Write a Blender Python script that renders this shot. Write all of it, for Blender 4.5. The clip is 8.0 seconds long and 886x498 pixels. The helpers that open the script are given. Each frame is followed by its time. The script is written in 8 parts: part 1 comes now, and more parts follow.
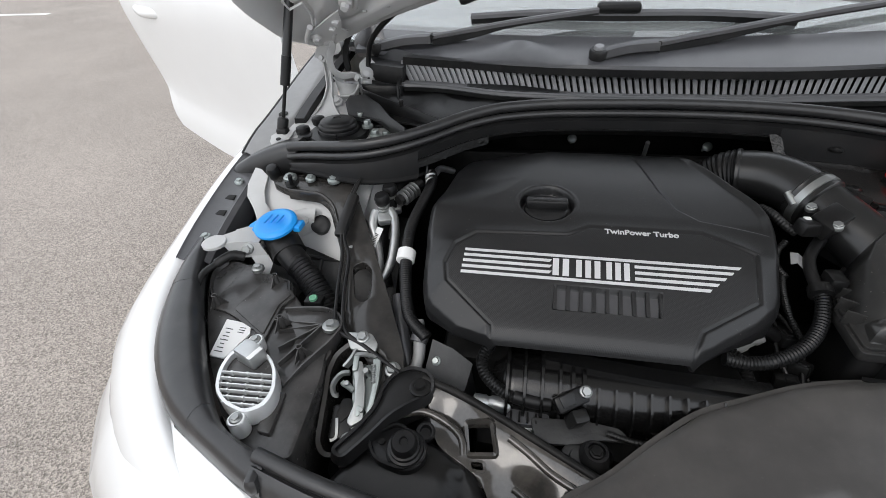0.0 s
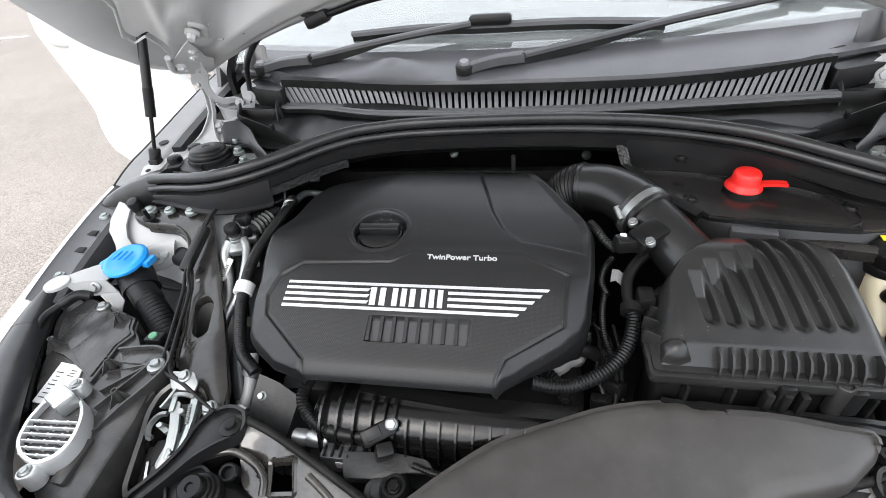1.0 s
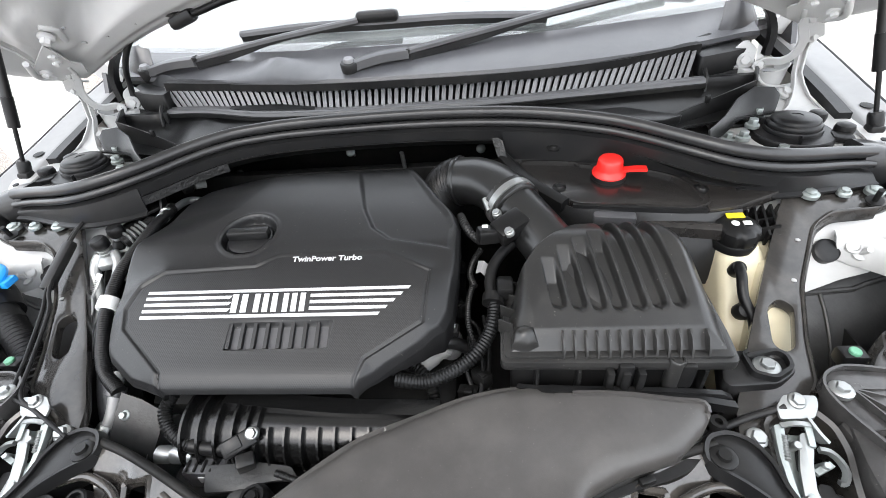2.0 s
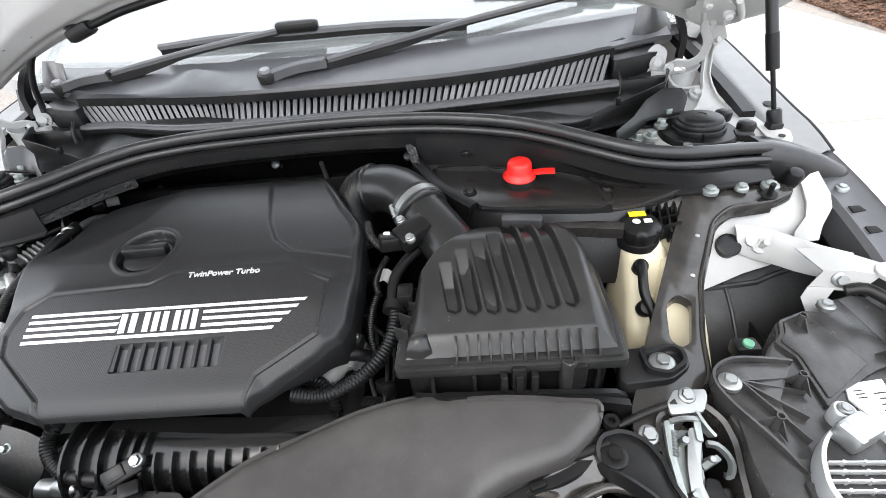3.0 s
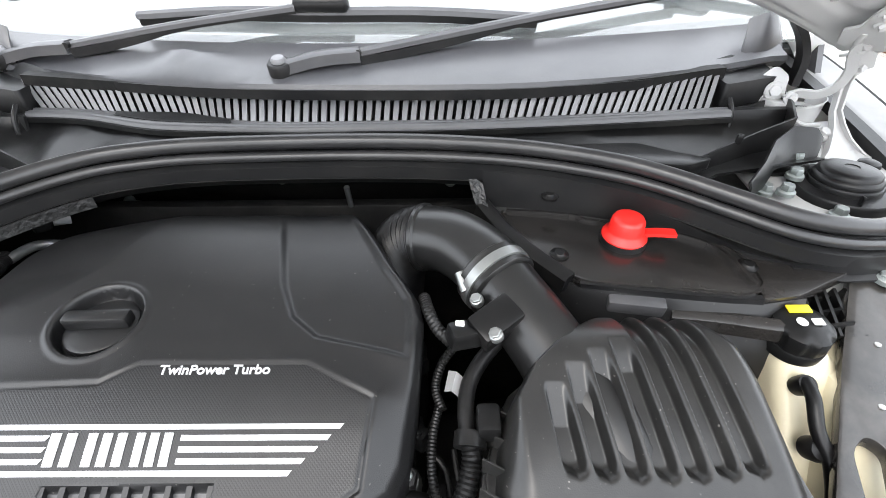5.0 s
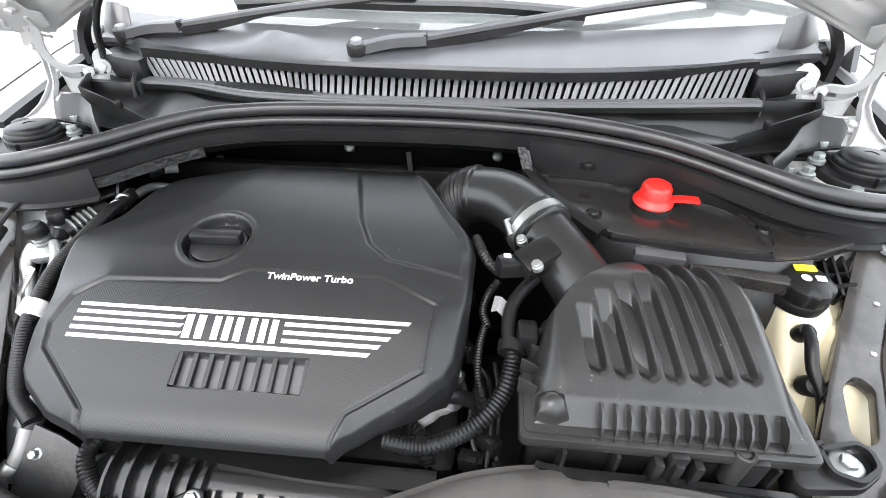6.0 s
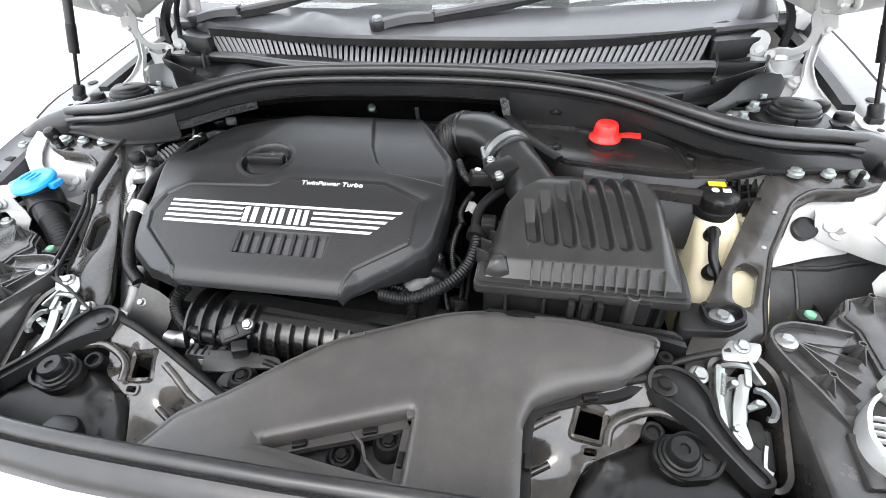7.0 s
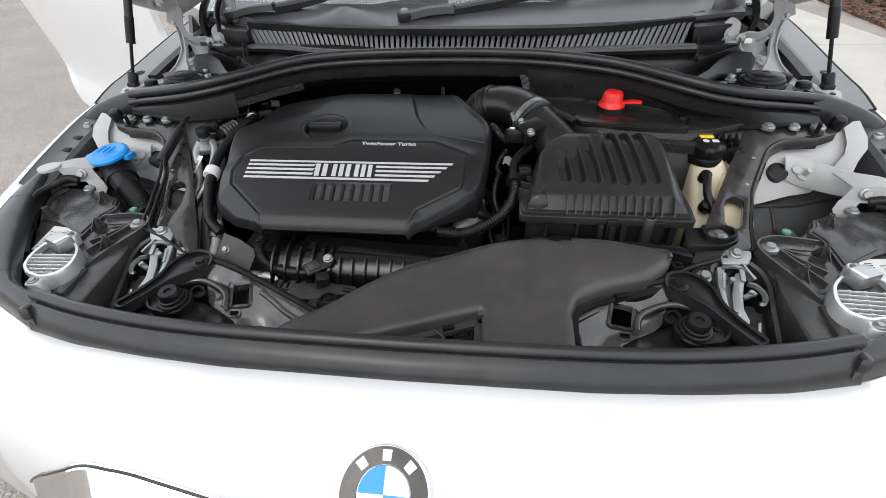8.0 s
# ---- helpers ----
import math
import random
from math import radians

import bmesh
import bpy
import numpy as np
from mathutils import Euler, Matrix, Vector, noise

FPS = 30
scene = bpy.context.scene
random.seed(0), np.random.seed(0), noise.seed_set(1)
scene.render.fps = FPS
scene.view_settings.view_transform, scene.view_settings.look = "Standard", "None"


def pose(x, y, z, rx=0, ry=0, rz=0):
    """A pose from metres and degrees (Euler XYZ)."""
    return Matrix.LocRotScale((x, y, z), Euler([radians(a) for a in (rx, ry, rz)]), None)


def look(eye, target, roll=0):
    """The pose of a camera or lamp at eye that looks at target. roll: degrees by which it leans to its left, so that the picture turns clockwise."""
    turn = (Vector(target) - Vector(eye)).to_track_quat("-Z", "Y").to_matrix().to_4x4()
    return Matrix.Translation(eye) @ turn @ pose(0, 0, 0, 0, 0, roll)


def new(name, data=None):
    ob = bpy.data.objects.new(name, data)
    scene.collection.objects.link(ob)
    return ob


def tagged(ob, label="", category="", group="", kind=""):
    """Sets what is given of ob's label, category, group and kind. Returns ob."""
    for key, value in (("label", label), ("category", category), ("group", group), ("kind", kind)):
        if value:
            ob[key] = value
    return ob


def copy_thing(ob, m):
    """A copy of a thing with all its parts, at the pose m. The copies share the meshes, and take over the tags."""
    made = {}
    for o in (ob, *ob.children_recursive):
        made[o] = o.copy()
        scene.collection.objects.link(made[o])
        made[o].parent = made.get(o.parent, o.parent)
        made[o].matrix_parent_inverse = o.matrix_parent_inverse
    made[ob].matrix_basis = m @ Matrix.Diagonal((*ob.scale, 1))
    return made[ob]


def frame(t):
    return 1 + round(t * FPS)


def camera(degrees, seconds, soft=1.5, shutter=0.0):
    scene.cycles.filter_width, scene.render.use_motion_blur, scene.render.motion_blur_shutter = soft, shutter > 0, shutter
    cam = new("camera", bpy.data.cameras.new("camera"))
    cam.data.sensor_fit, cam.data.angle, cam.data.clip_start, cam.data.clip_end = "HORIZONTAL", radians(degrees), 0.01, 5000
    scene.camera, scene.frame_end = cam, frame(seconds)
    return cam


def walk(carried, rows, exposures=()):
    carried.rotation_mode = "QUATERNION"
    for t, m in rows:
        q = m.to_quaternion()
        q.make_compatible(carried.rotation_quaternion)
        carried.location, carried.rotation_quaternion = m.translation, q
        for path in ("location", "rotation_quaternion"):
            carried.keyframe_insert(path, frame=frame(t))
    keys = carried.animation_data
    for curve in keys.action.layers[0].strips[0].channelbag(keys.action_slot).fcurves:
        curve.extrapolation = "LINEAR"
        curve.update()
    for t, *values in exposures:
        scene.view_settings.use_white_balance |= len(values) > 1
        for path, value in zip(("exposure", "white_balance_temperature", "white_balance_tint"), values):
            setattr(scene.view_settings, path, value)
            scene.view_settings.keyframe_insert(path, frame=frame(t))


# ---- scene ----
cam = camera(88.5, 8.0, soft=0.4)
PATH = [
    (0, (-0.239, 0.224, 1.245), (-0.575, 1.795, 0.054), -3.0),
    (0.5, (-0.105, 0.267, 1.257), (-0.47, 1.832, 0.066), -4.9),
    (1, (-0.008, 0.29, 1.259), (-0.35, 1.859, 0.066), -6.0),
    (1.5, (0.065, 0.3, 1.253), (-0.203, 1.878, 0.053), -6.2),
    (2, (0.12, 0.306, 1.246), (-0.074, 1.884, 0.033), -6.2),
    (2.2, (0.135, 0.308, 1.242), (-0.024, 1.891, 0.03), -5.6),
    (3.3, (0.228, 0.321, 1.208), (0.149, 1.938, 0.034), -6.0),
    (3.5, (0.218, 0.337, 1.188), (0.19, 1.957, 0.014), -4.0),
    (4, (0.191, 0.418, 1.186), (0.195, 2.024, -0.005), -3.7),
    (4.5, (0.148, 0.493, 1.193), (0.161, 2.091, -0.009), -2.4),
    (4.7, (0.131, 0.516, 1.197), (0.139, 2.105, -0.017), -1.5),
    (5.8, (0.07, 0.455, 1.206), (-0.026, 2.032, -0.02), 0.4),
    (6, (0.085, 0.409, 1.206), (-0.06, 1.989, -0.012), -0.1),
    (6.5, (0.139, 0.304, 1.212), (-0.11, 1.866, -0.012), -1.1),
    (7, (0.174, 0.22, 1.21), (-0.128, 1.776, -0.01), -2.4),
    (7.5, (0.152, 0.153, 1.21), (-0.141, 1.715, -0.004), -3.3),
    (8, (0.091, 0.053, 1.202), (-0.118, 1.648, 0.013), -2.1),
]
EXPOSURES = [(0.0, -0.97), (0.5, -0.66), (1.0, -0.31), (1.5, -0.01), (2.0, 0.11), (3.5, -0.07), (4.0, 0.10), (4.5, 0.20), (6.0, 0.59), (6.5, 0.61), (7.0, 0.34), (7.5, 0.03), (8.0, -0.95)]
walk(cam, [(t, look(eye, target, roll)) for t, eye, target, roll in PATH], EXPOSURES)

# ---- world and light: a bright, evenly overcast sky ----
GROUND = 0.10
world = bpy.data.worlds.new("overcast_sky")
scene.world = world
world.use_nodes = True
wn, wl = world.node_tree.nodes, world.node_tree.links
wn.clear()
sky = wn.new("ShaderNodeTexSky")
sky.sky_type, sky.sun_disc = "NISHITA", False
sky.sun_elevation, sky.sun_rotation = radians(52), radians(200)
sky.air_density, sky.dust_density, sky.ozone_density = 1.0, 4.0, 1.0
cloud = wn.new("ShaderNodeMix")
cloud.data_type = "RGBA"
cloud.inputs["Factor"].default_value = 0.75
cloud.inputs["B"].default_value = (13.9, 14.5, 15.3, 1)
wl.new(sky.outputs["Color"], cloud.inputs["A"])
sky_bg = wn.new("ShaderNodeBackground")
sky_bg.inputs["Strength"].default_value = 0.28
wl.new(cloud.outputs["Result"], sky_bg.inputs["Color"])
wout = wn.new("ShaderNodeOutputWorld")
wl.new(sky_bg.outputs["Background"], wout.inputs["Surface"])
sun = new("sun", bpy.data.lights.new("sun", "SUN"))
sun.data.energy, sun.data.angle, sun.data.color = 1.0, radians(25), (1.0, 0.97, 0.93)
sun.matrix_world = look((-2, -4, 6), (0, 0.6, 0.8))

# ---- building tools ----
def thing(name, label, category, loc=(0, 0, 0), group="", kind=""):
    o = new(name)
    o.empty_display_size = 0.02
    o.location = loc
    return tagged(o, label, category, group, kind)


def finish(bm, name, mat, smooth=42.0):
    bmesh.ops.recalc_face_normals(bm, faces=bm.faces)
    me = bpy.data.meshes.new(name)
    bm.to_mesh(me)
    bm.free()
    me.materials.append(mat)
    for p in me.polygons:
        p.use_smooth = True
    me.set_sharp_from_angle(angle=radians(smooth))
    return me


def base_of(o):
    loc = Vector((0, 0, 0))
    while o is not None:
        loc = loc + o.location
        o = o.parent
    return loc


def part(name, bm, mat, parent, label="", smooth=42.0):
    """One mesh under a thing or under a part; the mesh is given in the world's places."""
    base = base_of(parent) if parent is not None else Vector((0, 0, 0))
    bmesh.ops.translate(bm, verts=bm.verts, vec=-base)
    o = new(name, finish(bm, name, mat, smooth))
    o.parent = parent
    if label:
        tagged(o, label)
    return o


def solid(name, bm, mat, label, category, group="", kind="", smooth=42.0):
    """A thing that is one mesh."""
    return tagged(new(name, finish(bm, name, mat, smooth)), label, category, group, kind)


def join(*bms):
    out = bms[0]
    for b in bms[1:]:
        me = bpy.data.meshes.new("tmp")
        b.to_mesh(me)
        b.free()
        out.from_mesh(me)
        bpy.data.meshes.remove(me)
    return out


def bevelled(bm, w, seg=2, angle=30.0):
    if w > 0:
        edges = [e for e in bm.edges if len(e.link_faces) == 2 and e.calc_face_angle(0) > radians(angle)]
        bmesh.ops.bevel(bm, geom=edges, offset=w, segments=seg, profile=0.5, affect="EDGES", clamp_overlap=True)
    return bm


def b_box(c, size, bev=0.003, m=None, seg=2):
    bm = bmesh.new()
    bmesh.ops.create_cube(bm, size=1)
    bmesh.ops.scale(bm, vec=size, verts=bm.verts)
    bevelled(bm, bev, seg)
    if m is not None:
        bmesh.ops.transform(bm, matrix=m, verts=bm.verts)
    bmesh.ops.translate(bm, vec=c, verts=bm.verts)
    return bm


def rot(rx=0, ry=0, rz=0):
    return pose(0, 0, 0, rx, ry, rz)


def b_prism(poly, z0, z1, bev=0.002, m=None, seg=2):
    """A polygon in the plane, drawn up from z0 to z1; numbers or functions of (x, y)."""
    f0 = z0 if callable(z0) else (lambda x, y: z0)
    f1 = z1 if callable(z1) else (lambda x, y: z1)
    bm = bmesh.new()
    lo = [bm.verts.new((x, y, f0(x, y))) for x, y in poly]
    hi = [bm.verts.new((x, y, f1(x, y))) for x, y in poly]
    n = len(poly)
    bm.faces.new(hi)
    bm.faces.new(lo[::-1])
    for i in range(n):
        bm.faces.new((lo[i], lo[(i + 1) % n], hi[(i + 1) % n], hi[i]))
    bmesh.ops.recalc_face_normals(bm, faces=bm.faces)
    bevelled(bm, bev, seg)
    if m is not None:
        bmesh.ops.transform(bm, matrix=m, verts=bm.verts)
    return bm


def spline(pts, step=0.006):
    """Points along a smooth line through pts, about step apart."""
    P = [Vector(p) for p in pts]
    if len(P) == 2:
        n = max(2, int((P[1] - P[0]).length / step))
        return [P[0].lerp(P[1], i / n) for i in range(n + 1)]
    P = [2 * P[0] - P[1]] + P + [2 * P[-1] - P[-2]]
    out = []
    for i in range(1, len(P) - 2):
        a, b, c, d = P[i - 1:i + 3]
        n = max(2, int((c - b).length / step))
        for k in range(n):
            t = k / n
            out.append(0.5 * (2 * b + (c - a) * t + (2 * a - 5 * b + 4 * c - d) * t * t + (3 * b - a - 3 * c + d) * t ** 3))
    return out + [P[-2]]


def b_sweep(line, section, cap=True, up=(0, 0, 1), scales=None):
    """A closed section of (side, up) points swept along a line of points."""
    bm = bmesh.new()
    rings = []
    U = Vector(up)
    n = len(line)
    prev = None
    for i, p in enumerate(line):
        t = (line[min(i + 1, n - 1)] - line[max(i - 1, 0)]).normalized()
        if prev is None:
            s = t.cross(U)
            if s.length < 1e-4:
                s = t.cross(Vector((1, 0, 0)))
            s.normalize()
        else:
            s = (prev - t * prev.dot(t)).normalized()
        prev = s
        u = s.cross(t)
        k = scales[i] if scales else 1.0
        rings.append([bm.verts.new(p + s * a * k + u * b * k) for a, b in section])
    m = len(section)
    for a, b in zip(rings, rings[1:]):
        for j in range(m):
            bm.faces.new((a[j], a[(j + 1) % m], b[(j + 1) % m], b[j]))
    if cap:
        bm.faces.new(rings[0])
        bm.faces.new(rings[-1][::-1])
    return bm


def circle(r, n=12, squash=1.0):
    return [(r * math.cos(2 * math.pi * i / n), r * squash * math.sin(2 * math.pi * i / n)) for i in range(n)]


def b_tube(pts, r, seg=12, step=0.006, squash=1.0):
    return b_sweep(spline(pts, step), circle(r, seg, squash))


def b_ribbed(pts, r, pitch=0.006, depth=0.0015, seg=16):
    """A corrugated hose."""
    line = spline(pts, pitch / 4)
    return b_sweep(line, circle(r, seg), scales=[1 - depth / r * (0.5 - 0.5 * math.cos(math.pi / 2 * i)) for i in range(len(line))])


def b_lathe(profile, c, axis=(0, 0, 1), seg=24):
    """profile: (radius, height) from the foot to the top, turned round an axis at c."""
    bm = bmesh.new()
    m = Vector(axis).to_track_quat("Z", "Y").to_matrix().to_4x4()
    m.translation = Vector(c)
    rings = []
    for r, h in profile:
        rings.append([bm.verts.new(m @ Vector((max(r, 1e-5) * math.cos(2 * math.pi * i / seg), max(r, 1e-5) * math.sin(2 * math.pi * i / seg), h))) for i in range(seg)])
    for a, b in zip(rings, rings[1:]):
        for j in range(seg):
            bm.faces.new((a[j], a[(j + 1) % seg], b[(j + 1) % seg], b[j]))
    bm.faces.new(rings[0][::-1])
    bm.faces.new(rings[-1])
    return bm


def b_bolt(c, axis=(0, 0, 1), r=0.007, h=0.006, washer=1.7):
    """A hexagon bolt with a round flange."""
    a = Vector(axis).normalized()
    w = b_lathe([(r * washer, -0.004), (r * washer, 0.001), (r * washer * 0.9, 0.002), (r, 0.0025)], c, axis, 20)
    x = b_lathe([(r * 1.08, 0), (r * 1.08, h * 0.85), (r * 0.95, h)], Vector(c) + a * 0.001, axis, 6)
    return join(w, x)


def b_loft(rings, cap=True):
    bm = bmesh.new()
    V = [[bm.verts.new(p) for p in ring] for ring in rings]
    m = len(V[0])
    for a, b in zip(V, V[1:]):
        for j in range(m):
            bm.faces.new((a[j], a[(j + 1) % m], b[(j + 1) % m], b[j]))
    if cap:
        bm.faces.new(V[0][::-1])
        bm.faces.new(V[-1])
    return bm


def b_sheet(rows, thick=0.0015, closed=False):
    """A sheet through rows of points, with a thickness."""
    bm = bmesh.new()
    V = [[bm.verts.new(p) for p in row] for row in rows]
    for a, b in zip(V, V[1:]):
        for j in range(len(a) - 1):
            bm.faces.new((a[j], a[j + 1], b[j + 1], b[j]))
    if thick:
        bmesh.ops.recalc_face_normals(bm, faces=bm.faces)
        bmesh.ops.solidify(bm, geom=bm.faces[:], thickness=thick)
    return bm


def sided(bm, s):
    """Built for the side of negative x; s = 1 mirrors it to the other side."""
    if s > 0:
        bmesh.ops.scale(bm, vec=(-1, 1, 1), verts=bm.verts)
        bmesh.ops.reverse_faces(bm, faces=bm.faces)
    return bm


def curve_at(table, v):
    """Smooth reading of a table of (place, value)."""
    if v <= table[0][0]:
        return table[0][1]
    for i in range(len(table) - 1):
        (a, p), (b, q) = table[i], table[i + 1]
        if v <= b:
            t = (v - a) / (b - a)
            pa = table[i - 1] if i > 0 else (2 * a - b, 2 * p - q)
            qb = table[i + 2] if i + 2 < len(table) else (2 * b - a, 2 * q - p)
            m0 = (q - pa[1]) / (b - pa[0]) * (b - a)
            m1 = (qb[1] - p) / (qb[0] - a) * (b - a)
            t2, t3 = t * t, t ** 3
            return (2 * t3 - 3 * t2 + 1) * p + (t3 - 2 * t2 + t) * m0 + (3 * t2 - 2 * t3) * q + (t3 - t2) * m1
    return table[-1][1]


def lin_at(table, v):
    if v <= table[0][0]:
        return table[0][1]
    for (a, p), (b, q) in zip(table, table[1:]):
        if v <= b:
            return p + (q - p) * (v - a) / (b - a)
    return table[-1][1]


def smooth01(a, b, v):
    t = min(1.0, max(0.0, (v - a) / (b - a)))
    return t * t * (3 - 2 * t)


def inside(poly, x, y):
    """Distance to a polygon's edge, positive inside."""
    c, d = False, 1e9
    n = len(poly)
    for i in range(n):
        (x0, y0), (x1, y1) = poly[i], poly[(i + 1) % n]
        if (y0 > y) != (y1 > y) and x < (x1 - x0) * (y - y0) / (y1 - y0) + x0:
            c = not c
        dx, dy = x1 - x0, y1 - y0
        t = max(0.0, min(1.0, ((x - x0) * dx + (y - y0) * dy) / (dx * dx + dy * dy)))
        d = min(d, math.hypot(x - x0 - t * dx, y - y0 - t * dy))
    return d if c else -d


def rounded(poly, r, n=5):
    """A polygon with rounded corners."""
    out = []
    k = len(poly)
    for i in range(k):
        a, b, c = (Vector((*poly[j % k], 0)) for j in (i - 1, i, i + 1))
        u, v = (a - b), (c - b)
        rr = min(r, u.length * 0.45, v.length * 0.45)
        p, q = b + u.normalized() * rr, b + v.normalized() * rr
        for j in range(n + 1):
            t = j / n
            w = p.lerp(b, t).lerp(b.lerp(q, t), t)
            out.append((w.x, w.y))
    return out


def text_mesh(words, size, depth=0.0004):
    cu = bpy.data.curves.new("words", "FONT")
    cu.body, cu.size, cu.extrude = words, size, depth
    cu.offset = size * 0.022
    cu.align_x = "LEFT"
    o = new("words", cu)
    me = bpy.data.meshes.new_from_object(o)
    bpy.data.objects.remove(o)
    bm = bmesh.new()
    bm.from_mesh(me)
    bpy.data.meshes.remove(me)
    return bm

# ---- materials ----
def material(name, base, rough=0.5, metal=0.0, var=0.25, scale=30.0, bump=0.15, bscale=600.0, bdist=0.0004, dirt=0.0, dirt_col=(0.3, 0.28, 0.25),
             coat=0.0, spec=0.5, rvar=0.15, aniso=None, specks=0.0):
    """A plain surface with blotches at one scale, grain at another and, where asked, a film of dust."""
    m = bpy.data.materials.new(name)
    m.use_nodes = True
    n, l = m.node_tree.nodes, m.node_tree.links
    b = n["Principled BSDF"]
    b.inputs["Metallic"].default_value = metal
    b.inputs["Specular IOR Level"].default_value = spec
    b.inputs["Coat Weight"].default_value = coat
    b.inputs["Coat Roughness"].default_value = 0.04
    tc = n.new("ShaderNodeTexCoord")
    src = tc.outputs["Object"]
    if aniso:
        mp = n.new("ShaderNodeMapping")
        mp.inputs["Scale"].default_value = aniso
        l.new(src, mp.inputs["Vector"])
        src = mp.outputs["Vector"]
    big = n.new("ShaderNodeTexNoise")
    big.inputs["Scale"].default_value, big.inputs["Detail"].default_value, big.inputs["Roughness"].default_value = scale, 5.0, 0.6
    l.new(src, big.inputs["Vector"])
    ramp = n.new("ShaderNodeMapRange")
    ramp.inputs["From Min"].default_value, ramp.inputs["From Max"].default_value = 0.3, 0.7
    l.new(big.outputs["Fac"], ramp.inputs["Value"])
    mix = n.new("ShaderNodeMix")
    mix.data_type = "RGBA"
    lo = [c * (1 - var) for c in base]
    hi = [min(1.0, c * (1 + var)) for c in base]
    mix.inputs["A"].default_value, mix.inputs["B"].default_value = (*lo, 1), (*hi, 1)
    l.new(ramp.outputs["Result"], mix.inputs["Factor"])
    colour = mix.outputs["Result"]
    if dirt > 0:
        dn = n.new("ShaderNodeTexNoise")
        dn.inputs["Scale"].default_value, dn.inputs["Detail"].default_value, dn.inputs["Roughness"].default_value = 14.0, 9.0, 0.72
        l.new(tc.outputs["Object"], dn.inputs["Vector"])
        dr = n.new("ShaderNodeMapRange")
        dr.inputs["From Min"].default_value, dr.inputs["From Max"].default_value = 0.45, 0.8
        dr.inputs["To Max"].default_value = dirt
        l.new(dn.outputs["Fac"], dr.inputs["Value"])
        dm = n.new("ShaderNodeMix")
        dm.data_type = "RGBA"
        dm.inputs["B"].default_value = (*dirt_col, 1)
        l.new(colour, dm.inputs["A"])
        l.new(dr.outputs["Result"], dm.inputs["Factor"])
        colour = dm.outputs["Result"]
    if specks > 0:
        sn = n.new("ShaderNodeTexNoise")
        sn.inputs["Scale"].default_value, sn.inputs["Detail"].default_value = 330.0, 1.0
        l.new(tc.outputs["Object"], sn.inputs["Vector"])
        sr = n.new("ShaderNodeMapRange")
        sr.inputs["From Min"].default_value, sr.inputs["From Max"].default_value = 0.745, 0.80
        sr.inputs["To Max"].default_value = specks
        l.new(sn.outputs["Fac"], sr.inputs["Value"])
        sm = n.new("ShaderNodeMix")
        sm.data_type = "RGBA"
        sm.inputs["B"].default_value = (0.35, 0.33, 0.30, 1)
        l.new(colour, sm.inputs["A"])
        l.new(sr.outputs["Result"], sm.inputs["Factor"])
        colour = sm.outputs["Result"]
    l.new(colour, b.inputs["Base Color"])
    rr = n.new("ShaderNodeMapRange")
    rr.inputs["To Min"].default_value, rr.inputs["To Max"].default_value = max(0.02, rough - rvar * rough), min(1.0, rough + rvar * rough)
    l.new(big.outputs["Fac"], rr.inputs["Value"])
    l.new(rr.outputs["Result"], b.inputs["Roughness"])
    if bump > 0:
        fine = n.new("ShaderNodeTexNoise")
        fine.inputs["Scale"].default_value, fine.inputs["Detail"].default_value = bscale, 2.0
        l.new(tc.outputs["Object"], fine.inputs["Vector"])
        bp = n.new("ShaderNodeBump")
        bp.inputs["Strength"].default_value, bp.inputs["Distance"].default_value = bump, bdist
        l.new(fine.outputs["Fac"], bp.inputs["Height"])
        l.new(bp.outputs["Normal"], b.inputs["Normal"])
    return m


M_PLASTIC = material("black_plastic", (0.007, 0.007, 0.0072), 0.30, spec=0.26, bump=0.25, bscale=900, dirt=0.03)
M_COVER = material("cover_plastic", (0.007, 0.007, 0.0075), 0.38, bump=0.3, bscale=1400, var=0.12, dirt=0.012, specks=0.25)
M_DUCT = material("duct_plastic", (0.050, 0.047, 0.045), 0.34, bump=0.3, bscale=1100, var=0.12, dirt=0.07, specks=0.12)
M_BRACE = material("satin_black_paint", (0.026, 0.0245, 0.023), 0.22, bump=0.12, bscale=40, bdist=0.003, var=0.3, dirt=0.22, dirt_col=(0.17, 0.15, 0.13), coat=0.3, spec=0.4)
M_GLOSSBLACK = material("glossy_black_paint", (0.038, 0.035, 0.032), 0.14, bump=0.15, bscale=30, bdist=0.004, var=0.4, scale=14, dirt=0.34, dirt_col=(0.20, 0.18, 0.155), coat=0.8)
M_RUBBER = material("rubber", (0.0065, 0.0065, 0.007), 0.38, spec=0.28, bump=0.2, bscale=500, var=0.15, dirt=0.05)
M_SEAL = material("seal_rubber", (0.020, 0.020, 0.021), 0.30, bump=0.15, bscale=300, var=0.15, dirt=0.05)
M_DARK = material("dark_metal", (0.006, 0.006, 0.006), 0.5, bump=0.3, bscale=80, bdist=0.002, dirt=0.06, spec=0.2)
M_WHITE = material("white_paint", (0.72, 0.72, 0.715), 0.3, var=0.02, bump=0.03, bscale=200, coat=0.8, scale=4)
# white paint with its base lowered, so the bay's shade is in the colour
M_WHITE_SHADED = material("white_paint_shaded", (0.42, 0.42, 0.415), 0.38, var=0.06, bump=0.1, bscale=160, scale=18, dirt=0.12)
M_GREYIN = material("hood_inner_paint", (0.60, 0.60, 0.595), 0.35, var=0.05, bump=0.08, bscale=160, scale=10, dirt=0.05)
M_STEEL = material("zinc_steel", (0.34, 0.35, 0.345), 0.40, metal=0.9, var=0.12, bump=0.15, bscale=300, dirt=0.1)
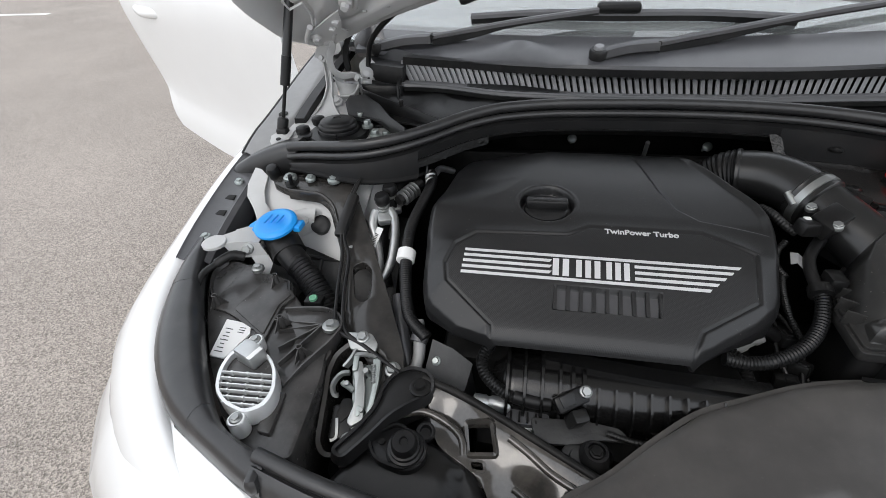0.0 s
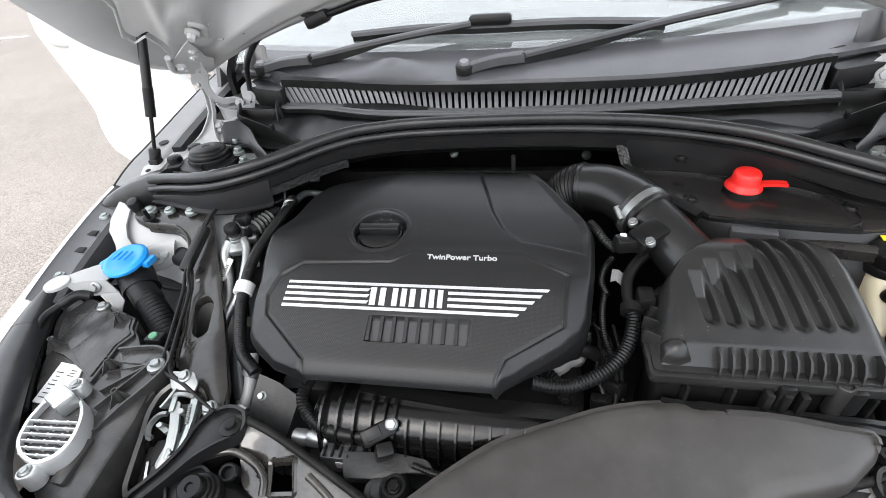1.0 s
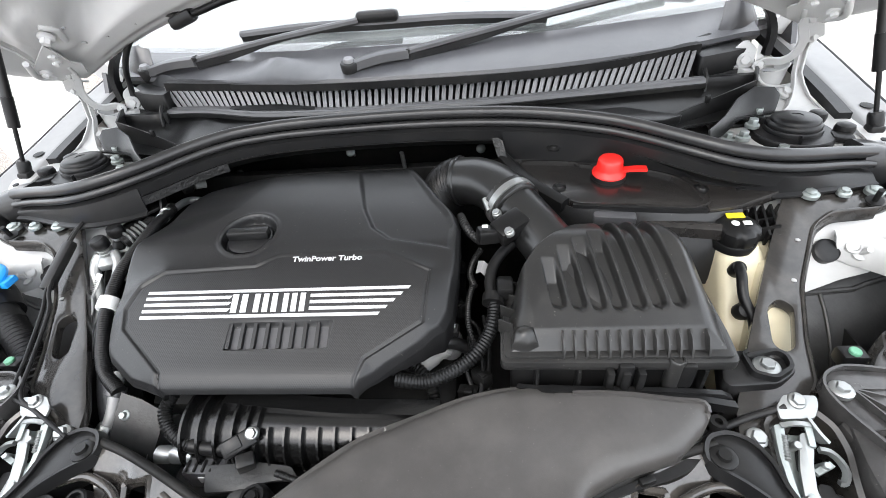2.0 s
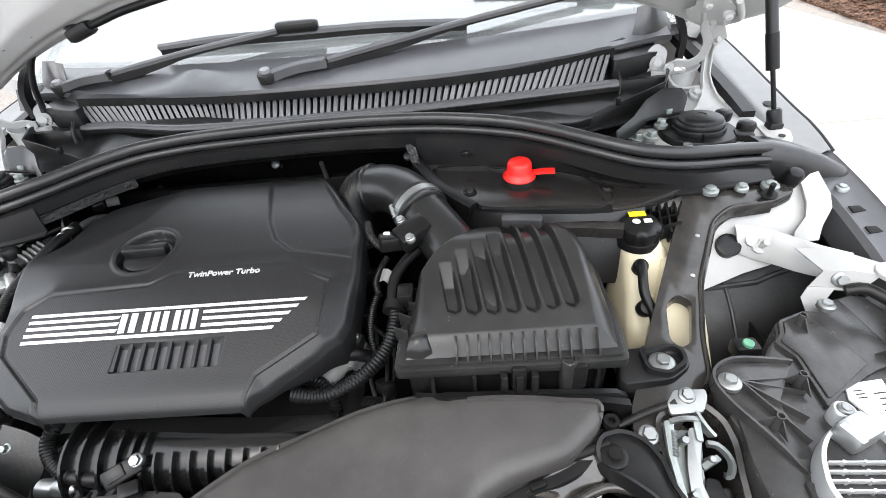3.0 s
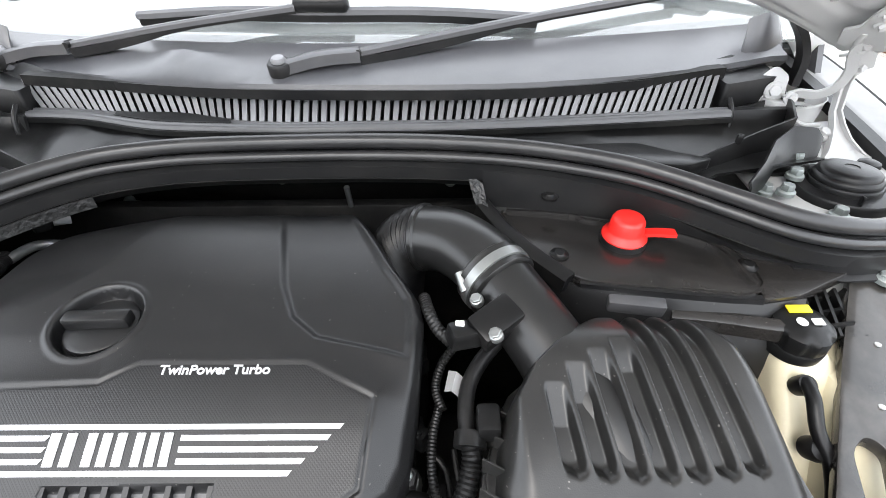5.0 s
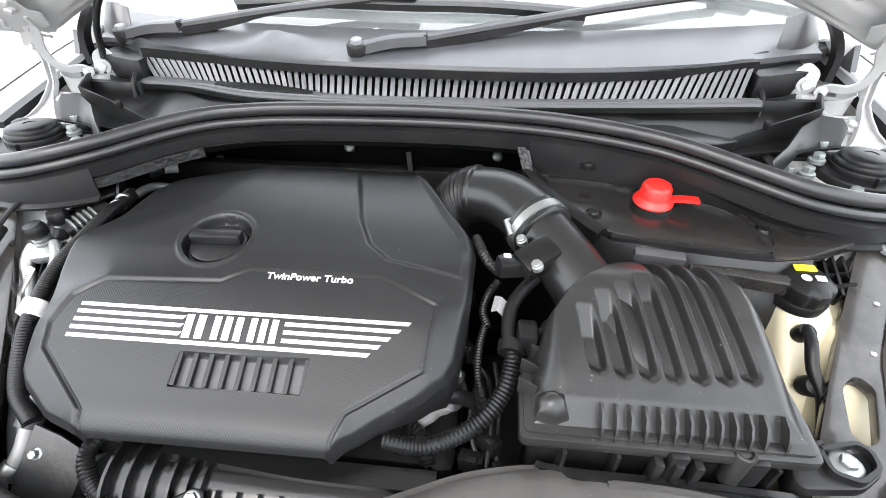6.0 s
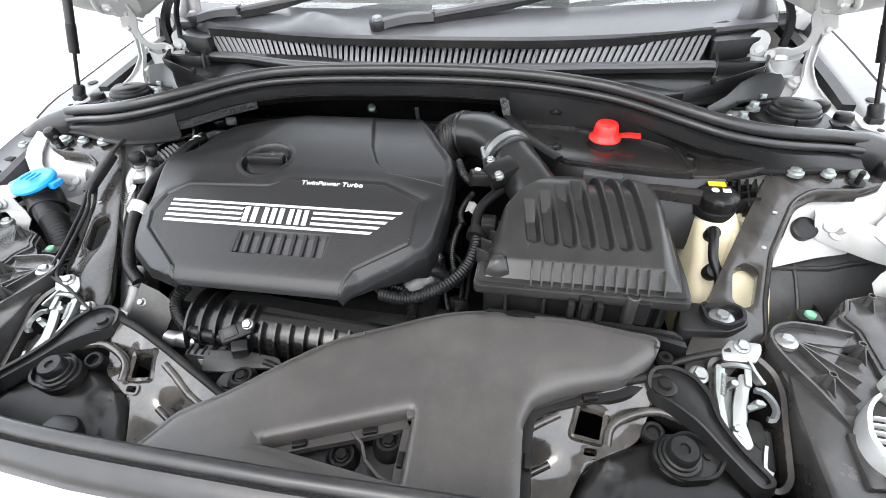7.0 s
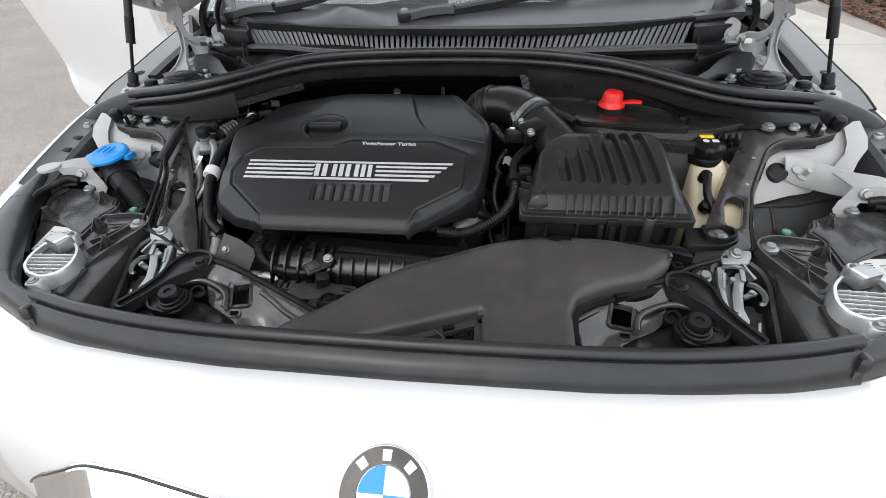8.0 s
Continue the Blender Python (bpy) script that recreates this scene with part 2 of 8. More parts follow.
M_ZINC = material("grey_zinc", (0.33, 0.36, 0.35), 0.42, metal=0.75, var=0.15, bump=0.2, bscale=350)
M_ALU = material("cast_aluminium", (0.46, 0.47, 0.47), 0.38, metal=0.85, var=0.1, bump=0.3, bscale=260)
M_CAST = material("bright_die_casting", (0.70, 0.71, 0.71), 0.36, metal=0.55, var=0.06, bump=0.25, bscale=300)
M_SILVER = material("silver_print", (0.66, 0.66, 0.67), 0.3, metal=0.35, var=0.03, bump=0.03)
M_BLUE = material("blue_plastic", (0.01, 0.27, 0.72), 0.38, var=0.05, bump=0.12, bscale=500)
M_RED = material("red_plastic", (0.80, 0.020, 0.015), 0.36, var=0.06, bump=0.1, bscale=500)
M_CREAM = material("translucent_cream_plastic", (0.62, 0.56, 0.40), 0.42, var=0.10, scale=12, bump=0.15, bscale=200, dirt=0.15, dirt_col=(0.45, 0.36, 0.20))
M_LABEL = material("paper_label", (0.72, 0.72, 0.71), 0.5, var=0.03, bump=0.03)
M_INK = material("label_ink", (0.03, 0.03, 0.03), 0.6, var=0.05, bump=0)
M_YELLOW = material("yellow_sticker", (0.85, 0.68, 0.02), 0.45, var=0.04, bump=0)
M_GREEN = material("green_plug", (0.12, 0.32, 0.20), 0.5, var=0.08)
M_BOX = material("lid_plastic", (0.015, 0.0148, 0.0146), 0.30, var=0.2, bump=0.2, bscale=900, dirt=0.05, specks=0.4)
M_CARBON = material("satin_pipe_plastic", (0.011, 0.011, 0.011), 0.30, var=0.12, bump=0.15, bscale=700)
M_ECU = material("satin_lid_plastic", (0.013, 0.012, 0.0115), 0.24, var=0.25, scale=16, bump=0.2, bscale=500, dirt=0.10, dirt_col=(0.16, 0.14, 0.12), specks=0.2)
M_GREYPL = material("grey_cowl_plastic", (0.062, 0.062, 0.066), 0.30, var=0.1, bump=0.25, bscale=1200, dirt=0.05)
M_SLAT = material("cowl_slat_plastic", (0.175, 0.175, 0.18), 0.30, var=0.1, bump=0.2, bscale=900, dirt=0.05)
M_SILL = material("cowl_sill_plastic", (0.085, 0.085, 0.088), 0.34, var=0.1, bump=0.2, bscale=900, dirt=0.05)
M_LINER = material("wheel_arch_liner", (0.019, 0.019, 0.019), 0.48, var=0.35, scale=25, bump=0.4, bscale=200, bdist=0.001, dirt=0.20, dirt_col=(0.15, 0.15, 0.145))
M_HEADLAMP = material("lamp_housing_plastic", (0.034, 0.033, 0.0325), 0.26, var=0.3, bump=0.25, bscale=500, dirt=0.28, dirt_col=(0.15, 0.14, 0.135), specks=0.15)
M_MANIFOLD = material("manifold_plastic", (0.006, 0.006, 0.006), 0.20, var=0.15, bump=0.2, bscale=500, spec=0.5)
M_GUTTER = material("grey_primer", (0.24, 0.24, 0.24), 0.35, var=0.08, bump=0.1, bscale=300, dirt=0.1)
M_QUILT = material("insulation_quilt", (0.012, 0.012, 0.012), 0.5, metal=0.2, var=0.4, bump=0.6, bscale=160, bdist=0.004)
M_TRIM = material("trim_plastic", (0.0105, 0.0105, 0.011), 0.36, spec=0.34, bump=0.25, bscale=1000, var=0.12, dirt=0.03)
M_CHROME = material("chrome", (0.85, 0.85, 0.86), 0.06, metal=1.0, var=0.01, bump=0)
M_FOIL = material("heat_foil", (0.05, 0.05, 0.05), 0.42, metal=1.0, var=0.2, bump=1.0, bscale=120, bdist=0.004)


def textured_panel():
    """Black plastic with a fine moulded net of cells."""
    m = material("net_grain_plastic", (0.009, 0.009, 0.0095), 0.42, var=0.1, bump=0)
    n, l = m.node_tree.nodes, m.node_tree.links
    tc = n.new("ShaderNodeTexCoord")
    mp = n.new("ShaderNodeMapping")
    mp.inputs["Rotation"].default_value = (0, 0, radians(45))
    mp.inputs["Scale"].default_value = (1, 1, 0)
    l.new(tc.outputs["Object"], mp.inputs["Vector"])
    v = n.new("ShaderNodeTexVoronoi")
    v.feature = "DISTANCE_TO_EDGE"
    v.inputs["Scale"].default_value, v.inputs["Randomness"].default_value = 520.0, 0.0
    l.new(mp.outputs["Vector"], v.inputs["Vector"])
    bp = n.new("ShaderNodeBump")
    bp.inputs["Strength"].default_value, bp.inputs["Distance"].default_value = 0.45, 0.0006
    l.new(v.outputs["Distance"], bp.inputs["Height"])
    l.new(bp.outputs["Normal"], n["Principled BSDF"].inputs["Normal"])
    return m


M_NET = textured_panel()


def glass():
    m = bpy.data.materials.new("windscreen_glass")
    m.use_nodes = True
    b = m.node_tree.nodes["Principled BSDF"]
    b.inputs["Base Color"].default_value = (0.82, 0.86, 0.85, 1)
    b.inputs["Roughness"].default_value, b.inputs["IOR"].default_value = 0.02, 1.95
    b.inputs["Transmission Weight"].default_value = 0.9
    b.inputs["Specular IOR Level"].default_value = 0.8
    return m


M_GLASS = glass()


def speckled(name, base, var, grain_scale, patch_scale, rough, bump, bdist):
    """Asphalt or concrete: grains, patches and slight relief."""
    m = bpy.data.materials.new(name)
    m.use_nodes = True
    n, l = m.node_tree.nodes, m.node_tree.links
    b = n["Principled BSDF"]
    b.inputs["Roughness"].default_value = rough
    tc = n.new("ShaderNodeTexCoord")
    g = n.new("ShaderNodeTexVoronoi")
    g.inputs["Scale"].default_value = grain_scale
    l.new(tc.outputs["Object"], g.inputs["Vector"])
    p = n.new("ShaderNodeTexNoise")
    p.inputs["Scale"].default_value, p.inputs["Detail"].default_value, p.inputs["Roughness"].default_value = patch_scale, 8.0, 0.65
    l.new(tc.outputs["Object"], p.inputs["Vector"])
    r1 = n.new("ShaderNodeMapRange")
    r1.inputs["To Min"].default_value, r1.inputs["To Max"].default_value = 1 - var, 1 + var
    sep = n.new("ShaderNodeSeparateColor")
    l.new(g.outputs["Color"], sep.inputs["Color"])
    l.new(sep.outputs["Red"], r1.inputs["Value"])
    r2 = n.new("ShaderNodeMapRange")
    r2.inputs["From Min"].default_value, r2.inputs["From Max"].default_value = 0.3, 0.7
    r2.inputs["To Min"].default_value, r2.inputs["To Max"].default_value = 0.86, 1.12
    l.new(p.outputs["Fac"], r2.inputs["Value"])
    mul = n.new("ShaderNodeMath")
    mul.operation = "MULTIPLY"
    l.new(r1.outputs["Result"], mul.inputs[0])
    l.new(r2.outputs["Result"], mul.inputs[1])
    sc = n.new("ShaderNodeVectorMath")
    sc.operation = "SCALE"
    sc.inputs[0].default_value = base
    l.new(mul.outputs[0], sc.inputs["Scale"])
    l.new(sc.outputs[0], b.inputs["Base Color"])
    bp = n.new("ShaderNodeBump")
    bp.inputs["Strength"].default_value, bp.inputs["Distance"].default_value = bump, bdist
    l.new(g.outputs["Distance"], bp.inputs["Height"])
    l.new(bp.outputs["Normal"], b.inputs["Normal"])
    return m


M_ASPHALT = speckled("asphalt", (0.285, 0.250, 0.220), 0.55, 240.0, 0.8, 0.9, 0.7, 0.004)
M_CONCRETE = speckled("concrete", (0.42, 0.395, 0.355), 0.06, 160.0, 1.2, 0.85, 0.2, 0.001)
M_LINE = speckled("road_paint", (0.75, 0.75, 0.73), 0.12, 110.0, 3.0, 0.8, 0.4, 0.002)
M_MULCH = speckled("bark_mulch", (0.17, 0.09, 0.055), 0.8, 45.0, 3.0, 0.95, 1.0, 0.03)
M_LEAF = material("strap_leaves", (0.07, 0.13, 0.03), 0.5, var=0.5, scale=6, bump=0)

# ---- ground ----
G = GROUND
solid("ground", b_sheet([[(-200, -200, G), (-200, 200, G)], [(200, -200, G), (200, 200, G)]], 0), M_ASPHALT, "grey worn asphalt with fine stone grains", "ground", kind="structure")
solid("road", b_prism([(-40, 7.55), (-8.6, 7.55), (-8.6, 7.68), (-40, 7.68)], G + 0.001, G + 0.005, 0), M_LINE, "white painted line on the asphalt", "road marking", kind="structure")


def pavement():
    """Concrete driveway slabs with open joints beside the car."""
    base = thing("pavement", "pale concrete driveway in large jointed slabs", "pavement", (1.2, 0, G), kind="structure")
    xs = [(0.35, 1.95), (1.965, 3.74)]
    ys = [-6.0, -3.4, -0.8, 0.9, 2.72, 4.9, 7.2]
    for y0, y1 in zip(ys, ys[1:]):
        for x0, x1 in xs:
            part("slab", b_box(((x0 + x1) / 2, (y0 + y1) / 2 + 0.005, G + 0.005), (x1 - x0, y1 - y0 - 0.012, 0.030), 0.004), M_CONCRETE, base)


pavement()
solid("mulch_bed", b_prism([(2.60, -4), (9, -4), (9, 9.0), (4.57, 9.0)], G - 0.02, G + 0.025, 0.01), M_MULCH, "reddish brown bark mulch bed beside the driveway", "garden bed", kind="structure")


def chips():
    """Loose bark chips and litter on the bed's edge."""
    rnd = random.Random(5)
    bm = bmesh.new()
    for i in range(1600):
        y = 2.0 + rnd.random() * 5.5
        x = 3.17 + 0.153 * y + rnd.random() ** 1.6 * 1.8
        s, a, h = rnd.uniform(0.012, 0.04), rnd.uniform(0, 6.3), G + 0.028 + rnd.random() * 0.015
        d = Vector((math.cos(a), math.sin(a), rnd.uniform(-0.3, 0.3))) * s
        e = Vector((-math.sin(a), math.cos(a), rnd.uniform(-0.4, 0.4))) * s * 0.4
        c = Vector((x, y, h))
        v = [bm.verts.new(c + k) for k in (d + e, d - e, -d - e, -d + e)]
        w = [bm.verts.new(c + k + Vector((0, 0, 0.006))) for k in (d + e, d - e, -d - e, -d + e)]
        bm.faces.new(w)
        for j in range(4):
            bm.faces.new((v[j], v[(j + 1) % 4], w[(j + 1) % 4], w[j]))
    solid("bark_chips", bm, M_MULCH, "loose bark chips on the mulch bed", "bark chips", kind="stuff")


chips()


def tussock(seed):
    """A clump of long arching strap leaves."""
    rnd = random.Random(seed)
    bm = bmesh.new()
    for i in range(150):
        a = rnd.uniform(0, 2 * math.pi)
        L, w = rnd.uniform(0.35, 0.75), rnd.uniform(0.006, 0.012)
        lean = rnd.uniform(0.3, 1.0)
        d, q = Vector((math.cos(a), math.sin(a), 0)), Vector((-math.sin(a), math.cos(a), 0))
        r0 = rnd.uniform(0, 0.06)
        last = None
        for k in range(6):
            t = k / 5
            p = d * (r0 + L * lean * t ** 1.4 * 0.8) + Vector((0, 0, L * (t - 0.55 * lean * t * t)))
            ww = w * (1 - t ** 2) + 0.0006
            cur = (bm.verts.new(p + q * ww), bm.verts.new(p + Vector((0, 0, -0.3 * ww))), bm.verts.new(p - q * ww))
            if last:
                bm.faces.new((last[0], last[1], cur[1], cur[0]))
                bm.faces.new((last[1], last[2], cur[2], cur[1]))
            last = cur
    return bm


def plants():
    rnd = random.Random(11)
    first = [solid("grass_tussock", tussock(s), M_LEAF, "green clump of arching strap leaves in the mulch", "plant", "tussocks in the bed") for s in (1, 2, 3)]
    spots = []
    for row in range(6):
        for k in range(8):
            y = 3.2 + 0.55 * k + rnd.uniform(-0.15, 0.15)
            spots.append((3.75 + 0.153 * y + 0.42 * row + rnd.uniform(-0.12, 0.12), y))
    for i, (x, y) in enumerate(spots):
        s = rnd.uniform(0.55, 0.95)
        m = pose(x, y, G + 0.02, 0, 0, rnd.uniform(0, 360)) @ Matrix.Scale(s, 4)
        if i < 3:
            first[i].matrix_basis = m
        else:
            o = copy_thing(first[i % 3], m)
            o.matrix_basis = m


plants()

# ---- the car's body ----
car = thing("car", "white car with its bonnet open and a front door open", "car", (0, 1.0, G))

# the line of the fender's top along the bonnet gap (y: x, z), for the side of negative x
EDGE_X = [(0.36, -0.50), (0.42, -0.590), (0.50, -0.675), (0.60, -0.742), (0.68, -0.768), (0.78, -0.778), (0.90, -0.776), (1.05, -0.778), (1.35, -0.79), (1.70, -0.80)]
EDGE_Z = [(0.36, 0.765), (0.42, 0.776), (0.50, 0.790), (0.60, 0.808), (0.68, 0.824), (0.78, 0.850), (0.90, 0.882), (1.05, 0.905), (1.35, 0.955), (1.70, 0.99)]


def fender(s):
    rows = []
    for i in range(41):
        y = 0.37 + i * 0.0325
        x, z = curve_at(EDGE_X, y), curve_at(EDGE_Z, y)
        k = 1 + 0.7 * smooth01(0.80, 0.55, y)
        drop = [(0.028, -0.03), (0.012, -0.006), (0.0, 0.0), (-0.012 * k, -0.004), (-0.030 * k, -0.018), (-0.050 * k, -0.05), (-0.068 * k, -0.10), (-0.080 * k, -0.17), (-0.085 * k, -0.27), (-0.078 * k, -0.36)]
        rows.append([(x + a, y, z + b) for a, b in drop])
    part("fender", sided(b_sheet(rows, 0.0012), s), M_WHITE, car, smooth=60)


fender(-1)
fender(1)


# inner edge of the fender: a grey flange that carries the bonnet gap
def fender_flange(s):
    rows = []
    for i in range(17):
        y = 0.70 + i * 0.016
        x, z = curve_at(EDGE_X, y), curve_at(EDGE_Z, y)
        rows.append([(x + 0.002, y, z - 0.004), (x + 0.005, y, z + 0.002), (x + 0.010, y, z - 0.002), (x + 0.046, y, z - 0.006), (x + 0.052, y, z - 0.003), (x + 0.060, y, z - 0.008), (x + 0.064, y, z - 0.045)])
    return sided(b_sheet(rows, 0.0015), s)


for s in (-1, 1):
    fl = part("fender_flange", fender_flange(s), M_GREYPL, car, "grey flange along the fender's inner edge")
    for y in (0.872, 0.748):
        x, z = curve_at(EDGE_X, y) + 0.032, curve_at(EDGE_Z, y) - 0.004
        part("bolt", sided(b_bolt((x, y, z), r=0.005, h=0.004), s), M_ZINC, fl)
    for y in (0.80, 0.835):
        x, z = curve_at(EDGE_X, y) + 0.030, curve_at(EDGE_Z, y) - 0.0055
        part("slot_cover", sided(b_box((x, y, z), (0.026, 0.012, 0.003), 0.001, rot(14, 0, 0)), s), M_DARK, fl)


def inner_fender(s):
    rows = []
    for i in range(25):
        y = 0.52 + i * 0.03
        x, z = curve_at(EDGE_X, y), curve_at(EDGE_Z, y)
        rows.append([(x + 0.020, y, z - 0.030), (x + 0.030, y, z - 0.060), (x + 0.034, y, z - 0.14), (x + 0.05, y, z - 0.30)])
    return sided(b_sheet(rows, 0.002), s)


for s in (-1, 1):
    part("inner_fender", inner_fender(s), M_LINER, car)


def nose_line(x):
    """Front line of the seal, where the painted nose begins."""
    a = abs(x)
    return lin_at([(0, 0.346), (0.2, 0.349), (0.3, 0.356), (0.4, 0.371), (0.48, 0.392), (0.62, 0.46), (0.72, 0.56), (0.80, 0.68)], a), lin_at([(0, 0.808), (0.3, 0.806), (0.48, 0.796), (0.62, 0.775), (0.72, 0.765), (0.80, 0.76)], a)


NOSE = [(-0.012, -0.010), (0.0, 0.0), (-0.020, -0.006), (-0.050, -0.022), (-0.082, -0.046), (-0.100, -0.080), (-0.110, -0.15), (-0.112, -0.26), (-0.10, -0.45)]


def nose():
    """The painted front below the bonnet's edge, from the seal's front line down to the grille."""
    rows = []
    for i in range(81):
        x = -0.80 + i * 1.60 / 80
        y0, z0 = nose_line(x)
        w = (0.15 if x > 0 else -0.15) * smooth01(0.42, 0.8, abs(x))
        rows.append([(x + w * min(1, -q / 0.2), y0 + abs(p) if j == 0 else y0 + p, z0 + q) for j, (p, q) in enumerate(NOSE)])
    part("bumper", b_sheet(rows, 0.002), M_WHITE, car, smooth=60)


nose()


def nose_y(x, z):
    y0, z0 = nose_line(x)
    return y0 + lin_at([(-q, p) for p, q in NOSE[1:]], z0 - z)


def grille(s):
    """One half of the double grille: a broad bright frame round dark bars."""
    loop = rounded([(-0.560, 0.55), (-0.425, 0.690), (-0.340, 0.738), (-0.285, 0.743), (-0.150, 0.726), (-0.03, 0.704), (-0.03, 0.54), (-0.42, 0.50)], 0.03, 6)
    c = (-0.27, 0.61)
    rings = []
    for k, dy in ((1.0, 0.004), (1.0, -0.006), (0.985, -0.008), (0.98, -0.006), (0.66, -0.034), (0.64, 0.0)):
        rings.append([(c[0] + (x - c[0]) * k, nose_y(c[0] + (x - c[0]) * k, c[1] + (z - c[1]) * k) + dy, c[1] + (z - c[1]) * k) for x, z in loop])
    frame_ring = part("grille_frame", sided(b_loft(rings, cap=False), s), M_CHROME, car, "bright chrome grille surround")
    edge = [Vector(p) for p in rings[1]] + [Vector(rings[1][0])]
    part("edge_trim", sided(b_sweep(edge, circle(0.0016, 8), up=(0, 1, 0)), s), M_BRACE, frame_ring)
    back = [[(c[0] + (x - c[0]) * k, nose_y(c[0] + (x - c[0]) * k, c[1] + (z - c[1]) * k) + 0.02, c[1] + (z - c[1]) * k) for x, z in loop] for k in (0.68, 0.35, 0.02)]
    part("grille_back", sided(b_loft(back, cap=False), s), M_DARK, frame_ring)
    for i in range(7):
        x = -0.36 + 0.036 * i
        part("bar", sided(b_sweep([Vector((x, nose_y(x, z) + 0.006, z)) for z in (0.56, 0.60, 0.655)], [(-0.003, -0.008), (0.003, -0.008), (0.003, 0.008), (-0.003, 0.008)], up=(0, 1, 0)), s), M_BRACE, frame_ring)


for s in (-1, 1):
    grille(s)


def badge():
    """Round badge of plain coloured fields on the nose."""
    c, ax = Vector((0.0, 0.2530, 0.7600)), Vector((0, -0.52, 0.854))
    b = part("badge", b_lathe([(0.045, -0.035), (0.045, 0.004), (0.0437, 0.006), (0.0414, 0.0045)], c, ax, 40), M_CHROME, car, "round black, blue and white badge")
    part("ring", b_lathe([(0.0425, 0.0), (0.0425, 0.0052), (0.0263, 0.0058), (0.0258, 0.004)], c, ax, 40), M_BRACE, b)
    q = ax.to_track_quat("Z", "Y").to_matrix().to_4x4()
    q.translation = c
    up = Vector((0, 0.854, 0.52))
    a0 = math.atan2((q.inverted().to_3x3() @ up).y, (q.inverted().to_3x3() @ up).x)
    for k in range(4):
        a = a0 + k * math.pi / 2
        poly = [(0, 0)] + [(0.0249 * math.cos(a + j * math.pi / 16), 0.0249 * math.sin(a + j * math.pi / 16)) for j in range(9)]
        part("field", b_prism(poly, 0.003, 0.0065, 0, q), M_BLUE if k % 2 == 0 else M_WHITE, b)
    for k in (-0.75, 0, 0.75):
        a = a0 + k
        part("bar", b_prism([(0.0296 * math.cos(a - 0.14), 0.0296 * math.sin(a - 0.14)), (0.0395 * math.cos(a - 0.12), 0.0395 * math.sin(a - 0.12)), (0.0395 * math.cos(a + 0.12), 0.0395 * math.sin(a + 0.12)), (0.0296 * math.cos(a + 0.14), 0.0296 * math.sin(a + 0.14))], 0.004, 0.0068, 0, q), M_WHITE, b)


badge()


def front_seal():
    base = thing("bonnet_seal", "dark grey rubber bonnet seal along the nose", "seal", (0, 0.36, 0.82))
    SY = [(0, 0.381), (0.2, 0.384), (0.3, 0.390), (0.4, 0.405), (0.48, 0.425)]
    rows, beads = [], []
    for i in range(49):
        x = -0.475 + 0.95 * i / 48
        y, z = curve_at(SY, abs(x)), 0.836
        f, fz = nose_line(x)
        rows.append([(x, y + 0.003, z - 0.04), (x, y, z - 0.008), (x, y - 0.009, z - 0.003), (x, y - 0.0125, z - 0.008), (x, y - 0.016, z - 0.004), (x, f + (y - f) * 0.32, z - 0.007), (x, f + (y - f) * 0.12, fz + 0.014), (x, f - 0.001, fz + 0.004), (x, f, fz - 0.006)])
        beads.append(Vector((x, y - 0.005, z - 0.003)))
    part("lip", b_sheet(rows, 0.003), M_SEAL, base, smooth=50)
    part("bead", b_sweep(beads, circle(0.0075, 12)), M_SEAL, base)


front_seal()


def side_seal(s):
    """The seal's end piece that turns back along the headlamp to the fender."""
    base = thing("bonnet_seal_end", "soft black rubber seal end piece beside the headlamp", "seal", (s * 0.6, 0.55, 0.84), "bonnet seal ends")
    outer = [(-0.462, 0.390), (-0.520, 0.415), (-0.610, 0.462), (-0.672, 0.520), (-0.718, 0.595), (-0.746, 0.675), (-0.760, 0.755)]
    inner = [(-0.466, 0.424), (-0.500, 0.434), (-0.544, 0.456), (-0.592, 0.508), (-0.648, 0.583), (-0.702, 0.668), (-0.742, 0.752)]
    O, I = spline([(*p, 0) for p in outer], 0.02), spline([(*p, 0) for p in inner], 0.02)
    n = 26
    rows = []
    for i in range(n + 1):
        t = i / n
        a, b = O[round(t * (len(O) - 1))], I[round(t * (len(I) - 1))]
        z = 0.826 + 0.010 * t
        row = []
        for k, dz in ((-0.10, -0.035), (0.0, -0.012), (0.18, -0.001), (0.45, 0.004), (0.75, 0.004), (0.95, -0.004), (1.0, -0.022)):
            p = a.lerp(b, k)
            row.append((p.x, p.y, z + dz))
        rows.append(row)
    part("body", sided(b_sheet(rows, 0.003), s), M_SEAL, base, smooth=55)
    part("joint_cuff", sided(b_box((-0.472, 0.409, 0.820), (0.014, 0.042, 0.020), 0.006, rot(-14, 0, 12)), s), M_SEAL, base)


for s in (-1, 1):
    side_seal(s)


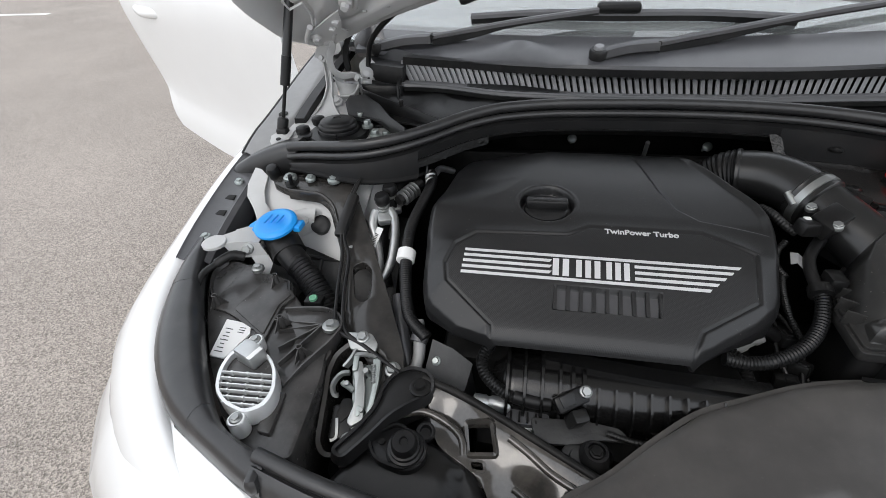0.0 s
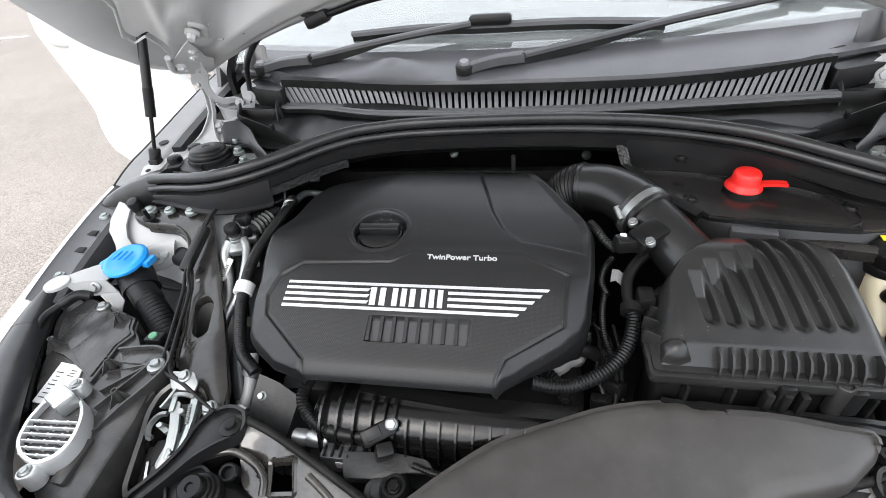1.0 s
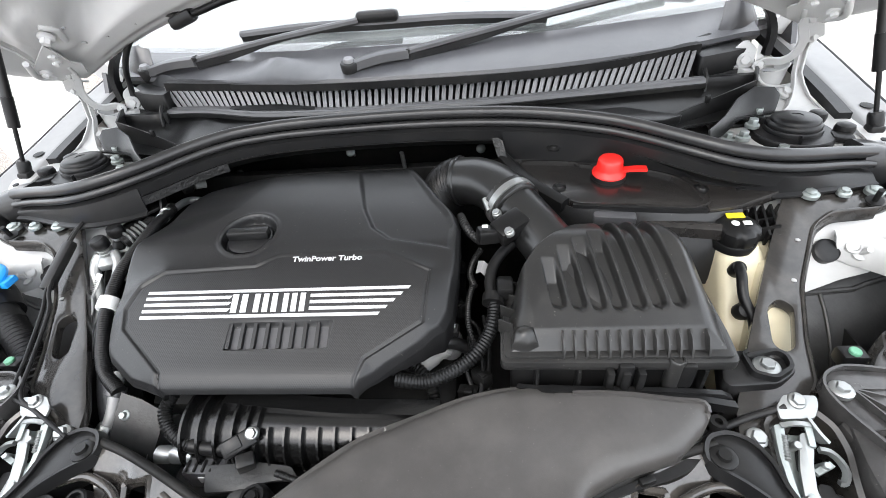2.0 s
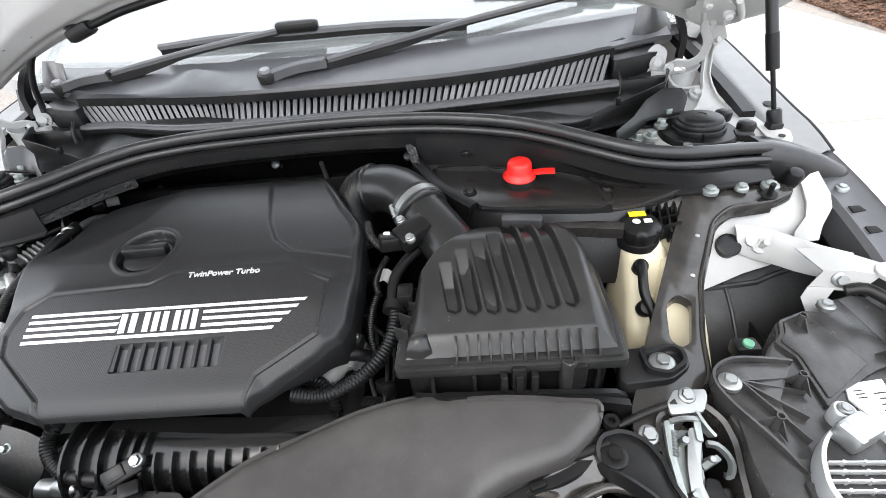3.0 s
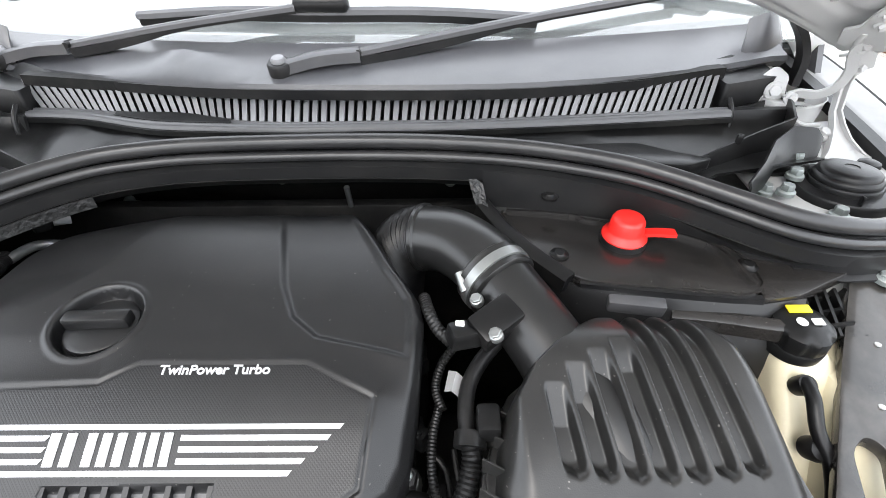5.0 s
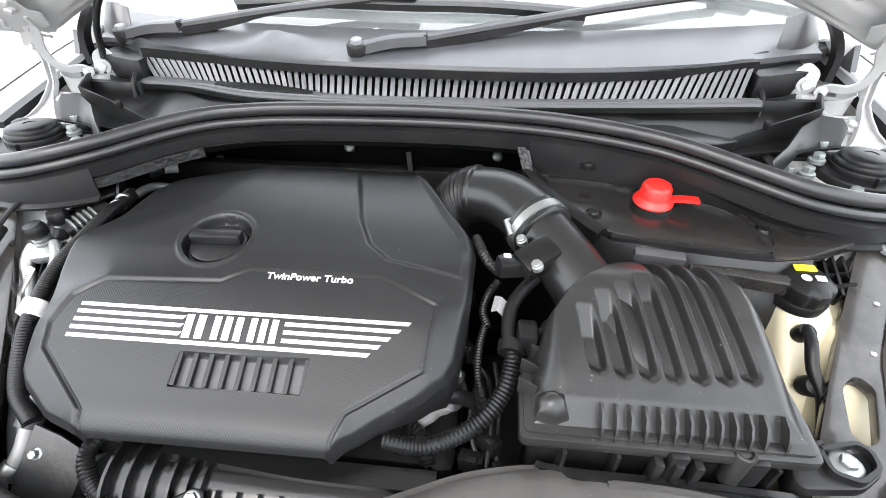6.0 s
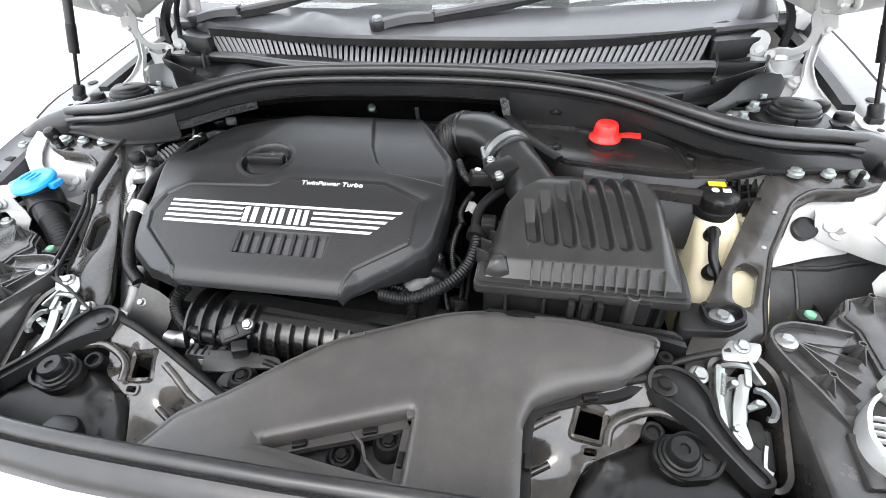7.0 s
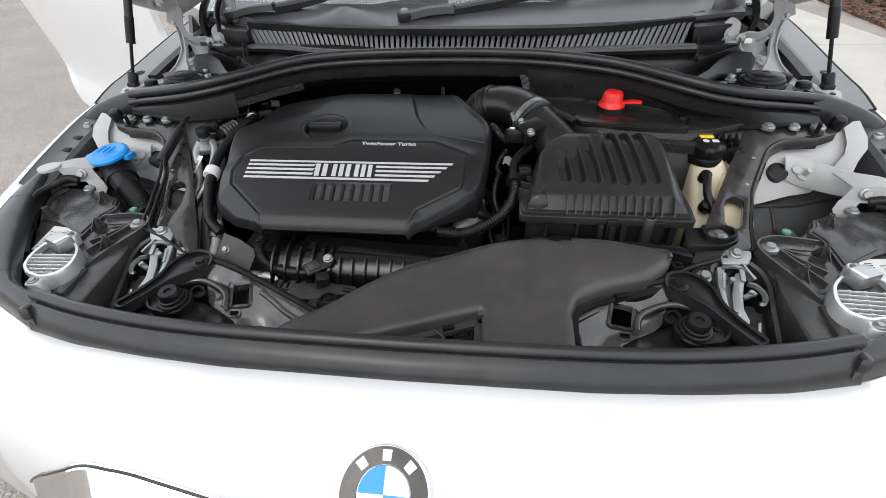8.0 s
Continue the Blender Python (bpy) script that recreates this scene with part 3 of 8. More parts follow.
# ---- windscreen, cowl and wipers ----
def windscreen():
    rows = []
    for j in range(11):
        t = j / 10
        row = []
        for i in range(25):
            x = -0.72 + 1.44 * i / 24
            y = 1.235 + 0.80 * t + 0.10 * (x / 0.72) ** 2
            row.append((x * (1 - 0.12 * t), y, 1.020 + 0.42 * t - 0.010 * (x / 0.72) ** 2))
        rows.append(row)
    w = part("windscreen", b_sheet(rows, 0.005), M_GLASS, car, "sloping windscreen reflecting a white sky")
    w.visible_shadow = False
    rows = []
    for i in range(25):
        x = -0.72 + 1.44 * i / 24
        c = (x / 0.72) ** 2
        rows.append([(x, 1.255 + 0.10 * c, 0.99), (x, 1.9 + 0.1 * c, 0.96)])
    part("dashboard", b_sheet(rows, 0.01), M_GREYPL, car, "dark grey dashboard top behind the windscreen")
    # added upright sheets that block the sky behind the glass, no real lining
    part("cabin_blind_rear", b_sheet([[(-0.74, 1.95, 0.95), (-0.3, 2.0, 0.95), (0.3, 2.0, 0.95), (0.74, 1.95, 0.95)], [(-0.74, 2.0, 1.25), (-0.3, 2.06, 1.25), (0.3, 2.06, 1.25), (0.74, 2.0, 1.25)], [(-0.74, 2.0, 1.50), (-0.3, 2.02, 1.50), (0.3, 2.02, 1.50), (0.74, 2.0, 1.50)]], 0.01), M_GREYPL, car)
    for s in (-1, 1):
        part("cabin_blind_side", sided(b_sheet([[(-0.745, 1.30, 0.94), (-0.745, 1.60, 0.94), (-0.745, 2.02, 0.94)], [(-0.745, 1.34, 1.02), (-0.735, 1.62, 1.20), (-0.70, 2.02, 1.42)]], 0.01), s), M_GREYPL, car)
    part("roof", b_box((0, 2.75, 1.46), (1.15, 1.5, 0.05), 0.02), M_WHITE, car)
    part("cabin", b_box((0, 2.6, 0.72), (1.5, 1.6, 0.5), 0.03), M_DARK, car)
    for s in (-1, 1):
        part("windscreen_pillar", sided(b_tube([(-0.735, 1.33, 1.00), (-0.70, 1.7, 1.22), (-0.62, 2.15, 1.45)], 0.035), s), M_WHITE, car)
        part("side_panel", sided(b_box((-0.82, 2.6, 0.62), (0.06, 1.9, 0.66), 0.02), s), M_WHITE, car)


windscreen()


# front line of the firewall seal (x: y, z); it bulges forward in front of the control unit box
SEAL_Y = [(-0.70, 0.895), (-0.65, 0.902), (-0.6, 0.890), (-0.55, 0.874), (-0.5, 0.866), (-0.45, 0.876), (-0.4, 0.904), (-0.35, 0.948), (-0.3, 0.978), (-0.25, 0.991), (-0.2, 0.998), (-0.1, 0.998), (0.0, 0.998), (0.1, 0.995), (0.2, 0.984), (0.3, 0.958), (0.35, 0.934), (0.4, 0.902), (0.45, 0.875), (0.5, 0.869), (0.55, 0.877), (0.6, 0.892), (0.65, 0.905), (0.70, 0.910)]
SEAL_Z = [(-0.70, 0.920), (-0.65, 0.928), (-0.6, 0.937), (-0.5, 0.954), (-0.4, 0.968), (-0.3, 0.977), (-0.2, 0.981), (-0.1, 0.984), (0.0, 0.985), (0.1, 0.984), (0.2, 0.981), (0.3, 0.975), (0.4, 0.964), (0.5, 0.949), (0.6, 0.934), (0.65, 0.926), (0.70, 0.920)]


def seal_line(dy, dz, x0=-0.655, x1=0.655, n=90):
    out = []
    for i in range(n + 1):
        x = x0 + (x1 - x0) * i / n
        out.append(Vector((x, curve_at(SEAL_Y, x) + dy, curve_at(SEAL_Z, x) + dz)))
    return out


# foot of the trim wall behind the control unit box (x: y, z)
FOOT_Y = [(0.15, 0.992), (0.25, 0.976), (0.347, 0.947), (0.41, 0.916), (0.46, 0.892), (0.52, 0.874), (0.58, 0.878), (0.654, 0.892)]
FOOT_Z = [(0.15, 0.899), (0.42, 0.893), (0.50, 0.884), (0.56, 0.890), (0.654, 0.890)]


def firewall_seal():
    base = thing("firewall_seal", "thick black double-lobed rubber seal along the firewall", "seal", (0, 1.02, 0.95))
    part("upper_bead", b_sweep(seal_line(0.012, -0.0055), circle(0.0088, 14)), M_SEAL, base)
    part("lower_bead", b_sweep(seal_line(0.003, -0.0195), circle(0.0058, 12)), M_SEAL, base)
    part("gasket_foot", b_sheet([list(r) for r in zip(seal_line(0.024, -0.012), seal_line(0.012, -0.019), seal_line(0.006, -0.030))], 0.004), M_RUBBER, base)
    a, b, c, d = seal_line(0.006, -0.027), seal_line(-0.003, -0.031), seal_line(-0.001, -0.046), seal_line(0.008, -0.050)
    part("carrier", b_sheet([list(r) for r in zip(a, b, c, d)], 0.004), M_TRIM, base)
    for s in (-1, 1):
        # solid end pieces that run down to the fender's corner
        secs = []
        for x, yf, yb, z0, z1 in ((0.642, 0.908, 0.955, 0.866, 0.929), (0.665, 0.905, 0.955, 0.864, 0.926), (0.700, 0.902, 0.950, 0.860, 0.917), (0.730, 0.897, 0.938, 0.857, 0.906), (0.755, 0.893, 0.924, 0.855, 0.893), (0.772, 0.892, 0.912, 0.856, 0.882), (0.778, 0.895, 0.905, 0.858, 0.876)):
            secs.append([(s * x, a, b) for a, b in ((yf + 0.004, z0), (yf, z0 + 0.008), (yf, z1 - 0.012), (yf + 0.006, z1 - 0.003), (yf + 0.016, z1), (yb - 0.008, z1 - 0.002), (yb, z1 - 0.010), (yb, z0))])
        part("end_piece", b_loft(secs), M_SEAL, base)
        xs = [s * (0.415 + 0.0235 * i) for i in range(11)] if s < 0 else [0.15 + 0.028 * i for i in range(19)]
        rows = []
        for k, d in ((0, 0.006), (0.10, -0.003), (0.5, -0.004), (0.92, -0.003), (1.0, -0.010)):
            row = []
            for x in xs:
                y0, z0 = curve_at(SEAL_Y, x), curve_at(SEAL_Z, x) - 0.028
                y1, z1 = (curve_at(FOOT_Y, x), lin_at(FOOT_Z, x)) if s > 0 else (y0 - 0.004, 0.892)
                row.append((x, y0 + (y1 - y0) * k + d, z0 + (z1 - z0) * k))
            rows.append(row)
        part("trim_wall", b_sheet(rows, 0.004), M_TRIM, base)


firewall_seal()


def firewall():
    rows = []
    for i in range(41):
        x = -0.62 + 1.24 * i / 40
        y = curve_at(SEAL_Y, x)
        rows.append([(x, y + 0.004, curve_at(SEAL_Z, x) - 0.046), (x, y + 0.02, curve_at(SEAL_Z, x) - 0.06), (x, max(1.16, y + 0.05), 0.88), (x, 1.19, 0.80), (x, 1.20, 0.45)])
    solid("wall_firewall", b_sheet(rows, 0.004), M_DARK, "black firewall with insulation behind the engine", "firewall", kind="structure")
    for x, y, z in ((-0.151, 1.148, 0.856), (0.114, 1.155, 0.845), (-0.382, 1.115, 0.836)):
        solid("insulation_clip", b_lathe([(0.0035, -0.03), (0.0035, -0.002), (0.0095, -0.002), (0.0095, 0), (0.0075, 0.002), (0.003, 0.003)], (x, y, z), (0, -0.8, 0.6), 18), M_ZINC, "small round steel clip holding firewall insulation", "clip", "insulation clips")
    solid("stud", b_tube([(-0.027, 1.06, 0.86), (-0.027, 1.05, 0.895)], 0.004), M_STEEL, "short upright steel stud behind the engine", "stud")


firewall()

LIP_Y = [(-0.62, 1.262), (-0.5, 1.222), (-0.4, 1.190), (-0.3, 1.165), (-0.2, 1.147), (-0.1, 1.137), (0, 1.133), (0.1, 1.131), (0.2, 1.134), (0.3, 1.148), (0.4, 1.170), (0.5, 1.203), (0.62, 1.255)]
TOP_Y = [(-0.5, 1.196), (-0.4, 1.186), (-0.3, 1.174), (-0.2, 1.163), (-0.1, 1.155), (0, 1.152), (0.1, 1.148), (0.2, 1.147), (0.3, 1.155), (0.4, 1.171), (0.5, 1.196)]
BOT_Y = [(-0.5, 1.180), (-0.45, 1.176), (-0.4, 1.165), (-0.35, 1.147), (-0.3, 1.132), (-0.25, 1.125), (-0.2, 1.121), (-0.1, 1.115), (0, 1.117), (0.1, 1.118), (0.2, 1.124), (0.3, 1.133), (0.4, 1.143), (0.5, 1.155)]


def cowl():
    base = thing("cowl_panel", "grey plastic cowl below the windscreen with a slatted air intake", "cowl panel", (0, 1.17, 0.97))
    rows = []
    for i in range(49):
        x = -0.64 + 1.28 * i / 48
        y = curve_at(LIP_Y, x)
        hump = 0.018 * math.exp(-((x + 0.27) / 0.055) ** 2)
        g = 1.222 + 0.11 * (x / 0.72) ** 2
        rows.append([(x, y + 0.012, 0.985), (x, y, 0.996), (x, y + 0.004, 1.003), (x, y + 0.022, 1.008 + 0.6 * hump), (x, (y + g) / 2 + 0.01, 1.016 + hump), (x, g, 1.0225), (x, g + 0.06, 1.035)])
    part("top_panel", b_sheet(rows, 0.003), M_GREYPL, base)
    part("lip_edge", b_sweep([Vector((-0.48 + 0.02 * i, curve_at(LIP_Y, -0.48 + 0.02 * i) - 0.0035, 0.993)) for i in range(49)], [(-0.0015, -0.008), (0.0015, -0.008), (0.0015, 0.005), (-0.0015, 0.005)]), M_RUBBER, base)
    # sloping trough behind the slats, and the shelf in front of them
    rows = []
    for i in range(41):
        x = -0.56 + 1.12 * i / 40
        t, b, s = curve_at(TOP_Y, max(-0.5, min(0.5, x))), curve_at(BOT_Y, max(-0.5, min(0.5, x))), curve_at(SEAL_Y, x)
        rows.append([(x, t + 0.03, 0.985), (x, t + 0.012, 0.966), (x, b + 0.012, 0.944)])
    part("trough", b_sheet(rows, 0.002), M_DARK, base)
    rows = []
    for i in range(61):
        x = -0.60 + 1.20 * i / 60
        b, s = curve_at(BOT_Y, max(-0.5, min(0.5, x))), max(curve_at(SEAL_Y, x), lin_at([(0.34, 0.90), (0.43, 1.0), (0.60, 1.04)], abs(x)))
        if abs(x) > 0.5:
            b = 1.16
        lump = 0.014 * math.exp(-((x + 0.43) / 0.03) ** 2)
        lift = 0.012 * smooth01(0.36, 0.30, abs(x + 0.02))
        rows.append([(x, b + 0.003, 0.958), (x, b - 0.006, 0.957), (x, b - 0.012, 0.946), (x, b - 0.022, 0.938 + lift * 0.5 + lump * 0.5), (x, (b + s) / 2 + 0.01, 0.928 + lift + lump), (x, s + 0.03, 0.924 + lift), (x, s + 0.012, 0.93)])
    part("shelf", b_sheet(rows, 0.003), M_PLASTIC, base)
    n = 80
    for i in range(n):
        x = -0.490 + 0.970 * i / (n - 1)
        t, b = curve_at(TOP_Y, x), curve_at(BOT_Y, x)
        b += 0.024 * math.exp(-((x + 0.28) / 0.075) ** 2)
        zt, zb = 0.985 + 0.052 * x * x, 0.961
        w, lean = 0.0036, 0.045 * x
        v = [(x - w, b, zb), (x + w, b, zb), (x + lean + w, t, zt), (x + lean - w, t, zt)]
        bm = bmesh.new()
        lo = [bm.verts.new((p[0], p[1], p[2] - 0.008)) for p in v]
        hi = [bm.verts.new(p) for p in v]
        bm.faces.new(hi)
        for k in range(4):
            bm.faces.new((lo[k], lo[(k + 1) % 4], hi[(k + 1) % 4], hi[k]))
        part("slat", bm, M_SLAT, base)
    xs = [-0.51 + 0.02 * i for i in range(52)]
    # rail made tall and near black, to put in the shadow below the lip
    part("upper_rail_shade", b_sweep([Vector((x, curve_at(TOP_Y, x) + 0.003, 0.985 + 0.052 * x * x)) for x in xs], [(-0.009, -0.008), (0.009, -0.008), (0.009, 0.007), (-0.009, 0.007)]), M_DARK, base)
    # pale sill in front of the slats, which swells forward at one end round a sunken field
    rows, hollow = [], []
    for x in xs:
        xx = max(-0.5, min(0.5, x))
        b = curve_at(BOT_Y, xx)
        k = 0.024 * math.exp(-((x + 0.28) / 0.075) ** 2)
        rows.append([(x, b + k + 0.002, 0.960), (x, b + k - 0.003, 0.9615), (x, b + k * 0.5 - 0.005, 0.9600 - 0.15 * k), (x, b - 0.006, 0.9595), (x, b - 0.010, 0.9610), (x, b - 0.014, 0.9600), (x, b - 0.017, 0.957), (x, b - 0.018, 0.950)])
        if k > 0.003:
            hollow.append([(x, b + k - 0.001, 0.9624), (x, b + k * 0.5 - 0.004, 0.9612 - 0.15 * k), (x, b - 0.005, 0.9606)])
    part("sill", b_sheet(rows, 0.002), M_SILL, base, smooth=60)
    # darker sheet over the sunken field: the hollow's shade, put in as colour
    part("sill_hollow_shade", b_sheet(hollow, 0.0015), M_TRIM, base, smooth=60)
    part("sill_seam", b_sweep([Vector((x, curve_at(BOT_Y, max(-0.5, min(0.5, x))) - 0.0195, 0.950)) for x in xs], [(-0.0025, -0.004), (0.0025, -0.004), (0.0025, 0.003), (-0.0025, 0.003)]), M_DARK, base)
    part("shelf_emboss", b_prism(rounded([(0.14, 1.070), (0.36, 1.078), (0.40, 1.050), (0.44, 1.030), (0.40, 1.012), (0.28, 1.030), (0.16, 1.036)], 0.010), 0.93, 0.943, 0.003), M_PLASTIC, base)
    for s in (-1, 1):
        # dark end block with a lighter face, a pillar, and the folded flaps in the corner
        part("end_box", sided(b_prism(rounded([(-0.505, 1.165), (-0.600, 1.200), (-0.610, 1.262), (-0.505, 1.235)], 0.008), 0.930, 0.990, 0.004), s), M_RUBBER, base)
        part("end_shroud", sided(b_sheet([[(-0.596, 1.262, 0.994), (-0.570, 1.250, 1.000), (-0.540, 1.240, 1.010), (-0.510, 1.226, 1.007), (-0.480, 1.212, 1.002), (-0.450, 1.204, 1.001)], [(-0.598, 1.245, 0.978), (-0.570, 1.232, 0.982), (-0.540, 1.222, 0.990), (-0.512, 1.210, 0.990), (-0.482, 1.202, 0.995), (-0.452, 1.198, 0.996)], [(-0.600, 1.222, 0.962), (-0.570, 1.210, 0.962), (-0.540, 1.198, 0.964), (-0.514, 1.190, 0.970), (-0.484, 1.197, 0.990), (-0.454, 1.195, 0.993)]], 0.003), s), M_TRIM, base, smooth=60)
        part("end_face", sided(b_sheet([[(-0.505, 1.158, 0.956), (-0.552, 1.172, 0.958), (-0.598, 1.196, 0.960)], [(-0.505, 1.148, 0.925), (-0.552, 1.162, 0.925), (-0.600, 1.188, 0.925)]], 0.004), s), M_TRIM, base)
        part("pillar", sided(b_tube([(-0.512, 1.160, 0.972), (-0.514, 1.146, 0.955), (-0.512, 1.135, 0.920)], 0.0035, 8), s), M_PLASTIC, base)
        part("drain_flap", sided(b_sheet([[(-0.606, 1.084, 0.944), (-0.596, 1.088, 0.956), (-0.565, 1.088, 0.959), (-0.530, 1.064, 0.950), (-0.495, 1.020, 0.940), (-0.458, 0.980, 0.937)], [(-0.602, 1.076, 0.934), (-0.592, 1.072, 0.938), (-0.562, 1.070, 0.940), (-0.527, 1.050, 0.940), (-0.492, 1.008, 0.932), (-0.457, 0.974, 0.932)], [(-0.598, 1.070, 0.924), (-0.588, 1.066, 0.922), (-0.560, 1.062, 0.922), (-0.525, 1.040, 0.920), (-0.490, 1.000, 0.918), (-0.456, 0.970, 0.922)]], 0.003), s), M_PLASTIC, base)
        part("corner_wall", sided(b_sheet([[(-0.612, 1.200, 0.972), (-0.600, 1.150, 0.968), (-0.575, 1.100, 0.966), (-0.520, 1.085, 0.952), (-0.455, 1.052, 0.944), (-0.40, 1.022, 0.938)], [(-0.605, 1.195, 0.92), (-0.595, 1.145, 0.915), (-0.570, 1.095, 0.918), (-0.517, 1.075, 0.918), (-0.452, 1.042, 0.918), (-0.40, 1.012, 0.920)]], 0.003), s), M_PLASTIC, base)
        part("wall_clip", sided(b_box((-0.487, 1.068, 0.951), (0.008, 0.006, 0.014), 0.002), s), M_PLASTIC, base)
        # soft corner that curls up beside the windscreen
        lo = spline([(-0.560, 1.250, 1.000), (-0.594, 1.262, 0.999), (-0.630, 1.280, 1.000), (-0.656, 1.302, 1.005), (-0.664, 1.335, 1.012)], 0.012)
        hi = spline([(-0.578, 1.290, 1.050), (-0.594, 1.282, 1.058), (-0.610, 1.284, 1.060), (-0.626, 1.302, 1.056), (-0.630, 1.335, 1.050)], 0.012)
        rows = []
        for k in range(13):
            A, B = lo[round(k / 12 * (len(lo) - 1))], hi[round(k / 12 * (len(hi) - 1))]
            rows.append([A + Vector((0, 0.006, -0.012)), A, A.lerp(B, 0.3) + Vector((0, -0.004, 0)), A.lerp(B, 0.65) + Vector((0, -0.003, 0)), B])
        part("corner_cap", sided(b_sheet(rows, 0.004), s), M_GREYPL, base, smooth=70)
        part("corner_rubber", sided(b_sweep(spline([(-0.622, 1.262, 1.062), (-0.646, 1.256, 1.032), (-0.658, 1.250, 1.0), (-0.656, 1.246, 0.962)], 0.01), [(-0.015, -0.005), (0.015, -0.005), (0.013, 0.006), (-0.013, 0.006)]), s), M_RUBBER, base)


cowl()


def wiper(name_label, pivot, joint, hook, ends, mid):
    base = thing("wiper", name_label, "wiper", pivot, "windscreen wipers")
    P, J, H = Vector(pivot), Vector(joint), Vector(hook)
    part("pivot_cap", b_lathe([(0.017, -0.014), (0.017, 0.006), (0.015, 0.0085), (0.011, 0.009)], P, (0, -0.25, 0.97), 24), M_RUBBER, base)
    part("pivot_nut", b_lathe([(0.0105, 0.004), (0.0105, 0.011), (0.008, 0.015), (0.002, 0.016)], P, (0, -0.25, 0.97), 12), M_SLAT, base)
    head = b_sweep(spline([P + Vector((0, 0, 0.0)), P.lerp(J, 0.5) + Vector((0, 0, 0.004)), J], 0.01), [(-0.011, -0.010), (0.011, -0.010), (0.0105, 0.004), (0.006, 0.008), (-0.006, 0.008), (-0.0105, 0.004)])
    part("arm_head", head, M_GREYPL, base)
    part("hinge_pin", b_tube([J + Vector((0, -0.010, 0.002)), J + Vector((0, 0.010, 0.002))], 0.0045, 10), M_DARK, base)
    # one black arm: grey top holds its highlight, the black keel its shade
    arm = b_sweep(spline([J - (J - P).normalized() * 0.012, J.lerp(H, 0.5) + Vector((0, 0, 0.003)), H], 0.012), [(-0.0075, -0.003), (0.0075, -0.003), (0.0072, 0.003), (0.004, 0.006), (-0.004, 0.006), (-0.0072, 0.003)])
    am = part("arm", arm, M_GREYPL, base)
    keel = spline([J, J.lerp(H, 0.12), J.lerp(H, 0.32) + Vector((0, 0, 0.002)), J.lerp(H, 0.5) + Vector((0, 0, 0.003)), H], 0.012)
    part("arm_underside_shade", b_sweep(keel, [(-0.0070, -0.016), (0.0070, -0.016), (0.0070, -0.0035), (-0.0070, -0.0035)], scales=[1.0 - 0.55 * smooth01(0.1, 0.6, k / (len(keel) - 1)) for k in range(len(keel))]), M_RUBBER, am)
    A, B = Vector(ends[0]), Vector(ends[1])
    M = Vector(mid)
    line = spline([A, A.lerp(M, 0.5) + Vector((0, 0, 0.004)), M, M.lerp(B, 0.5) + Vector((0, 0, 0.004)), B], 0.015)
    bl = part("blade", b_sweep(line, [(-0.009, -0.004), (0.009, -0.004), (0.008, 0.003), (0.003, 0.007), (-0.003, 0.006), (-0.008, 0.001)]), M_GREYPL, base)
    part("wiping_lip", b_sweep([p - Vector((0, 0, 0.009)) for p in line], [(-0.003, -0.006), (0.003, -0.006), (0.003, 0.004), (-0.003, 0.004)]), M_RUBBER, bl)
    d = (B - A).normalized()
    part("hub", b_box(M + Vector((0, -0.002, 0.010)), (0.085, 0.026, 0.022), 0.008, d.to_track_quat("X", "Z").to_matrix().to_4x4(), 3), M_PLASTIC, base)


wiper("black wiper resting on the windscreen with a pivot in its middle", (-0.122, 1.169, 1.018), (-0.014, 1.191, 1.030), (0.50, 1.36, 1.078), ((0.27, 1.37, 1.075), (0.80, 1.42, 1.085)), (0.54, 1.39, 1.085))
wiper("black wiper with a long flat blade low on the windscreen", (-0.585, 1.262, 1.012), (-0.457, 1.243, 1.032), (-0.12, 1.283, 1.072), ((-0.382, 1.318, 1.058), (0.25, 1.287, 1.055)), (-0.081, 1.290, 1.066))


# ---- open bonnet ----
# lines from the rear edge to the front: along the middle, and along the side
HOOD_C = [(0.0, (1.085, 1.178)), (0.12, (0.98, 1.285)), (0.30, (0.84, 1.415)), (0.65, (0.55, 1.675)), (1.0, (0.30, 1.86))]
HOOD_E = [(0.0, (1.255, 1.005)), (0.05, (1.215, 1.016)), (0.11, (1.160, 1.031)), (0.17, (1.095, 1.054)), (0.23, (1.045, 1.082)), (0.29, (0.990, 1.116)), (0.36, (0.935, 1.165)), (0.50, (0.80, 1.30)), (0.75, (0.57, 1.54)), (1.0, (0.36, 1.76))]


def hood_at(x, v, n, w=0.725):
    """A point of the bonnet: x across, v from the rear edge (0) to the front (1), n towards the outside."""
    a = min(1.0, abs(x) / w)
    c = [curve_at([(t, q[k]) for t, q in HOOD_C], v) for k in (0, 1)]
    e = [curve_at([(t, q[k]) for t, q in HOOD_E], v) for k in (0, 1)]
    f = a ** (1.9 + 0.9 * smooth01(0.0, 0.4, v))
    return Vector((x, c[0] + (e[0] - c[0]) * f + 0.70 * n, c[1] + (e[1] - c[1]) * f + 0.71 * n))


HN = Vector((0, 0.70, 0.71))
HD = Vector((0, -0.71, 0.70))


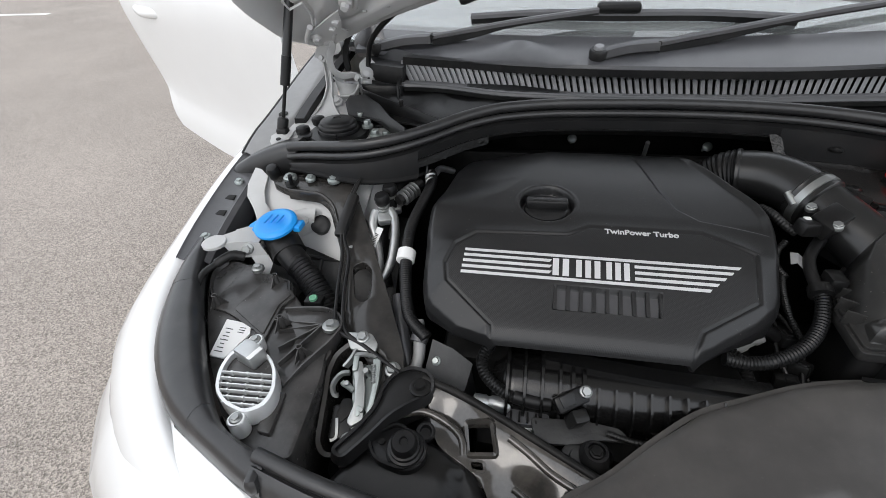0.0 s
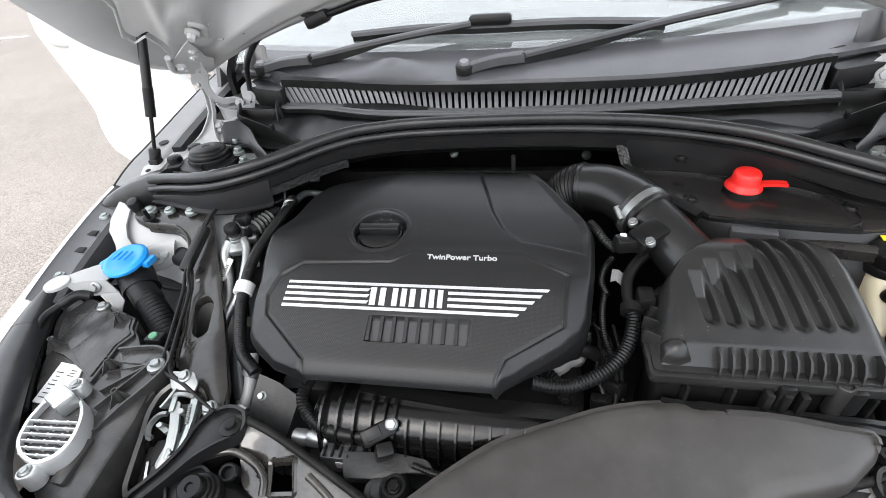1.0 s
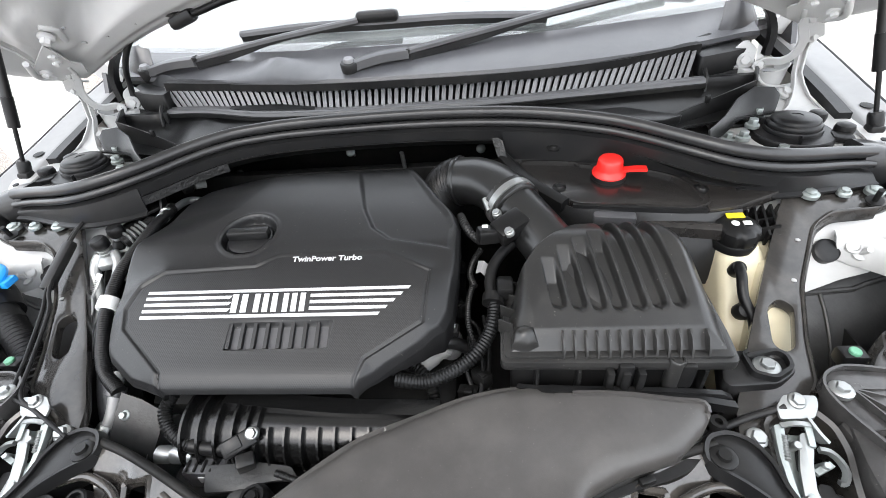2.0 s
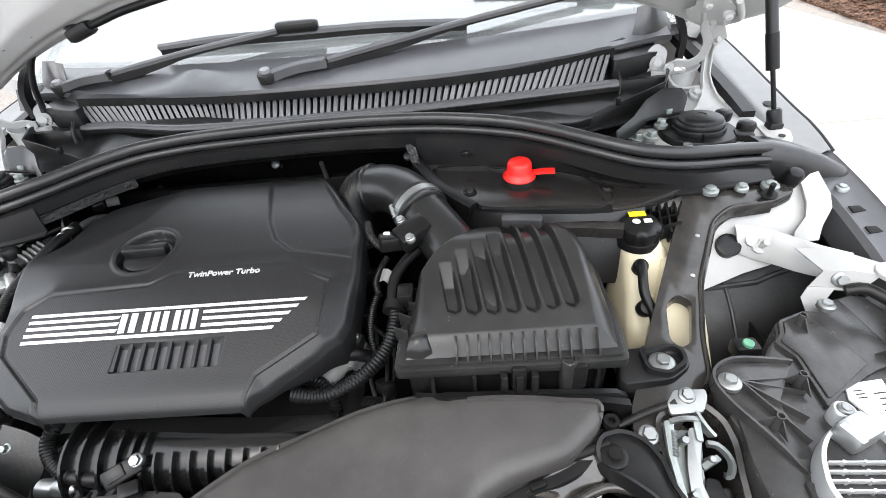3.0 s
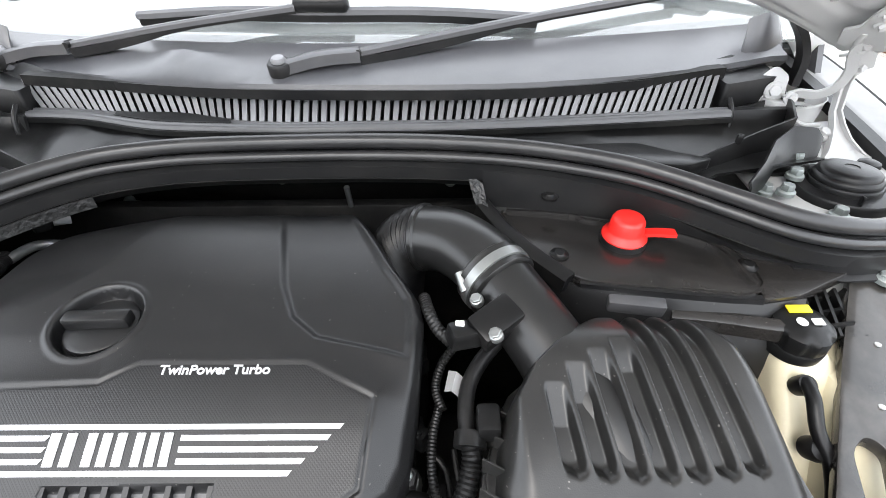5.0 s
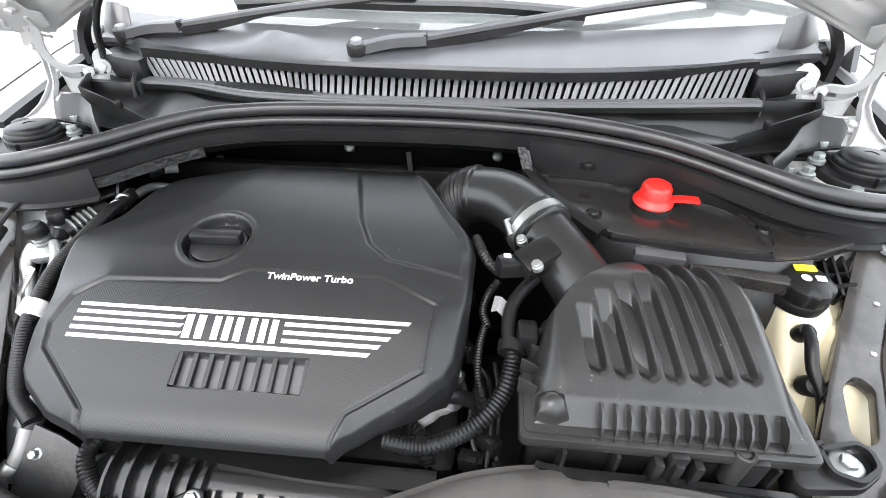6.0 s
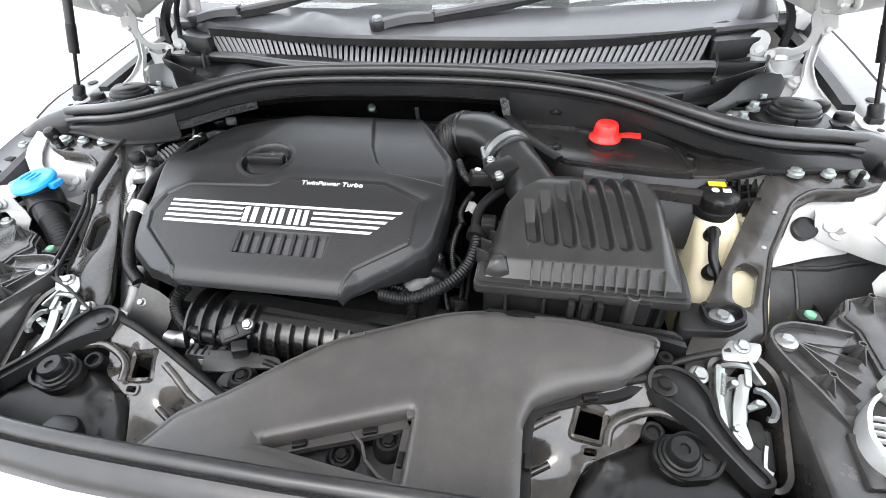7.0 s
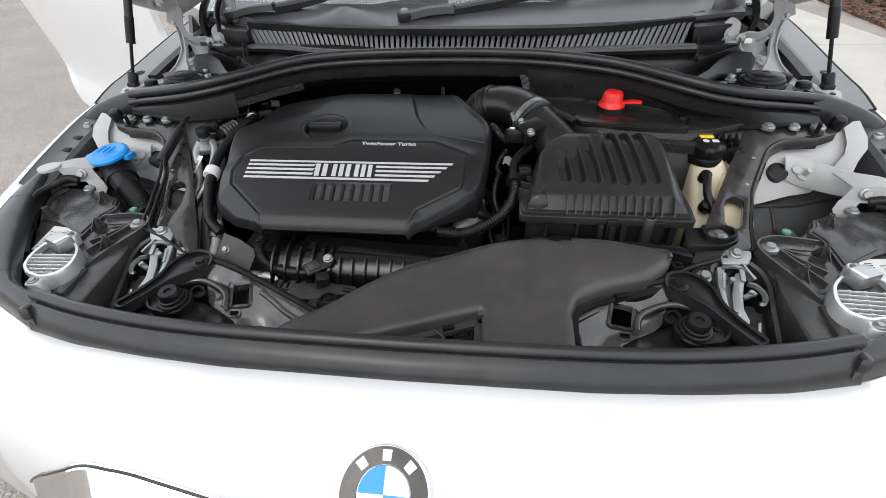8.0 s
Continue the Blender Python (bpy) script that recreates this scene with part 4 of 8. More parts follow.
def hood():
    base = thing("bonnet", "white bonnet propped open, seen from its pale grey underside", "bonnet", (0, 1.1, 1.17))

    def half(v):
        return 0.725 - 0.10 * smooth01(0.5, 1.0, v)

    rows = []
    for j in range(61):
        v = j / 60
        w = half(v)
        row = []
        for i in range(101):
            u = -1 + 2 * i / 100
            a = abs(u)
            hollow = 0.012 + 0.050 * smooth01(1.0, 0.93, a) * smooth01(0.10, 0.20, v) - 0.010 * smooth01(0.975, 0.982, a) * smooth01(0.99, 0.984, a)
            row.append(hood_at(w * u, v, hollow, w))
        rows.append(row)
    part("outer_skin", b_sheet(rows, 0.0012), M_GREYIN, base, smooth=60)
    # inner frame, whose side edge steps in round the gas strut
    bound = [(0.0, 0.665), (0.03, 0.676), (0.09, 0.676), (0.122, 0.668), (0.140, 0.640), (0.165, 0.625), (0.200, 0.622), (0.213, 0.645), (0.235, 0.645), (0.255, 0.606), (0.35, 0.590), (0.6, 0.57), (1.0, 0.50)]
    rows = []
    for j in range(131):
        v = 0.012 + 0.95 * (j / 130) ** 1.5
        xb = lin_at(bound, v)
        row = []
        for i in range(161):
            u = -1 + 2 * i / 160
            a = abs(u)
            x = u * xb
            deep = smooth01(0.82, 0.74, a) * smooth01(0.095, 0.135, v + 0.03 * a) * smooth01(0.92, 0.84, v)
            gap = 0.5 + 0.5 * math.cos(min(1.0, abs(a - 0.36) / 0.06) * math.pi)
            emboss = 0.030 * deep * (1 - 0.85 * gap)
            bead = -0.005 * (smooth01(0.035, 0.045, v) - smooth01(0.072, 0.085, v)) * smooth01(0.9, 0.8, a)
            lip = 0.022 * smooth01(0.985, 1.0, a) + 0.010 * smooth01(0.03, 0.012, v)
            ax = abs(x)
            boss = -0.006 * smooth01(0.045, 0.036, math.hypot(ax - 0.559, (v - 0.137) * 0.9)) + 0.004 * smooth01(0.020, 0.015, math.hypot(ax - 0.559, (v - 0.137) * 0.9))
            ridge = -0.008 * smooth01(0.025, 0.0, abs(ax - 0.60 + 0.9 * max(0, v - 0.16))) * smooth01(0.14, 0.17, v)
            row.append(hood_at(x, v, -0.022 + emboss + bead + lip + boss + ridge))
        rows.append(row)
    part("inner_panel", b_sheet(rows, 0.001), M_GREYIN, base, smooth=50)
    for s in (-1, 1):
        plate = [[hood_at(-x, v, -0.0235 - 0.003 * k) for k, x in enumerate(xs)] for v, xs in ((0.050, (0.655, 0.640, 0.625, 0.612)), (0.072, (0.668, 0.645, 0.615, 0.590)), (0.090, (0.672, 0.640, 0.608, 0.596)), (0.112, (0.662, 0.642, 0.622, 0.585)), (0.138, (0.650, 0.632, 0.600, 0.575)))]
        st = part("hinge_mount", sided(b_sheet(plate, 0.003), s), M_GREYIN, base, smooth=70)
        for a, b, c in (((-0.640, 0.150), (-0.668, 0.128), (-0.664, 0.098)), ((-0.548, 0.150), (-0.538, 0.130), (-0.552, 0.112)), ((-0.618, 0.088), (-0.634, 0.070), (-0.655, 0.062))):
            part("pressed_bead", sided(b_tube([hood_at(*p, -0.028) for p in (a, b, c)], 0.005, 10), s), M_GREYIN, st)
        for x, v, r in ((-0.559, 0.137, 0.007), (-0.595, 0.120, 0.0055), (-0.649, 0.118, 0.0055), (-0.610, 0.110, 0.005)):
            part("bolt", sided(b_bolt(hood_at(x, v, -0.032), tuple(-HN), r, 0.010 if r > 0.0065 else 0.006), s), M_GREYIN, st)
        edge = [(0.02, 0.0), (0.09, 0.0), (0.122, 0.0), (0.140, 0.0), (0.165, 0.0), (0.200, 0.0), (0.213, 0.0), (0.235, 0.0), (0.255, 0.0), (0.35, 0.0), (0.5, 0.0)]
        part("edge_fold", sided(b_sweep([hood_at(-lin_at(bound, v) + 0.001, v, -0.024) for v, _ in edge], circle(0.0022, 8)), s), M_GREYIN, base)
        part("strut_socket", sided(b_lathe([(0.016, -0.002), (0.016, 0.001), (0.012, 0.002)], (-0.664, 1.056, 1.136), (0.25, -0.35, -0.9), 18), s), M_DARK, base)
        for x, v, l in ((-0.505, 0.068, 0.016), (-0.532, 0.122, 0.008), (-0.545, 0.085, 0.010), (-0.44, 0.055, 0.012)):
            part("slit", sided(b_box(hood_at(x, v, -0.0245), (l, 0.004, 0.004), 0.001, rot(-45, 0, -10)), s), M_WHITE_SHADED, base)
    cb = thing("washer_hose", "thin black hose clipped along the bonnet's rear edge", "hose", (-0.585, 1.165, 0.955))
    part("hose", b_tube([(-0.588, 1.180, 0.945), (-0.590, 1.192, 0.970), (-0.588, 1.198, 1.0), (-0.572, 1.190, 1.040), (-0.51, 1.150, 1.092), (-0.42, 1.108, 1.138)] + [tuple(hood_at(x, 0.028, -0.030)) for x in (-0.34, -0.25, -0.1, 0.1, 0.35)], 0.0055, 10, 0.01), M_RUBBER, cb)
    part("grommet", b_box(hood_at(-0.35, 0.028, -0.034), (0.045, 0.026, 0.020), 0.007, rot(0, -18, 0)), M_RUBBER, cb)


hood()


def hinge(s):
    base = thing("hinge_assembly", "white painted steel bonnet hinge on the strut tower", "hinge", (s * 0.65, 1.14, 0.92), "bonnet hinges")
    # flared foot that narrows into a slim upright arm
    rows = []
    for l, r in (((-0.692, 1.085, 0.908), (-0.612, 1.080, 0.912)), ((-0.684, 1.104, 0.914), (-0.632, 1.100, 0.917)), ((-0.678, 1.124, 0.924), (-0.646, 1.120, 0.925)), ((-0.674, 1.142, 0.938), (-0.655, 1.139, 0.938)), ((-0.673, 1.158, 0.952), (-0.658, 1.154, 0.952)), ((-0.675, 1.168, 0.985), (-0.660, 1.166, 0.985)), ((-0.679, 1.170, 1.020), (-0.662, 1.168, 1.020)), ((-0.684, 1.165, 1.05), (-0.660, 1.162, 1.05))):
        L, R = Vector(l), Vector(r)
        rows.append([L + Vector((0, -0.009, 0.005)), L, L.lerp(R, 0.12) + Vector((0, 0.001, 0)), L.lerp(R, 0.5), L.lerp(R, 0.88) + Vector((0, 0.001, 0)), R, R + Vector((0, -0.009, 0.005))])
    part("upright_arm", sided(b_sheet(rows, 0.0025), s), M_WHITE_SHADED, base, smooth=40)
    # pressed cup beside the arm, with a turned-out rim
    rows = []
    for z, r, dy in ((0.906, 0.007, -0.030), (0.922, 0.017, -0.016), (0.940, 0.026, -0.006), (0.957, 0.031, 0.0), (0.961, 0.034, 0.0), (0.960, 0.0355, 0.0)):
        rows.append([(-0.632 - r * math.cos(a), 1.186 + dy - 0.9 * r * math.sin(a), z + 0.006 * math.cos(a)) for a in [k * 0.36 - 0.75 for k in range(13)]])
    cup = part("cup", sided(b_sheet(rows, 0.0022), s), M_WHITE_SHADED, base, smooth=50)
    part("cup_floor", sided(b_lathe([(0.029, 0.0), (0.027, 0.003), (0.010, 0.0035), (0.002, 0.0035)], (-0.632, 1.186, 0.944), (0.12, 0, 1), 24), s), M_WHITE_SHADED, cup)
    part("side_box", sided(b_prism(rounded([(-0.606, 1.160), (-0.584, 1.170), (-0.576, 1.200), (-0.600, 1.206)], 0.005), 0.918, 0.962, 0.003), s), M_WHITE_SHADED, base)
    part("rim_fold", sided(b_tube([(-0.598, 1.170, 0.968), (-0.604, 1.160, 0.955), (-0.612, 1.154, 0.942), (-0.628, 1.148, 0.936), (-0.648, 1.146, 0.936)], 0.0028, 8), s), M_WHITE_SHADED, base)
    part("curved_link", sided(b_sweep(spline([(-0.606, 1.185, 0.962), (-0.622, 1.178, 0.972), (-0.640, 1.170, 0.972), (-0.655, 1.160, 0.985), (-0.655, 1.150, 1.012), (-0.640, 1.140, 1.040), (-0.645, 1.128, 1.070)], 0.007), [(-0.0065, -0.0025), (0.0065, -0.0025), (0.0075, 0.0), (0.0065, 0.0025), (-0.0065, 0.0025), (-0.0075, 0.0)], up=(0, 1, 0.2)), s), M_WHITE_SHADED, base)
    part("upper_link", sided(b_sweep(spline([(-0.680, 1.160, 1.010), (-0.664, 1.150, 1.035), (-0.640, 1.140, 1.060), (-0.615, 1.130, 1.085)], 0.008), [(-0.011, -0.003), (0.011, -0.003), (0.011, 0.003), (-0.011, 0.003)], up=(0, 1, 0.4)), s), M_WHITE_SHADED, base)
    part("eye_plate", sided(b_prism(rounded([(-0.016, -0.030), (0.014, -0.026), (0.018, 0.012), (0.002, 0.030), (-0.020, 0.016)], 0.010), -0.002, 0.002, 0.0008, pose(-0.590, 1.196, 0.976, 72, 0, 18)), s), M_WHITE_SHADED, base)
    for c, ax, r in (((-0.592, 1.188, 0.972), (0.3, -1, 0.3), 0.008), ((-0.674, 1.160, 1.012), (-0.3, -1, 0.2), 0.006), ((-0.646, 1.130, 0.930), (0, -0.5, 1), 0.007), ((-0.648, 1.140, 1.045), (0, -1, 0.2), 0.006), ((-0.606, 1.168, 0.968), (0.2, -1, 0.2), 0.005)):
        part("pin", sided(b_bolt(c, ax, r, 0.006), s), M_WHITE_SHADED, base)
    nut = part("nut", sided(b_box((-0.632, 1.172, 0.944), (0.024, 0.022, 0.020), 0.005, rot(-10, 0, 12)), s), M_RUBBER, base, "black capped nut with a white mark")
    part("mark", sided(b_box((-0.630, 1.166, 0.9545), (0.016, 0.009, 0.002), 0.0005, rot(-10, 0, 12)), s), M_LABEL, nut)


for s in (-1, 1):
    hinge(s)


def gas_strut(s):
    base = thing("gas_strut", "black gas strut holding the bonnet open", "gas strut", (s * 0.71, 1.0, 0.92), "bonnet gas struts")
    a, b, c = Vector((-0.710, 1.003, 0.925)), Vector((-0.6945, 1.0206, 0.9965)), Vector((-0.666, 1.0545, 1.136))
    part("ball_end", sided(join(b_lathe([(0.009, -0.016), (0.0105, -0.010), (0.0105, 0.012), (0.008, 0.016)], a, tuple(b - a), 16), b_box(a + Vector((0, -0.004, -0.012)), (0.022, 0.020, 0.020), 0.005)), s), M_RUBBER, base)
    part("rod", sided(b_tube([a, b], 0.0034, 12, 0.02), s), M_DARK, base)
    d = (c - b).normalized()
    part("sleeve", sided(b_tube([b, b + d * 0.052], 0.0090, 16, 0.02), s), M_RUBBER, base)
    part("cylinder", sided(b_tube([b + d * 0.045, c], 0.0082, 16, 0.03), s), M_CARBON, base)


for s in (-1, 1):
    gas_strut(s)


# ---- sides of the engine bay ----
def tub():
    """Dark floor and inner sides that close the bay below."""
    rows = []
    for i in range(21):
        y = 0.42 + 0.80 * i / 20
        x = 0.60
        rows.append([(-x, y, 0.74), (-x + 0.05, y, 0.60), (-x + 0.14, y, 0.42), (0, y, 0.36), (x - 0.14, y, 0.42), (x - 0.05, y, 0.60), (x, y, 0.74)])
    solid("floor_bay", b_sheet(rows, 0.004), M_DARK, "dark floor and sides of the engine bay", "engine bay floor", kind="structure")
    solid("wall_front", b_box((0, 0.37, 0.55), (1.1, 0.02, 0.4), 0.004), M_DARK, "dark panel behind the grille", "panel", kind="structure")
    solid("wall_rear", b_box((0, 1.07, 0.60), (1.16, 0.02, 0.52), 0.004), M_DARK, "dark steel bulkhead behind the engine", "bulkhead", kind="structure")


tub()


def tower(s):
    base = thing("strut_tower", "white painted strut tower with bolts and black cap", "strut tower", (s * 0.60, 0.98, 0.90), "strut towers")
    part("top_shelf", sided(b_sheet([[(-0.755, 0.93, 0.880), (-0.70, 0.93, 0.898), (-0.56, 0.945, 0.902), (-0.50, 0.95, 0.895)], [(-0.765, 1.0, 0.895), (-0.71, 1.0, 0.906), (-0.58, 1.0, 0.910), (-0.50, 1.02, 0.90)], [(-0.775, 1.10, 0.91), (-0.70, 1.08, 0.914), (-0.60, 1.08, 0.915), (-0.50, 1.08, 0.905)], [(-0.785, 1.20, 0.935), (-0.70, 1.18, 0.93), (-0.60, 1.17, 0.925), (-0.5, 1.15, 0.90)]], 0.003), s), M_WHITE_SHADED, base)
    c = (-0.600, 1.012, 0.915)
    plate = part("plate", sided(b_lathe([(0.058, -0.02), (0.058, -0.003), (0.056, 0.0), (0.043, 0.001)], c, seg=36), s), M_RUBBER, base)
    part("tab", sided(b_prism(rounded([(-0.530, 1.045), (-0.505, 1.060), (-0.510, 1.075), (-0.575, 1.062), (-0.575, 1.045)], 0.006), 0.908, 0.914, 0.002), s), M_RUBBER, plate)
    part("tab", sided(b_prism(rounded([(-0.640, 0.975), (-0.665, 0.965), (-0.672, 0.985), (-0.648, 1.0)], 0.006), 0.908, 0.917, 0.002), s), M_RUBBER, plate)
    part("cap", sided(b_lathe([(0.0400, -0.01), (0.0400, 0.004), (0.0388, 0.0065), (0.0373, 0.007), (0.0373, 0.0115), (0.0359, 0.014), (0.0336, 0.0155), (0.0331, 0.0192), (0.0304, 0.0215), (0.0248, 0.023), (0.0083, 0.0242), (0.0074, 0.0232), (0.0037, 0.0232)], c, (0, 0.05, 1), seg=40), s), M_RUBBER, base)
    part("cap_seam", sided(b_box((-0.585, 0.963, 0.919), (0.003, 0.006, 0.016), 0.001), s), M_RUBBER, base)
    for x, y, z in ((-0.572, 1.066, 0.922), (-0.545, 1.024, 0.922), (-0.522, 0.998, 0.914), (-0.505, 1.010, 0.908), (-0.560, 0.955, 0.908)):
        part("bolt", sided(b_bolt((x, y, z), r=0.0070, h=0.009, washer=1.5), s), M_ZINC, base)
    for x, y in ((-0.658, 1.052), (-0.668, 1.000)):
        part("rubber_stop", sided(b_lathe([(0.012, -0.01), (0.014, 0.003), (0.0125, 0.0085), (0.007, 0.011)], (x, y, 0.916), seg=18), s), M_RUBBER, base)
    foot = part("strut_bracket", sided(b_sheet([[(-0.690, 1.010, 0.914), (-0.712, 1.005, 0.916), (-0.728, 0.985, 0.912)], [(-0.690, 0.985, 0.910), (-0.708, 0.975, 0.911), (-0.722, 0.965, 0.908)], [(-0.692, 0.962, 0.905), (-0.702, 0.955, 0.905), (-0.712, 0.952, 0.903)]], 0.004), s), M_WHITE_SHADED, base)
    part("hole", sided(b_lathe([(0.005, 0), (0.005, 0.001), (0.004, 0.0012)], (-0.704, 0.966, 0.913), (0, -0.15, 1), 14), s), M_DARK, foot)
    rows = []
    for i in range(23):
        y = 0.945 + 0.033 * i
        x, z = curve_at(EDGE_X, y), curve_at(EDGE_Z, y) + 0.010 * smooth01(0.945, 1.0, y)
        rows.append([(x + 0.070, y, z - 0.012), (x + 0.058, y, z - 0.002), (x + 0.050, y, z + 0.001), (x + 0.020, y, z - 0.001), (x + 0.012, y, z + 0.004), (x + 0.006, y, z + 0.004), (x + 0.004, y, z - 0.004)])
    part("gutter", sided(b_sheet(rows, 0.002), s), M_GUTTER, base)
    part("gutter_lip", sided(b_sweep([Vector(r[4]) + Vector((-0.008, 0, -0.002)) for r in rows], circle(0.0035, 8)), s), M_RUBBER, base)
    part("gutter_channel", sided(b_sweep(spline([(-0.698, 1.05, 0.918), (-0.702, 1.12, 0.930), (-0.700, 1.22, 0.950), (-0.69, 1.36, 0.98)], 0.02), [(-0.012, -0.010), (0.012, -0.010), (0.010, 0.004), (-0.010, 0.004)]), s), M_RUBBER, base)
    part("gutter_slot", sided(b_lathe([(0.010, 0), (0.010, 0.001), (0.008, 0.0012)], (-0.745, 1.075, 0.921), (0, -0.1, 1), 16), s), M_DARK, base)
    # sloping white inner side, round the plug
    inner = part("inner_side", sided(b_sheet([[(-0.50, 0.90, 0.868), (-0.56, 0.885, 0.872), (-0.64, 0.885, 0.876), (-0.70, 0.88, 0.88)], [(-0.505, 0.85, 0.84), (-0.56, 0.845, 0.842), (-0.64, 0.842, 0.838), (-0.69, 0.84, 0.84)], [(-0.500, 0.780, 0.772), (-0.54, 0.786, 0.778), (-0.60, 0.806, 0.786), (-0.64, 0.815, 0.790)]], 0.003), s), M_WHITE_SHADED, base)
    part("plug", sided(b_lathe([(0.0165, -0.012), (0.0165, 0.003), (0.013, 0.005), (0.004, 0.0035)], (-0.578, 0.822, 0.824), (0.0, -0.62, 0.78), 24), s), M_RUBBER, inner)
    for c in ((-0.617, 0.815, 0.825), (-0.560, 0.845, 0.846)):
        part("stud", sided(b_lathe([(0.011, -0.004), (0.011, 0), (0.004, 0.001), (0.004, 0.016)], c, (0.0, -0.62, 0.78), 12), s), M_WHITE_SHADED, inner)
    part("end_fold", sided(b_sheet([[(-0.714, 0.887, 0.893), (-0.700, 0.882, 0.893), (-0.684, 0.872, 0.886)], [(-0.719, 0.858, 0.874), (-0.702, 0.857, 0.876), (-0.685, 0.850, 0.868)], [(-0.714, 0.840, 0.862), (-0.698, 0.840, 0.864), (-0.680, 0.836, 0.853)], [(-0.696, 0.822, 0.846), (-0.680, 0.824, 0.846), (-0.664, 0.824, 0.838)], [(-0.684, 0.805, 0.836), (-0.668, 0.806, 0.834), (-0.655, 0.806, 0.826)]], 0.003), s), M_WHITE_SHADED, base, smooth=50)
    # ribbon of sheet steel that runs from the tower forward to the lamp's bracket
    top = spline([(-0.586, 0.834, 0.850), (-0.606, 0.830, 0.850), (-0.628, 0.820, 0.848), (-0.650, 0.800, 0.846), (-0.672, 0.780, 0.845), (-0.696, 0.764, 0.844)], 0.008)
    low = spline([(-0.594, 0.816, 0.812), (-0.612, 0.812, 0.804), (-0.630, 0.800, 0.804), (-0.645, 0.778, 0.808), (-0.660, 0.756, 0.815), (-0.682, 0.742, 0.822)], 0.008)
    rows = []
    for k in range(19):
        A, B = top[round(k / 18 * (len(top) - 1))], low[round(k / 18 * (len(low) - 1))]
        rows.append([A + Vector((-0.003, 0.004, -0.004)), A, A.lerp(B, 0.18) + Vector((0.002, -0.004, 0.003)), A.lerp(B, 0.5) + Vector((0.002, -0.003, 0.002)), A.lerp(B, 0.85) + Vector((0.002, -0.003, 0.002)), B])
    fp = part("front_strap", sided(b_sheet(rows, 0.002), s), M_WHITE_SHADED, base, smooth=55)
    part("dimple", sided(b_lathe([(0.010, -0.004), (0.010, 0.001), (0.007, 0.002), (0.006, 0.0)], (-0.607, 0.818, 0.834), (0.1, -0.7, 0.7), 18), s), M_WHITE_SHADED, fp)
    part("slot", sided(b_box((-0.664, 0.770, 0.833), (0.012, 0.005, 0.005), 0.001, rot(0, 20, 40)), s), M_DARK, fp)
    part("buffer", sided(b_lathe([(0.011, -0.020), (0.0115, 0.0), (0.0115, 0.012), (0.009, 0.017), (0.004, 0.0185)], (-0.676, 0.882, 0.885), (0, -0.35, 0.94), 18), s), M_RUBBER, base)


for s in (-1, 1):
    tower(s)


def rail_panel(s):
    base = thing("side_rail_panel", "white painted inner rail panel behind the brace", "body panel", (s * 0.5, 0.86, 0.82), "inner rail panels")
    panel = part("panel", sided(b_sheet([[(-0.585, 0.908, 0.874), (-0.55, 0.908, 0.876), (-0.51, 0.912, 0.876), (-0.472, 0.918, 0.874)], [(-0.575, 0.885, 0.850), (-0.545, 0.885, 0.850), (-0.51, 0.888, 0.850), (-0.468, 0.895, 0.850)], [(-0.56, 0.853, 0.803), (-0.54, 0.853, 0.801), (-0.50, 0.856, 0.801), (-0.462, 0.862, 0.803)], [(-0.54, 0.810, 0.735), (-0.52, 0.810, 0.733), (-0.49, 0.812, 0.733), (-0.455, 0.82, 0.735)]], 0.003), s), M_WHITE_SHADED, base)
    part("plug", sided(b_lathe([(0.0165, -0.006), (0.0165, 0.004), (0.013, 0.006), (0.004, 0.0045)], (-0.519, 0.851, 0.804), (0.0, -0.83, 0.55), 24), s), M_RUBBER, panel)


for s in (-1, 1):
    rail_panel(s)


def brace_z(x, y):
    return lin_at([(0.56, 0.775), (0.588, 0.784), (0.64, 0.797), (0.70, 0.818), (0.76, 0.838), (0.82, 0.862), (0.855, 0.882), (0.90, 0.886)], y)


